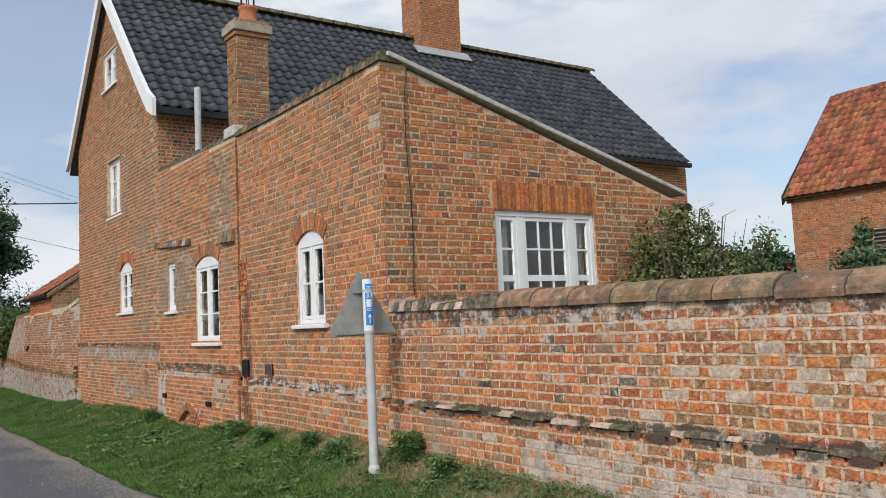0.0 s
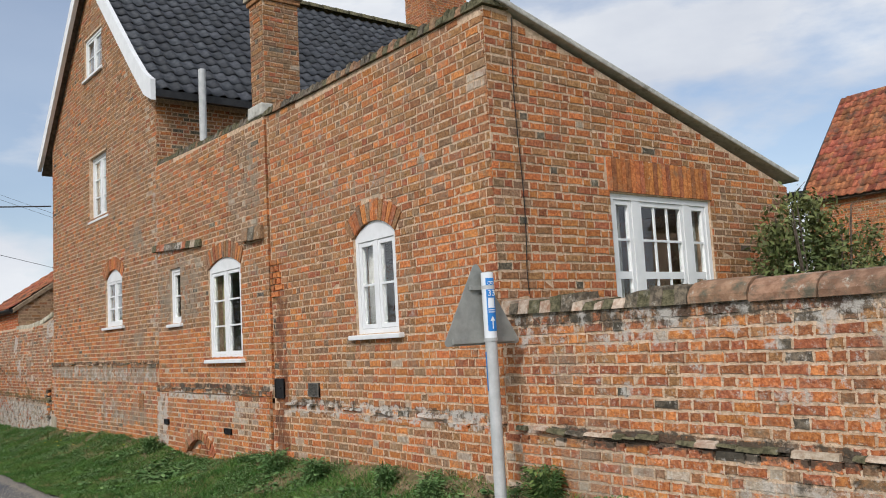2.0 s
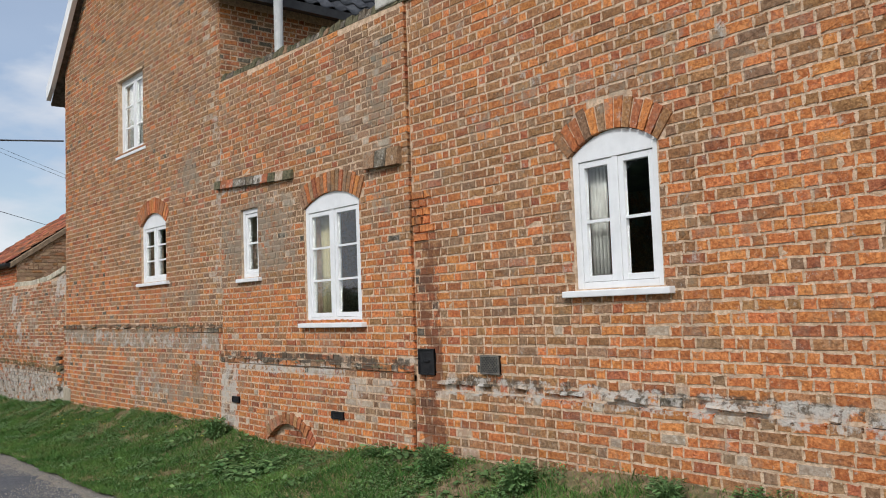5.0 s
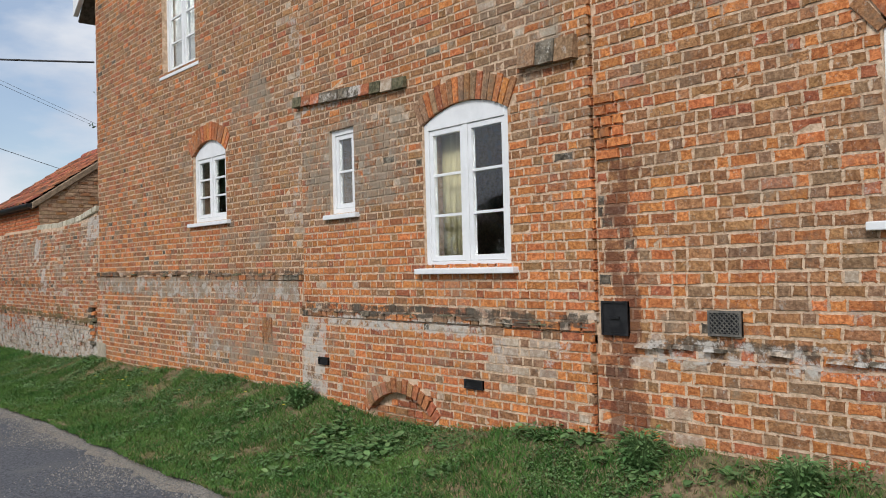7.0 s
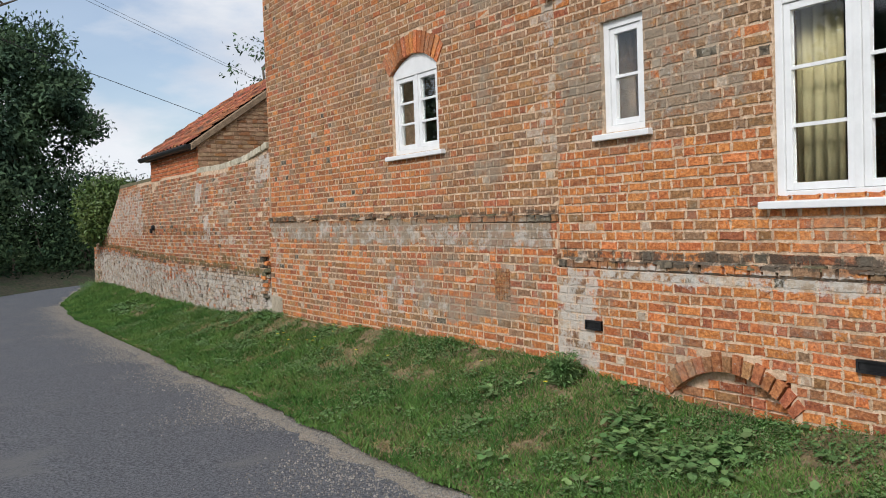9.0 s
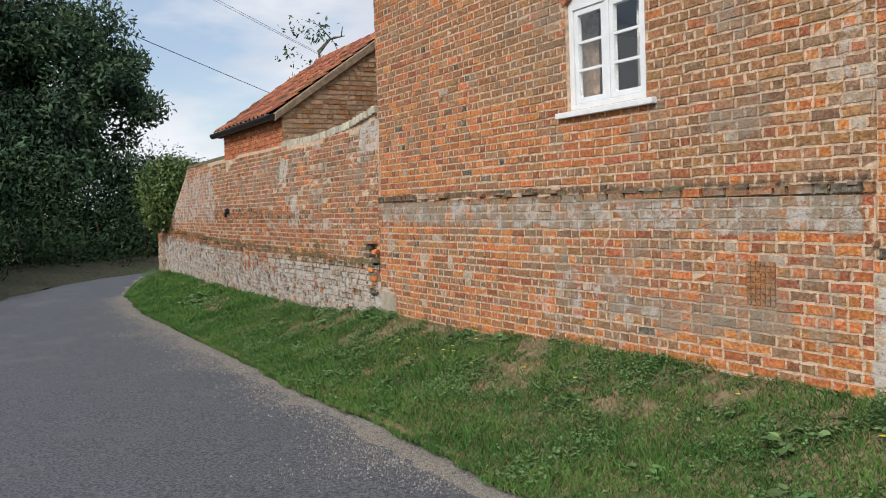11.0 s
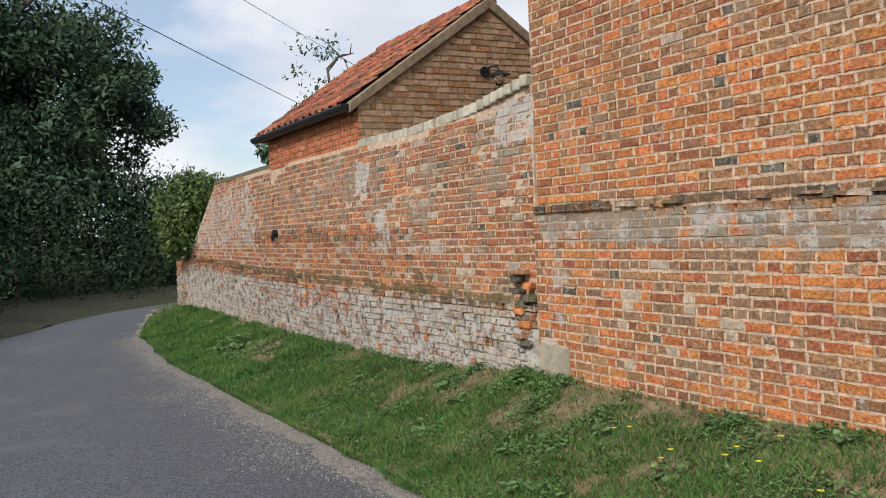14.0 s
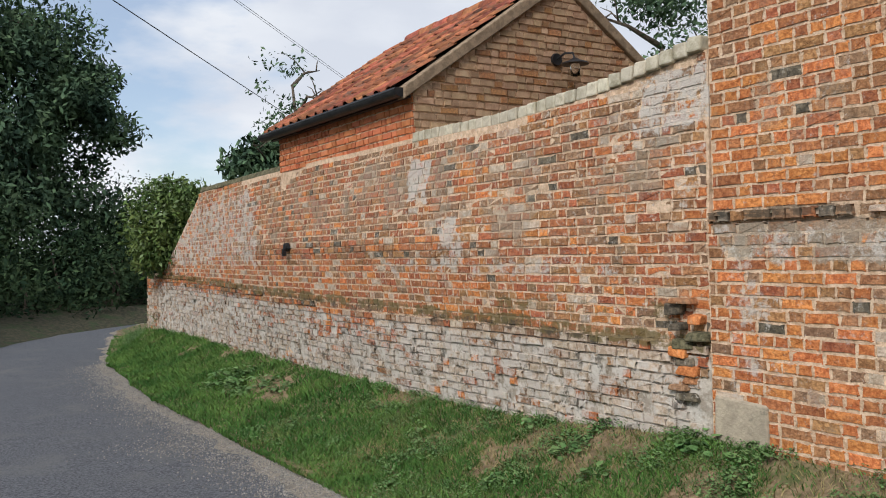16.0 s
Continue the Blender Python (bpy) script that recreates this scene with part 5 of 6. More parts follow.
# ---- chimneys ----
def chimney(x0, y0, x1, y1, z0, z1, label, pot, seed, weights, cap=0.06):
    root = empty("chimney")
    tagged(root, label, "chimney")
    g = Geo()
    g.box(x0 + 0.004, y0 + 0.004, z0, x1, y1, z1)
    tagged(g.make("chimney_shaft", MORTAR, root), "square brick shaft")
    ch = lambda u, v, r: pickw(r, weights)
    tp = lambda a, b: [(a, z1), (b, z1)]
    wst = lambda u, v, d, bulge=None: (x0 - d, u, v)
    lay(root, wst, y0, y1, z0, tp(y0, y1), [], ch, seed)
    lay(root, face_south(y0), x0, x1, z0, tp(x0, x1), [], ch, seed + 1, facing="s")
    for i, (o, h) in enumerate(((0.03, 0.07), (cap, 0.14), (0.02, 0.06))):
        g = Geo()
        z = z1 + (0, 0.07, 0.21)[i]
        g.box(x0 - o, y0 - o, z + 0.002, x1 + o, y1 + o, z + h)
        bevel(tagged(g.make("cap_course", (BROWN, STONE, GREY)[i], root), "oversailing chimney cap"), 0.012)
    top = z1 + 0.27
    if pot:
        cx, cy = (x0 + x1) / 2 + 0.02, (y0 + y1) / 2
        g = Geo()
        prof = [(0.0, 0.15), (0.03, 0.155), (0.06, 0.14), (0.20, 0.13), (0.22, 0.15), (0.26, 0.15), (0.27, 0.12)]
        g.tube([(cx, cy, top + a) for a, _ in prof], [b for _, b in prof], 20)
        g.make("chimney_pot", POT, root, smooth=True)
        g = Geo()
        for a in range(6):
            t = 2 * math.pi * a / 6
            g.tube([(cx + 0.11 * math.cos(t), cy + 0.11 * math.sin(t), top + 0.26), (cx + 0.11 * math.cos(t), cy + 0.11 * math.sin(t), top + 0.48)], [0.008, 0.008], 5)
        g.tube([(cx, cy, top + 0.47), (cx, cy, top + 0.50), (cx, cy, top + 0.56)], [0.16, 0.15, 0.02], 14)
        tagged(g.make("cowl", BLACK_METAL, root), "black wire cowl")
    return root


chimney(4.82, 12.08, 5.34, 12.46, 4.3, 6.10, "brown brick chimney with a pale cap and clay pot", True, 31, (1, 1.6, 5, 3, 0.3, 0.6))
chimney(12.75, 18.75, 14.1, 19.65, 8.5, 10.75, "red brick chimney on the roof ridge", False, 41, (4, 5, 2, 0.5, 0.1, 0.2), 0.07)
g = Geo()
g.box(4.67, 11.9, 4.5, 4.84, 12.3, 4.66)
tagged(bevel(g.make("flashing", CEMENT), 0.02), "cement flaunching at the chimney's foot", "flashing")
g = Geo()
sheet(g, (12.5, 18.5, 8.85), (14.3, 18.5, 8.85), (14.3, 18.74, 9.12), (12.5, 18.74, 9.12), 0.03)
tagged(g.make("flashing", LEAD), "lead flashing at the foot of the ridge chimney", "flashing")
g = Geo()
g.tube([(5.35, 15.36, 3.9), (5.35, 15.36, 6.17), (5.35, 15.36, 6.18)], [0.06, 0.06, 0.045], 14)
tagged(g.make("flue_pipe", POLE_GREY, smooth=False), "grey flue pipe rising above the parapet", "pipe")

# ---- copings of the garden walls ----
rng = random.Random(8)
k = 22.32
while k < 25.75:
    z = lerp(FAR_TOP, k) - 0.005
    ln = 0.118
    g = Geo()
    lean = rng.uniform(-0.012, 0.012)
    out = 0.035 + rng.uniform(-0.012, 0.012)
    low, up = [], []
    for dd in (out, -0.33):
        for a in (k + 0.004, k + ln - 0.004):
            low.append(west(a, z, dd))
            up.append(west(a + lean, z + 0.10 + rng.uniform(-0.006, 0.006), dd * 0.75))
    g.hexa([low[0], low[1], low[3], low[2], up[0], up[1], up[3], up[2]])
    bevel(g.make("coping_brick", COPE_BRICK, wall_far), 0.014)
    k += ln
k = 29.45
while k < 33.5:
    z = lerp(FAR_TOP, k) - 0.005
    g = Geo()
    g.hexa([west(k, z, 0.02), west(k + 0.29, z, 0.02), west(k + 0.29, z, -0.36), west(k, z, -0.36), west(k, z + 0.09, -0.02), west(k + 0.29, z + 0.09 + rng.uniform(-0.01, 0.01), -0.02), west(k + 0.29, z + 0.12, -0.3), west(k, z + 0.12, -0.3)])
    bevel(g.make("coping_stone", MOSS, wall_far), 0.02)
    k += 0.3
# half-round clay copings and a rough mossy stretch on the near garden wall
k = -5.8
while k < 7.4:
    z = lerp(GARDEN_TOP, k) - 0.004
    if k < 5.30:
        ln = 0.44
        g = Geo()
        prof = [(0.035, 0.0), (0.035, 0.045), (0.005, 0.095), (-0.06, 0.135), (-0.15, 0.15), (-0.24, 0.135), (-0.30, 0.095), (-0.335, 0.045), (-0.335, 0.0)]
        jz = rng.uniform(-0.008, 0.01)
        g.prism([west(k + 0.005, z + h + jz, d) for d, h in prof], [west(k + ln - 0.008, z + h + jz + rng.uniform(-0.004, 0.004), d) for d, h in prof])
        g.make("coping_tile", COPE_TILE, wall_garden)
    else:
        ln = rng.uniform(0.07, 0.13)
        g = Geo()
        h = rng.uniform(0.06, 0.13)
        lean = rng.uniform(-0.03, 0.03)
        g.hexa([west(k, z, 0.03 + rng.uniform(-0.02, 0.02)), west(k + ln, z, 0.03), west(k + ln, z, -0.32), west(k, z, -0.32), west(k + lean, z + h, 0.0), west(k + ln + lean, z + h * rng.uniform(0.7, 1.1), 0.0), west(k + ln, z + h + 0.02, -0.28), west(k, z + h + 0.02, -0.28)])
        g.make("coping_brick", rng.choice((MOSS, MOSS, DARK, LIMED)), wall_garden)
    k += ln

# ---- road sign seen from behind ----
sign = empty("road_sign", pose(4.105, 7.12, 0.22))
tagged(sign, "back of a grey triangular road sign on a white-grey post", "road sign")
lean = Matrix.Rotation(radians(-2.0), 4, "Y")
g = Geo()
hs = [0.0, 0.05, 0.08, 1.80, 1.825, 1.83]
g.tube([(-0.004 * h, 0, h) for h in hs], [0.058, 0.058, 0.045, 0.045, 0.045, 0.03], 20)
tagged(g.make("post", POLE_GREY, sign, smooth=False), "pale grey metal post")
g = Geo()
tri = []
for (ax, az), (c0, c1) in (((-0.36, 1.32), (180, 300)), ((0.30, 1.32), (240, 360)), ((-0.06, 1.86), (30, 150))):
    for i in range(5):
        a = radians(c0 + (c1 - c0) * i / 4)
        tri.append((ax + 0.035 * math.cos(a), az + 0.035 * math.sin(a)))
g.prism([(x, 0.062, z) for x, z in tri], [(x, 0.066, z) for x, z in tri])
plate = tagged(g.make("plate", SIGN_BACK, sign), "dull grey back of the triangular plate")
g = Geo()
g.box(-0.33, 0.038, 1.305, 0.28, 0.060, 1.345)
g.make("rail", SIGN_BACK, sign)
g = Geo()
g.box(-0.14, 0.038, 1.70, 0.02, 0.060, 1.73)
g.make("rail", SIGN_BACK, sign)
for h in (1.325, 1.715):
    g = Geo()
    g.tube([(-0.004 * h, 0, h - 0.013), (-0.004 * h, 0, h + 0.013)], [0.051, 0.051], 16)
    g.make("clamp", POLE_GREY, sign)


def wrap(name, z0, z1, a0, a1, mat, r=0.0468):
    """A piece of film round the post, seen from the lane."""
    z0, z1 = 1.32 + (z0 - 1.30) * 0.84, 1.32 + (z1 - 1.30) * 0.84
    g = Geo()
    n = 10
    for i in range(n + 1):
        a = radians(a0 + (a1 - a0) * i / n)
        for z in (z0, z1):
            for rr in (r, r + 0.0012):
                g.v.append((-0.004 * z + rr * math.cos(a), rr * math.sin(a), z))
    for i in range(n):
        k = 4 * i
        g.f += [(k + 1, k + 5, k + 7, k + 3), (k, k + 2, k + 6, k + 4), (k, k + 4, k + 5, k + 1), (k + 2, k + 3, k + 7, k + 6)]
        g.m += [0] * 4
    return g.make(name, mat, sign, smooth=False)


wrap("band", 1.30, 1.90, 150, 330, WHITE_FILM)
wrap("sticker", 1.38, 1.53, 212, 302, BLUE, 0.0485)
wrap("sticker", 1.53, 1.585, 212, 302, BLUE, 0.0485)
wrap("sticker", 1.675, 1.75, 212, 302, BLUE, 0.0485)
wrap("sticker", 1.755, 1.85, 212, 302, BLUE, 0.0485)
wrap("sticker", 1.585, 1.675, 212, 224, BLUE, 0.0485)
wrap("sticker", 1.585, 1.675, 288, 302, BLUE, 0.0485)
for i in range(2):
    wrap("writing_bar", 1.545 + 0.018 * i, 1.552 + 0.018 * i, 224, 284, WHITE_FILM, 0.0502)
wrap("sticker", 0.86, 1.20, 146, 172, BLUE, 0.0465)
wrap("arrow_stem", 1.40, 1.48, 252, 262, WHITE_FILM, 0.0502)
for i in range(5):
    wrap("arrow_head", 1.47 + 0.008 * i, 1.478 + 0.008 * i, 237 + 4 * i, 277 - 4 * i, WHITE_FILM, 0.0502)


def text_part(body, size, m, mat, parent, label):
    cu = bpy.data.curves.new("writing", "FONT")
    cu.body, cu.size, cu.align_x, cu.align_y, cu.extrude = body, size, "CENTER", "CENTER", 0.0008
    tmp = new("writing", cu)
    bpy.context.view_layer.update()
    me = bpy.data.meshes.new_from_object(tmp.evaluated_get(bpy.context.evaluated_depsgraph_get()))
    bpy.data.objects.remove(tmp)
    me.materials.clear()
    me.materials.append(mat)
    ob = new("numeral", me)
    ob.parent = parent
    ob.matrix_local = m
    return tagged(ob, label)


text_part("33", 0.062, Matrix.Translation((-0.004 * 1.668 + 0.0525 * math.cos(radians(257)), 0.0525 * math.sin(radians(257)), 1.668)) @ Euler((radians(90), 0, radians(-13))).to_matrix().to_4x4(), WHITE_FILM, sign, "white route number")
# bicycle mark: two rings and a bar
for dx in (242, 272):
    g = Geo()
    a = radians(dx)
    c = Vector((-0.004 * 1.745 + 0.0515 * math.cos(a), 0.0515 * math.sin(a), 1.745))
    side = Vector((-math.sin(a), math.cos(a), 0))
    g.tube([c + side * (0.011 * math.cos(q * math.pi / 5)) + Vector((0, 0, 0.011 * math.sin(q * math.pi / 5))) for q in range(11)], [0.0022] * 11, 5)
    g.make("wheel_mark", WHITE_FILM, sign)
wrap("frame_mark", 1.812, 1.818, 242, 272, WHITE_FILM, 0.0502)

# ---- outbuilding behind the far wall ----
SH_Y0, SH_Y1, SH_X, SH_E, SH_RX, SH_RZ, SH_X2 = 25.9, 29.35, 4.75, 2.93, 6.68, 4.27, 8.62
shed = empty("outbuilding")
tagged(shed, "small brick outbuilding with an orange pantile roof behind the wall", "outbuilding")
g = Geo()
g.box(SH_X + 0.01, SH_Y0 + 0.01, 0, SH_X2, SH_Y1, SH_E)
g.prism([(SH_X + 0.01, SH_Y0 + 0.01, SH_E), (SH_X2, SH_Y0 + 0.01, SH_E), (SH_RX, SH_Y0 + 0.01, SH_RZ - 0.06)], [(SH_X + 0.01, SH_Y1, SH_E), (SH_X2, SH_Y1, SH_E), (SH_RX, SH_Y1, SH_RZ - 0.06)])
body = g.make("wall", MORTAR, shed)
lay(body, lambda u, v, d, bulge=None: (SH_X - d, u, v), SH_Y0, SH_Y1, 2.38, [(SH_Y0, SH_E), (SH_Y1, SH_E)], [], lambda u, v, r: 0, 51, mats=[NEW_BRICK], course=0.075, window=(26, 30, 2.3, 3.0))
lay(body, face_south(SH_Y0), SH_X, SH_X2, 2.2, [(SH_X, SH_E - 0.05), (SH_RX, SH_RZ - 0.1), (SH_X2, SH_E - 0.05)], [], lambda u, v, r: r.choices((0, 1), (6, 1))[0], 52, mats=[PALE_BRICK, BROWN], course=0.078, window=(5.0, 8.0, 2.6, 4.2), facing="s")
shed_roof = empty("roof")
shed_roof.parent = shed
up = Vector((SH_RX - (SH_X - 0.12), 0, SH_RZ - SH_E + 0.05))
g = Geo()
sheet(g, (SH_X - 0.1, SH_Y1 + 0.1, SH_E - 0.05), (SH_X - 0.1, SH_Y0 - 0.02, SH_E - 0.05), (SH_RX, SH_Y0 - 0.02, SH_RZ), (SH_RX, SH_Y1 + 0.1, SH_RZ))
sheet(g, (SH_RX, SH_Y1 + 0.1, SH_RZ), (SH_RX, SH_Y0 - 0.02, SH_RZ), (SH_X2 + 0.12, SH_Y0 - 0.02, SH_E - 0.05), (SH_X2 + 0.12, SH_Y1 + 0.1, SH_E - 0.05))
g.make("roof_deck", BARK, shed_roof)
tile_roof(shed_roof, (SH_X - 0.14, SH_Y1 + 0.1, SH_E - 0.03), (0, -1, 0), up, SH_Y1 - SH_Y0 + 0.15, up.length + 0.05, RED_TILE, 0, 6)
ridge_row(shed_roof, (SH_RX, SH_Y0 - 0.03, SH_RZ + 0.03), (SH_RX, SH_Y1 + 0.1, SH_RZ + 0.03), RED_TILE, 0.12)
for sx, ex in ((SH_X - 0.12, 0), (SH_X2 + 0.12, 0)):
    g = Geo()
    a, b = Vector((sx, 0, SH_E - 0.03)), Vector((SH_RX, 0, SH_RZ + 0.05))
    y0, y1 = SH_Y0 - 0.05, SH_Y0 + 0.1
    g.hexa([(a.x, y0, a.z - 0.12), (b.x, y0, b.z - 0.15), (b.x, y1, b.z - 0.15), (a.x, y1, a.z - 0.12), (a.x, y0, a.z), (b.x, y0, b.z), (b.x, y1, b.z), (a.x, y1, a.z)])
    tagged(bevel(g.make("verge", VERGE_MORTAR, shed), 0.012), "mortar bedded verge")
g = Geo()
prof = [(0.07 * math.cos(a), 0.07 * math.sin(a)) for a in [math.pi + math.pi * i / 8 for i in range(9)]] + [(0.06, 0.02), (-0.06, 0.02)]
g.prism([(SH_X - 0.15 + a, SH_Y0 - 0.02, SH_E - 0.06 + b) for a, b in prof], [(SH_X - 0.15 + a, SH_Y1 + 0.2, SH_E - 0.06 + b) for a, b in prof])
g.box(SH_X - 0.09, SH_Y0 - 0.01, SH_E - 0.13, SH_X - 0.03, SH_Y1 + 0.05, SH_E - 0.03)
tagged(g.make("gutter", BLACK_METAL, shed), "black half-round gutter")
# swan-neck lamp on the gable
lamp = empty("wall_lamp")
tagged(lamp, "dark metal wall lamp with a clear glass jar", "wall lamp")
lx, ly, lz = 6.62, SH_Y0 - 0.01, 3.30
g = Geo()
g.tube([(lx - 0.05, ly, lz + 0.05), (lx - 0.05, ly - 0.03, lz + 0.05)], [0.07, 0.065], 14)
g.make("back_plate", BLACK_METAL, lamp)
g = Geo()
g.tube([(lx - 0.05, ly - 0.02, lz + 0.05), (lx - 0.02, ly - 0.12, lz + 0.10), (lx + 0.02, ly - 0.2, lz + 0.09), (lx + 0.03, ly - 0.22, lz + 0.02)], [0.013] * 4, 8)
g.make("arm", BLACK_METAL, lamp)
g = Geo()
g.tube([(lx + 0.03, ly - 0.22, lz + a) for a in (0.03, 0.01, -0.02, -0.035)], [0.03, 0.06, 0.14, 0.15], 20)
g.make("shade", BLACK_METAL, lamp)
g = Geo()
g.tube([(lx + 0.03, ly - 0.22, lz + a) for a in (-0.03, -0.06, -0.15, -0.17)], [0.05, 0.055, 0.05, 0.02], 16)
g.make("glass_jar", GLASS, lamp, smooth=True)
# iron tie plate on the far wall
g = Geo()
tx, ty, tz = west(28.85, 1.40, 0.02, far_bulge)
g.tube([(tx, ty, tz), (tx - 0.05, ty, tz)], [0.06, 0.05], 16)
g.box(tx - 0.075, ty - 0.022, tz - 0.11, tx - 0.03, ty + 0.022, tz - 0.02)
tagged(g.make("tie_plate", BLACK_METAL), "black iron tie plate on the bulging wall", "tie plate")
# broken hollow with loose stones where the far wall meets the house
rng = random.Random(61)
for i in range(12):
    g = Geo()
    u, z = 22.34 + 0.26 * rng.random(), 0.34 + 0.055 * i
    o = 0.02 + 0.05 * rng.random()
    hl, hh = rng.uniform(0.04, 0.09), rng.uniform(0.02, 0.035)
    lo = [west(u + sx * hl + rng.uniform(-0.02, 0.02), z - hh + rng.uniform(-0.01, 0.01), dd) for sx, dd in ((-1, o + 0.05), (1, o + 0.06), (1, -0.05), (-1, -0.05))]
    hi = [west(u + sx * hl * 0.9 + rng.uniform(-0.02, 0.02), z + hh + rng.uniform(-0.01, 0.01), dd) for sx, dd in ((-1, o + 0.03), (1, o + 0.05), (1, -0.05), (-1, -0.05))]
    g.hexa(lo + hi)
    bevel(g.make("rubble_stone", rng.choice((GREY, ORANGE, DARK, MOSS, BROWN)), wall_far), 0.012)
g = Geo()
g.hexa([west(21.88, -0.1, 0.075), west(22.27, -0.1, 0.075), west(22.27, -0.1, 0), west(21.88, -0.1, 0), west(21.89, 0.36, 0.07), west(22.26, 0.38, 0.07), west(22.26, 0.38, 0), west(21.89, 0.36, 0)])
bevel(tagged(g.make("corner_stone", STONE, wall_gable), "pale stone block at the corner's foot"), 0.015)

# ---- barn beyond the garden ----
barn = empty("barn")
tagged(barn, "tall red brick barn with an orange pantile roof", "barn")
BX, BY, BE, BR = 24.0, 15.3, 5.0, 8.5
g = Geo()
g.box(BX + 0.01, -6, 0, BX + 6, BY, BE)
g.prism([(BX + 0.01, -6, BE), (BX + 6, -6, BE), (BX + 3, -6, BR - 0.1)], [(BX + 0.01, BY, BE), (BX + 6, BY, BE), (BX + 3, BY, BR - 0.1)])
bw = g.make("wall", MORTAR, barn)
lay(bw, lambda u, v, d, bulge=None: (BX - d, u, v), 6, BY, 2.0, [(6, BE - 0.2), (BY, BE - 0.2)], [flat_opening(12.2, 1.3, 3.0, 3.75)], lambda u, v, r: pickw(r, (7, 3, 3, 0.5, 0.2, 0)), 71, window=(11, 15.2, 3.4, 4.9))
for k in range(2):
    i = 0
    while i < 9.3 / 0.23:
        g = Geo()
        y = 6 + 0.23 * i
        g.box(BX - 0.05 - 0.05 * k, y, BE - 0.19 + 0.085 * k, BX + 0.05, y + 0.215, BE - 0.11 + 0.085 * k)
        g.make("cornice_brick", RED if i % 3 else BROWN, bw)
        i += 1
g = Geo()
for i in range(6):
    g.box(BX - 0.02, 11.6, 3.05 + 0.115 * i, BX + 0.05, 12.8, 3.12 + 0.115 * i)
tagged(g.make("shutter", BLACK_METAL, bw), "dark slatted shutter")
broof = empty("roof")
broof.parent = barn
upb = Vector((3.2, 0, BR - BE + 0.1))
g = Geo()
sheet(g, (BX - 0.2, BY + 0.1, BE - 0.08), (BX - 0.2, -6, BE - 0.08), (BX + 3, -6, BR), (BX + 3, BY + 0.1, BR))
sheet(g, (BX + 3, BY + 0.1, BR), (BX + 3, -6, BR), (BX + 6.2, -6, BE - 0.08), (BX + 6.2, BY + 0.1, BE - 0.08))
g.make("roof_deck", BARK, broof)
tile_roof(broof, (BX - 0.22, BY + 0.1, BE - 0.02), (0, -1, 0), upb, 10, upb.length, RED_TILE, 0, 9)
ridge_row(broof, (BX + 3, 5, BR + 0.02), (BX + 3, BY + 0.1, BR + 0.02), RED_TILE)
g = Geo()
g.hexa([(BX - 0.25, BY + 0.09, BE - 0.25), (BX + 3, BY + 0.09, BR - 0.2), (BX + 3, BY + 0.15, BR - 0.2), (BX - 0.25, BY + 0.15, BE - 0.25), (BX - 0.25, BY + 0.09, BE + 0.04), (BX + 3, BY + 0.09, BR + 0.08), (BX + 3, BY + 0.15, BR + 0.08), (BX - 0.25, BY + 0.15, BE + 0.04)])
g.make("bargeboard", BLACK_METAL, barn)


# ---- overhead wires ----
def wire(a, b, sag, r, label):
    g = Geo()
    a, b = Vector(a), Vector(b)
    pts = [a.lerp(b, i / 24) - Vector((0, 0, sag * 4 * (i / 24) * (1 - i / 24))) for i in range(25)]
    g.tube(pts, [r] * 25, 5)
    return tagged(g.make("overhead_wire", CABLE), label, "wire", "overhead wires")


wire((4.66, 22.2, 4.93), (-15, 35.0, 6.5), 0.25, 0.016, "thick black wire fixed to the house gable")
wire((-7.3 - 0.62 * 12, 20 - 0.785 * 12, 6.75), (-7.3 + 0.62 * 38, 20 + 0.785 * 38, 5.15), 0.1, 0.010, "black overhead wire crossing above the lane")
wire((-13.63, 20, 10.4), (-13.63 + 0.74 * 60, 20 + 0.668 * 60, 5.4), 0.3, 0.006, "thin overhead wire against the sky")
wire((-13.63, 20.9, 10.9), (-13.63 + 0.74 * 60, 20.9 + 0.668 * 60, 5.7), 0.3, 0.006, "thin overhead wire against the sky")

# ---- foliage ----
def fast_mesh(name, verts, loops, sizes, mats, mat_ids=None):
    """A mesh from arrays: corners, face corners, and corners per face."""
    me = bpy.data.meshes.new(name)
    me.vertices.add(len(verts))
    me.vertices.foreach_set("co", np.asarray(verts, dtype=np.float32).ravel())
    me.loops.add(len(loops))
    me.loops.foreach_set("vertex_index", np.asarray(loops, dtype=np.int32))
    me.polygons.add(len(sizes))
    starts = np.concatenate(([0], np.cumsum(sizes)[:-1])).astype(np.int32)
    me.polygons.foreach_set("loop_start", starts)
    for m in mats:
        me.materials.append(m)
    if mat_ids is not None:
        me.polygons.foreach_set("material_index", np.asarray(mat_ids, dtype=np.int32))
    me.update(calc_edges=True)
    me.validate()
    return me


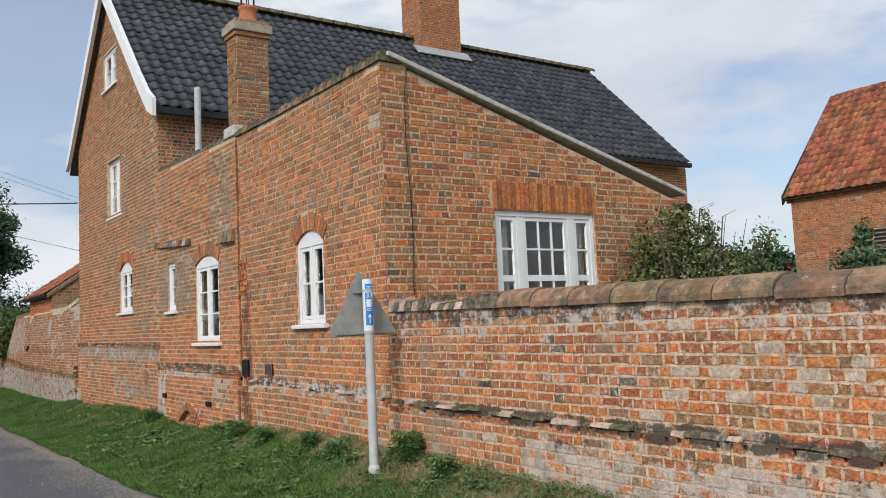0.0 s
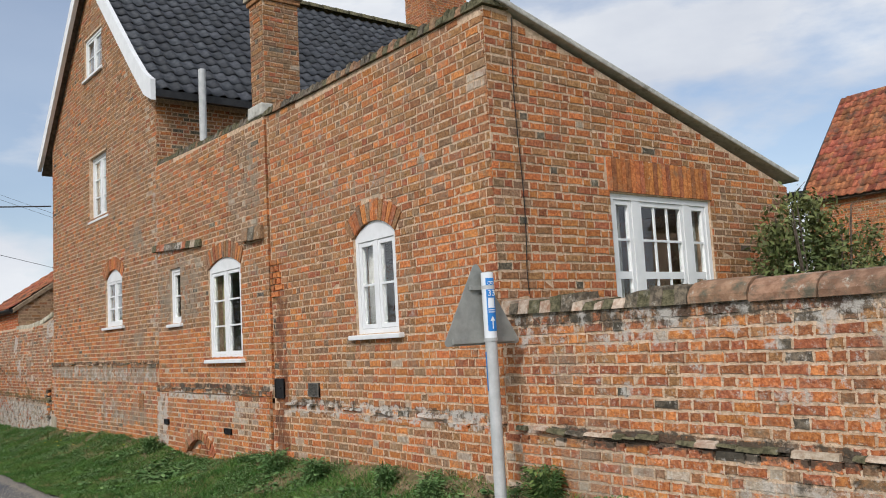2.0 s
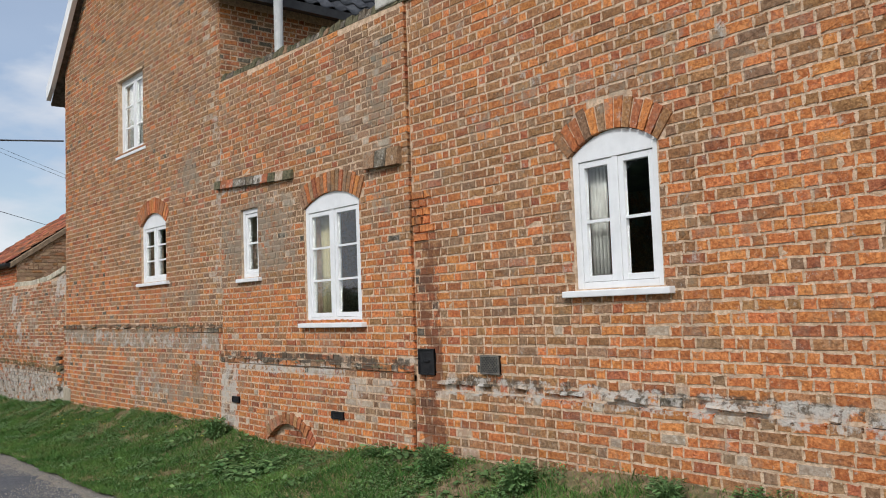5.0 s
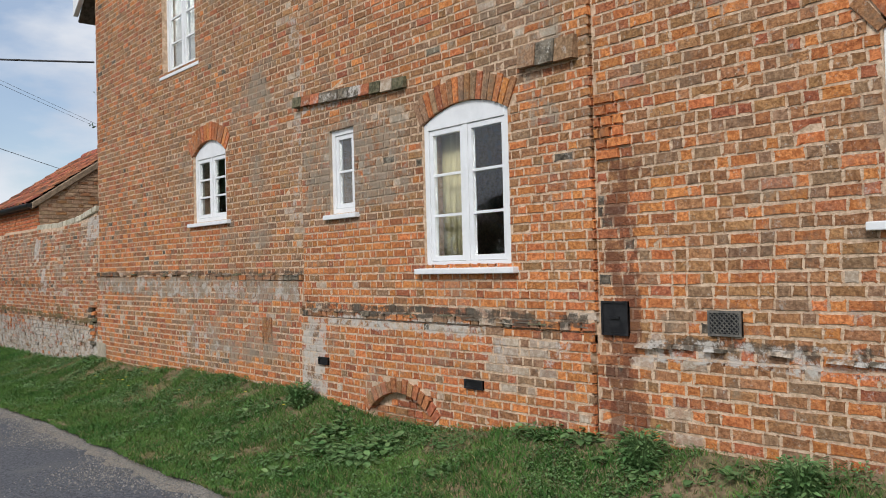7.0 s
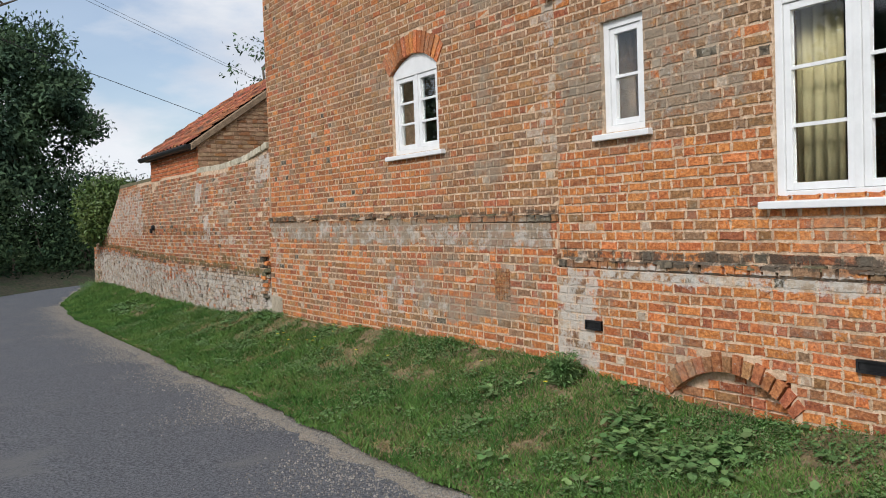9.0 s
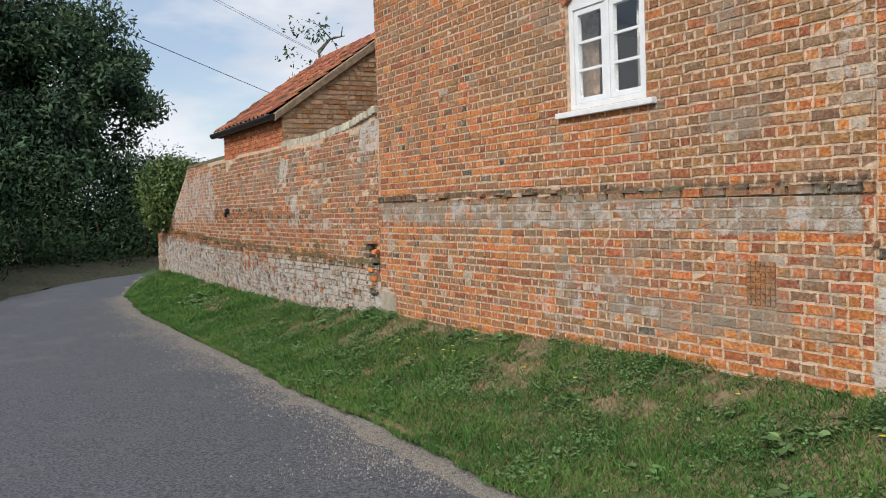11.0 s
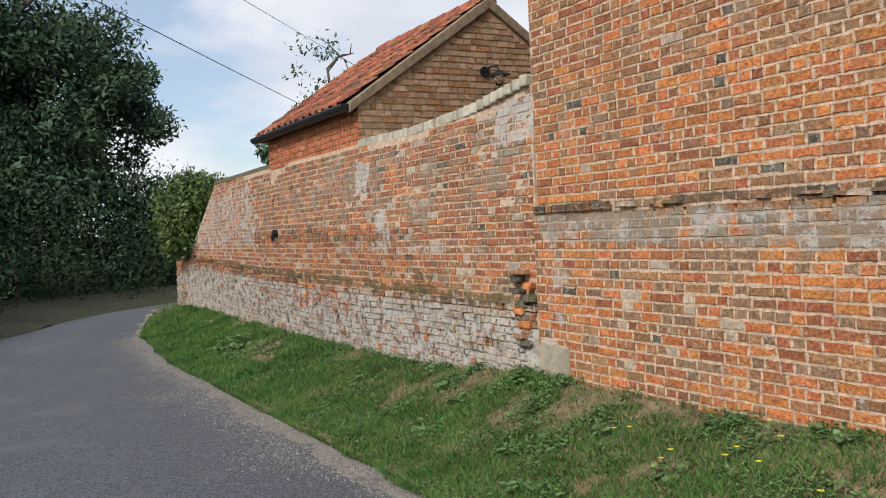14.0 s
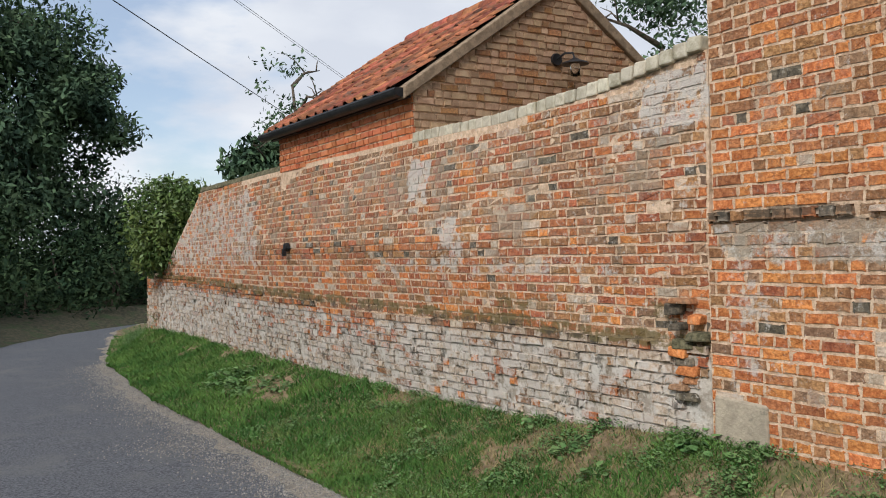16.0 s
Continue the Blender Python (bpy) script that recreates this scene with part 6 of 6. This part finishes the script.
def leaves(name, mat, blobs, n, size, seed, parent=None, inner=0.5, droop=0.0):
    """A crown of single leaves, each a folded four-cornered blade, gathered in uneven clumps."""
    r = np.random.default_rng(seed)
    b = np.asarray(blobs, dtype=float)
    vol = b[:, 3] * b[:, 4] + b[:, 4] * b[:, 5] + b[:, 3] * b[:, 5]
    pick = r.choice(len(b), n, p=vol / vol.sum())
    d = r.normal(size=(n, 3))
    d /= np.linalg.norm(d, axis=1)[:, None]
    rad = (inner + (1 - inner) * r.random(n) ** 0.6) * (1 + 0.13 * r.normal(size=n))
    c = b[pick, :3] + d * b[pick, 3:6] * rad[:, None]
    along = r.normal(size=(n, 3)) + d * 0.5
    along[:, 2] -= droop
    along /= np.linalg.norm(along, axis=1)[:, None]
    face = d + 0.7 * r.normal(size=(n, 3)) + np.array([0, 0, 0.5])
    side = np.cross(along, face)
    side /= np.linalg.norm(side, axis=1)[:, None] + 1e-9
    s = size * r.uniform(0.55, 1.35, n)[:, None]
    nrm = np.cross(side, along)
    v = np.stack([c - along * s, c + side * s * 0.45 + nrm * s * 0.15, c + along * s * 1.1, c - side * s * 0.45 + nrm * s * 0.15], axis=1).reshape(-1, 3)
    me = fast_mesh(name, v, np.arange(4 * n), np.full(n, 4), [mat])
    ob = new(name, me)
    if parent:
        ob.parent = parent
    return ob


def blobs_in(seed, n, cx, cy, cz, rx, ry, rz, r0, r1):
    r = np.random.default_rng(seed)
    out = []
    for _ in range(n):
        d = r.normal(size=3)
        d /= np.linalg.norm(d)
        k = r.random() ** 0.4
        q = r.uniform(r0, r1)
        out.append((cx + d[0] * rx * k, cy + d[1] * ry * k, cz + d[2] * rz * k, q, q, q * 0.8))
    return out


def limbs(parent, base, top, r0, n, reach, seed, mat=BARK, twigs=2):
    rng = random.Random(seed)
    base, top = Vector(base), Vector(top)
    g = Geo()
    pts = [base.lerp(top, i / 6) + Vector((rng.uniform(-1, 1), rng.uniform(-1, 1), 0)) * 0.03 * (top - base).length * (i / 6) for i in range(7)]
    g.tube(pts, [r0 * (1.25 if i == 0 else 1 - 0.13 * i) for i in range(7)], 10)
    g.make("trunk", mat, parent, smooth=True)
    for i in range(n):
        a = pts[2 + i % 5]
        t = rng.uniform(0, 2 * math.pi)
        e = a + Vector((math.cos(t), math.sin(t), rng.uniform(0.2, 0.9))) * reach * rng.uniform(0.6, 1.1)
        mid = a.lerp(e, 0.5) + Vector((0, 0, 0.12 * reach)) + Vector((rng.uniform(-1, 1), rng.uniform(-1, 1), rng.uniform(-1, 1))) * 0.08 * reach
        g = Geo()
        g.tube([a, mid, e], [r0 * 0.4, r0 * 0.25, r0 * 0.08], 7)
        for q in range(twigs):
            s = mid.lerp(e, rng.random())
            f = s + Vector((rng.uniform(-1, 1), rng.uniform(-1, 1), rng.uniform(-0.2, 1))) * reach * 0.4
            g.tube([s, s.lerp(f, 0.5) + Vector((0, 0, 0.05 * reach)), f], [r0 * 0.14, r0 * 0.09, r0 * 0.03], 5)
        g.make("limb", mat, parent, smooth=True)


# the big dark tree over the bend
big = empty("tree", pose(1.2, 54.0, -0.6))
tagged(big, "large dark green broadleaf tree shading the lane's bend", "tree")
limbs(big, (0, 0, 0), (0.6, 0.3, 10), 0.38, 9, 4.2, 2)
blobs = blobs_in(3, 70, 0.3, 0.5, 8.8, 5.6, 4.5, 5.8, 1.0, 1.9) + blobs_in(4, 22, 4.8, -0.4, 7.2, 2.2, 2.2, 3.6, 0.7, 1.3) + blobs_in(5, 14, -4, 0, 6, 3, 3, 4, 1.0, 1.7) + blobs_in(7, 30, 0.5, -1.0, 4.2, 5.5, 2.5, 1.8, 0.9, 1.5)
leaves("crown", LEAF_DARK, blobs, 120000, 0.125, 6, big, 0.25)
second = empty("tree", pose(-9.0, 46.0, -0.6))
tagged(second, "dark green tree beside the lane's bank", "tree")
limbs(second, (0, 0, 0), (0.3, 0.3, 9), 0.32, 7, 3.5, 12)
leaves("crown", LEAF_DARK, blobs_in(13, 50, 0, 0, 7.5, 4.4, 4.4, 4.6, 1.0, 1.8), 36000, 0.18, 14, second, 0.25)
third = empty("tree", pose(-12.5, 27.0, -0.5))
tagged(third, "dark broadleaf tree mirrored in the window panes", "tree")
limbs(third, (0, 0, 0), (0.2, 0.2, 5.5), 0.26, 6, 2.6, 15)
leaves("crown", LEAF_DARK, blobs_in(16, 60, 0, 0, 3.9, 2.8, 6.0, 3.0, 0.6, 1.3), 20000, 0.16, 17, third, 0.25)
line = []
for i in range(46):
    y = 22 + 0.8 * i
    x = lerp(ROAD_L, y)
    line.append((x - 1.9 + 0.3 * math.sin(y * 1.3), y + 1.2, road_z(y) + 1.0 + 0.4 * math.sin(y * 0.9), 0.9, 0.9, 1.3 + 0.4 * math.sin(y * 2.1)))
    if y > 36:
        line.append((x - 3.4, y + 3.0, road_z(y) + 2.0 + 0.5 * math.sin(y * 1.9), 1.4, 1.4, 2.0))
for x in np.arange(5, 30, 0.9):
    y = float(np.interp(x, [b for _, b in ROAD_L], [a for a, _ in ROAD_L]))
    line.append((x, y + 2.3, 0.2 + 0.4 * math.sin(x * 1.1), 1.0, 0.9, 1.4 + 0.3 * math.sin(x * 2.3)))
    line.append((x, y + 4.6, 1.4 + 0.5 * math.sin(x * 0.8), 1.5, 1.4, 2.1))
for i in range(14):
    line.append((7.2 + 0.55 * i + 0.5 * math.sin(i * 2.1), 39.5 + 0.75 * i, 0.3 + 0.4 * math.sin(i * 1.3), 0.9, 0.9, 1.2 + 0.3 * math.sin(i * 2.9)))
for x in np.arange(-1, 11, 0.8):
    line.append((x, 56.5 + 1.2 * math.sin(x * 1.7), 1.6 + 0.5 * math.sin(x), 1.6, 1.4, 3.0 + 0.5 * math.sin(x * 2.3)))
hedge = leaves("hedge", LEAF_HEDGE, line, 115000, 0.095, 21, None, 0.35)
tagged(hedge, "dense dark hedge under the trees at the bend", "hedge")
g = Geo()
for q in line[::3]:
    g.tube([(q[0], q[1], -1.1), (q[0] + 0.1, q[1] - 0.1, 0.4), (q[0] - 0.1, q[1] + 0.1, q[2] + 0.6)], [0.06, 0.05, 0.02], 6)
tagged(g.make("stem", BARK, hedge), "dark hedge stems", kind="stuff")
# ivy over the wall's end
ivy = empty("ivy_bush", pose(5.15, 36.0, -0.1))
tagged(ivy, "glossy ivy bush hanging over the garden wall's end", "bush")
g = Geo()
g.tube([(0.3, 0, 0), (0.25, 0.1, 0.9), (0.1, 0, 1.9)], [0.07, 0.06, 0.03], 8)
g.make("stem", BARK, ivy)
leaves("foliage", LEAF_IVY, [(-0.25, 0.1, 2.2, 0.75, 0.8, 0.75), (-0.15, 0.1, 1.7, 0.7, 0.7, 0.6), (0.2, -0.6, 2.5, 0.5, 0.6, 0.4), (-0.4, 0.3, 1.5, 0.45, 0.5, 0.45), (0.5, 0.5, 2.5, 0.6, 0.7, 0.45), (-0.05, 0.0, 2.75, 0.5, 0.5, 0.3), (0.6, -1.2, 2.45, 0.35, 0.6, 0.25)], 9000, 0.055, 31, ivy, 0.35, 0.6)
# shrub against the end wall, with a few red roses
shrub = empty("shrub", pose(8.45, 7.05, 0.4))
tagged(shrub, "leafy rose shrub growing against the end wall", "shrub")
rng = random.Random(4)
for i in range(9):
    g = Geo()
    x, y = rng.uniform(-0.8, 0.9), rng.uniform(-0.3, 0.25)
    z = rng.uniform(1.9, 2.7)
    g.tube([(x * 0.3, y * 0.3, 0), (x * 0.7, y, z * 0.55), (x, y, z), (x * 1.25 + 0.1, y, z + 0.1)], [0.018, 0.013, 0.008, 0.004], 5)
    g.make("stem", BARK, shrub)
leaves("foliage", LEAF_MID, [(0.0, 0, 1.7, 0.75, 0.35, 0.75), (0.35, 0, 2.1, 0.5, 0.3, 0.45), (-0.5, 0, 1.4, 0.45, 0.3, 0.5), (0.75, -0.1, 1.6, 0.55, 0.35, 0.5), (1.2, -0.1, 1.5, 0.4, 0.3, 0.4), (0, 0, 0.8, 0.9, 0.4, 0.6), (0.1, 0, 2.4, 0.25, 0.2, 0.15), (-0.45, 0, 2.0, 0.3, 0.2, 0.25)], 9000, 0.035, 41, shrub, 0.2)
for x, z in ((0.1, 1.45), (-0.25, 1.5), (1.9, 1.75)):
    g = Geo()
    for q in range(7):
        a = q * 2.4
        g.poly([(x, -0.32, z), (x + 0.035 * math.cos(a), -0.34, z + 0.035 * math.sin(a)), (x + 0.03 * math.cos(a + 0.7), -0.37, z + 0.03 * math.sin(a + 0.7))])
    g.make("rose", ROSE, shrub)
wisp = empty("shrub", pose(10.3, 7.6, 0.4))
tagged(wisp, "thin sprays of shrub behind the garden wall", "shrub")
for i in range(8):
    g = Geo()
    x, z = rng.uniform(-0.7, 1.1), rng.uniform(1.9, 2.6)
    g.tube([(x * 0.3, 0, 0), (x * 0.7, 0.1, z * 0.6), (x + 0.15, 0, z)], [0.014, 0.01, 0.004], 5)
    g.make("stem", BARK, wisp)
leaves("foliage", LEAF_MID, [(-0.3, 0, 1.5, 0.4, 0.3, 0.6), (0.4, 0, 1.6, 0.6, 0.3, 0.6), (0.9, 0, 2.2, 0.25, 0.2, 0.35), (-0.4, 0, 2.3, 0.15, 0.15, 0.3), (1.1, 0, 1.4, 0.5, 0.3, 0.4)], 2600, 0.038, 42, wisp, 0.1)
bb = empty("shrub", pose(20.0, 10.9, 0.3))
tagged(bb, "dark evergreen shrub in front of the barn", "shrub")
g = Geo()
g.tube([(0, 0, 0), (0, 0, 1.6), (0, 0, 3.0)], [0.06, 0.05, 0.02], 7)
g.make("stem", BARK, bb)
leaves("foliage", LEAF_DARK, [(0, 0, 2.9, 0.25, 0.25, 0.45), (0, 0.1, 2.3, 0.7, 0.7, 0.45), (0, -0.3, 1.7, 0.9, 0.9, 0.5), (0, 0.2, 1.0, 1.0, 1.0, 0.6)], 5000, 0.07, 43, bb, 0.1)


def far_tree(x, y, h, r, n, mat, size, seed, label, leafy=True):
    t = empty("tree", pose(x, y, -1.0))
    tagged(t, label, "tree", "distant trees")
    limbs(t, (0, 0, 0), (0.2, 0, h * 0.75), 0.022 * h, 7, r * 0.9, seed, twigs=3)
    leaves("crown", mat, blobs_in(seed + 1, 22, 0, 0, h * 0.68, r * 0.7, r * 0.7, h * 0.25, r * 0.22, r * 0.4), n, size, seed + 2, t, 0.1)
    return t


far_tree(58.5, 41, 7.6, 4.2, 5000, LEAF_DARK, 0.3, 60, "broadleaf tree far off beyond the garden")
far_tree(52, 43, 6.0, 3.4, 4000, LEAF_DARK, 0.3, 63, "broadleaf tree far off beyond the garden")
far_tree(66, 42, 6.2, 3.4, 4000, LEAF_DARK, 0.3, 66, "broadleaf tree far off beyond the garden")
far_tree(30, 88, 22.5, 5.8, 900, LEAF_DARK, 0.22, 70, "gnarled half-bare tree far beyond the outbuilding")
far_tree(22.5, 75, 11.0, 4.2, 4000, LEAF_DARK, 0.3, 73, "leafy tree far beyond the outbuilding")
far_tree(19.2, 36.5, 10.8, 2.5, 3200, LEAF_DARK, 0.10, 76, "slender leafy tree behind the outbuilding")
far_tree(9.2, 38.0, 4.2, 1.6, 2200, LEAF_MID, 0.10, 79, "low tree behind the garden wall")
woods = leaves("woodland", LEAF_DARK, [(x, 130 + 14 * math.sin(x * 0.13), 1.2 + 0.9 * math.sin(x * 0.31), 6, 4, 4.2 + 1.2 * math.sin(x * 0.7)) for x in np.arange(-110, 260, 6)], 34000, 0.55, 81, None, 0.3)
tagged(woods, "distant line of dark woodland", "woodland", kind="stuff")


# ---- grass of the verge ----
WEAR = [(3.5, 1.0), (8.5, 0.8), (10.0, 0.85), (11.8, 0.8), (12.6, 0.4), (15.5, 0.4), (17, 0.6), (22, 0.75), (24, 0.6), (26, 0.35), (40, 0.2)]


def grass(name, n, y0, y1, hmin, hmax, width, seed, dry=False, left=False):
    r = np.random.default_rng(seed)
    ys = r.uniform(y0, y1, n)
    keep_x, keep_y, keep_z, hh = [], [], [], []
    for y in ys:
        xr, xw = verge_edge(y), lerp(WALL_X, y) - 0.05
        if y > 36.5:
            xw = xr + 2.2
        s = r.random()
        x = xr - 0.06 + (xw - xr + 0.04) * s
        bare = n3(x * 1.1, y * 1.1, 8.0) + 0.5 * n3(x * 3.1, y * 3.1, 5.0) + 0.3 * n3(x * 7, y * 7, 4.0)
        worn = max(0.0, min(1.0, (x - xw + 1.0) / 0.95)) * lerp(WEAR, y)
        if not dry and bare > 0.66 - 1.05 * worn and r.random() < 0.88:
            continue
        if dry and bare < 0.26 - 0.95 * worn and r.random() < 0.93:
            continue
        edge = min(1.0, max(0.0, (x - xr + 0.1) / 0.3))
        clump = 0.85 + 0.8 * n3(x * 2.3, y * 2.3, 1.0) + 0.7 * n3(x * 8, y * 8, 2.0)
        keep_x.append(x)
        keep_y.append(y)
        keep_z.append(ground_z(x, y) + 0.005)
        hh.append(max(0.25, clump) * (0.45 + 0.55 * edge))
    m = len(keep_x)
    base = np.stack([keep_x, keep_y, keep_z], axis=1)
    h = (hmin + (hmax - hmin) * r.random(m) ** 1.5 * np.array(hh))[:, None]
    a = r.uniform(0, 2 * np.pi, m)
    side = np.stack([np.cos(a), np.sin(a), np.zeros(m)], axis=1)
    b = r.uniform(0, 2 * np.pi, m)
    bend = np.stack([np.cos(b), np.sin(b), np.zeros(m)], axis=1) * r.uniform(0.3, 1.5, m)[:, None]
    w = width * r.uniform(0.6, 1.3, m)[:, None]
    up = np.array([0, 0, 1.0])
    v = np.stack([base - side * w, base + side * w, base + side * w * 0.8 + up * h * 0.55 + bend * h * 0.3, base - side * w * 0.8 + up * h * 0.55 + bend * h * 0.3, base + up * h * 0.95 + bend * h], axis=1).reshape(-1, 3)
    k = np.arange(m)[:, None] * 5
    loops = (k + np.array([[0, 1, 2, 3, 3, 2, 4]])).ravel()
    sizes = np.tile([4, 3], m)
    ob = new(name, fast_mesh(name, v, loops, sizes, [DRY_GRASS if dry else GRASS]))
    return tagged(ob, "dry straw-coloured grass on the verge" if dry else "lush green grass on the verge", "grass", kind="stuff")


grass("grass", 255000, 3.5, 26, 0.025, 0.085, 0.0036, 1)
grass("grass", 70000, 26, 42, 0.035, 0.11, 0.0055, 2)
grass("dry_grass", 80000, 3.5, 27, 0.02, 0.075, 0.003, 3, True)


def low_leaves(name, n, y0, y1, seed):
    """Clover, plantain and seedlings: small leaves held flat among the grass, in patches."""
    r = np.random.default_rng(seed)
    at = []
    while len(at) < n:
        y = r.uniform(y0, y1)
        xr, xw = verge_edge(y), lerp(WALL_X, y) - 0.06
        s = r.random() ** 0.75
        x = xr + (xw - xr) * s
        if n3(x * 1.9, y * 1.9, 31.0) + 0.5 * n3(x * 5, y * 5, 33.0) + 0.25 * s > 0.22 or r.random() < 0.05:
            at.append((x, y, ground_z(x, y) + r.uniform(0.015, 0.075)))
    c = np.array(at)
    a = r.uniform(0, 2 * np.pi, n)
    along = np.stack([np.cos(a), np.sin(a), r.uniform(-0.5, 0.6, n)], axis=1)
    side = np.stack([-np.sin(a), np.cos(a), r.uniform(-0.5, 0.5, n)], axis=1)
    s = r.uniform(0.004, 0.013, n)[:, None] * np.array([1.0 + 0.8 * n3(q[0] * 3, q[1] * 3, 41.0) for q in at])[:, None]
    v = np.stack([c - along * s, c + side * s * 0.75 + np.array([0, 0, 0.3]) * s, c + along * s * 1.1, c - side * s * 0.75 + np.array([0, 0, 0.3]) * s], axis=1).reshape(-1, 3)
    return tagged(new(name, fast_mesh(name, v, np.arange(4 * n), np.full(n, 4), [WEED])), "small clover and plantain leaves among the grass", "weeds", kind="stuff")


low_leaves("ground_leaves", 75000, 4.0, 27, 5)


# ---- weeds along the wall ----
def weed(name, x, y, size, n, seed, label, kind="broad", mat=None):
    """A rosette or bushy tuft of leaves on stalks."""
    r = random.Random(seed)
    root = empty(name, pose(x, y, ground_z(x, y)))
    tagged(root, label, "weed", "weeds along the wall")
    g, st = Geo(), Geo()
    for i in range(n):
        a = r.uniform(0, 2 * math.pi)
        if kind == "broad":
            reach, lift = size * r.uniform(0.3, 1.0), size * r.uniform(0.1, 0.75)
        else:
            reach, lift = size * 0.7 * math.sqrt(r.random()), size * r.uniform(0.15, 1.3)
        c = Vector((math.cos(a) * reach, math.sin(a) * reach, lift))
        st.tube([(c.x * 0.15, c.y * 0.15, 0), (c.x * 0.6, c.y * 0.6, c.z * 0.8), tuple(c)], [0.003, 0.0025, 0.002], 4)
        ln = (0.034 if kind == "broad" else 0.022) * r.uniform(0.6, 1.3) * (1 + size)
        out = Vector((math.cos(a + r.uniform(-0.7, 0.7)), math.sin(a + r.uniform(-0.7, 0.7)), r.uniform(-0.5, 0.4))).normalized()
        sd = out.cross(Vector((r.uniform(-0.4, 0.4), r.uniform(-0.4, 0.4), 1))).normalized()
        up = sd.cross(out)
        wide = 0.75 if kind == "broad" else 0.4
        rim = [c, c + out * ln * 0.35 + sd * ln * wide * 0.8 + up * 0.12 * ln, c + out * ln + sd * ln * wide * 0.75 + up * 0.1 * ln, c + out * ln * 1.6, c + out * ln - sd * ln * wide * 0.75 + up * 0.1 * ln, c + out * ln * 0.35 - sd * ln * wide * 0.8 + up * 0.12 * ln]
        k = len(g.v)
        g.v += [tuple(q) for q in rim]
        g.f += [(k, k + 1, k + 2, k + 3), (k, k + 3, k + 4, k + 5)]
        g.m += [0, 0]
    tagged(g.make("foliage", mat or WEED, root, flip=False), kind="stuff")
    tagged(st.make("stem", WEED, root, flip=False), kind="stuff")
    return root


weed("bush", 4.38, 6.95, 0.22, 620, 1, "dense dark green bushy tuft at the wall's foot", "fine", LEAF_IVY)
weed("bush", 4.25, 6.2, 0.16, 380, 2, "bright green feathery tuft beside the wall", "fine", WEED)
weed("bush", 4.4, 11.3, 0.2, 460, 3, "bushy green weed at the wall's foot", "fine", WEED)
weed("bush", 4.3, 10.2, 0.19, 420, 4, "bushy green weed at the wall's foot", "fine", WEED)
weed("bush", 4.45, 15.55, 0.2, 420, 5, "bushy green weed with yellow flowers at the wall", "fine", WEED)
weed("bush", 4.2, 8.1, 0.15, 420, 6, "low nettle patch at the wall's foot", "fine", WEED)
weed("bush", 4.3, 8.9, 0.15, 420, 16, "low nettle patch at the wall's foot", "fine", WEED)
rng = random.Random(17)
for i in range(70):
    y = rng.uniform(6.5, 24)
    xr, xw = lerp(ROAD_R, y), lerp(WALL_X, y)
    x = xw - 0.15 - (xw - xr - 0.5) * rng.random() ** 1.6
    weed("weed", x, y, rng.uniform(0.06, 0.13), rng.randrange(14, 30), 100 + i, "broad-leaved weed growing in the verge")
for i in range(16):
    y = 13.6 + 1.2 * rng.random()
    weed("weed", 4.1 + 0.45 * rng.random() - 0.2, y, rng.uniform(0.10, 0.17), 40, 200 + i, "mallow leaves in a patch below the blocked arch")
for i in range(10):
    weed("weed", 3.9 + 0.5 * rng.random(), 28 + 2.6 * rng.random(), 0.17, 36, 230 + i, "broad dock leaves in the long grass")
for i in range(12):
    y = 36.6 + 2.4 * rng.random()
    weed("weed", lerp(ROAD_R, y) + 0.35 + 0.9 * rng.random(), y, rng.uniform(0.25, 0.42), 60, 260 + i, "tall straggling weed at the garden wall's end", "fine")
for i in range(14):
    y = rng.uniform(15.2, 21)
    x = lerp(WALL_X, y) - rng.uniform(0.2, 0.8)
    f = empty("flower", pose(x, y, ground_z(x, y)))
    tagged(f, "small yellow wild flower in the verge", "flower", "yellow flowers")
    h = rng.uniform(0.08, 0.16)
    g = Geo()
    g.tube([(0, 0, 0), (0.01, 0.01, h)], [0.0025, 0.002], 5)
    g.make("stalk", WEED, f)
    g = Geo()
    for q in range(8):
        a = q * math.pi / 4
        g.poly([(0.01, 0.01, h), (0.01 + 0.016 * math.cos(a - 0.3), 0.01 + 0.016 * math.sin(a - 0.3), h + 0.004), (0.01 + 0.02 * math.cos(a), 0.01 + 0.02 * math.sin(a), h + 0.006), (0.01 + 0.016 * math.cos(a + 0.3), 0.01 + 0.016 * math.sin(a + 0.3), h + 0.004)])
    g.make("flower_head", PETAL, f, flip=False)


# ---- loose grit and pebbles along the lane's edge ----
r = np.random.default_rng(9)
n = 45000
ys = r.uniform(8, 36, n)
off = np.abs(r.normal(0, 0.30, n)) * np.array([max(0.15, 1.0 + 1.3 * n3(3.0, y * 0.8, 6)) for y in ys])
xs = np.array([lerp(ROAD_R, y) for y in ys]) + 0.05 - off
pz = np.array([road_surf(x, y) for x, y in zip(xs, ys)]) + 0.004
s = r.uniform(0.003, 0.012, n)[:, None]
c = np.stack([xs, ys, pz], axis=1)
dirs = np.array([[1, 0, -0.3], [-0.5, 0.87, -0.3], [-0.5, -0.87, -0.3], [0.1, 0.1, 0.9]])
v = (c[:, None, :] + dirs[None] * s[:, None, :] * r.uniform(0.6, 1.3, (n, 4, 1))).reshape(-1, 3)
k = np.arange(n)[:, None] * 4
loops = (k + np.array([[0, 1, 3, 1, 2, 3, 2, 0, 3]])).ravel()
tagged(new("gravel", fast_mesh("gravel", v, loops, np.full(3 * n, 3), [PEBBLE])), "loose grit and pebbles along the lane's edge", "gravel", kind="stuff")
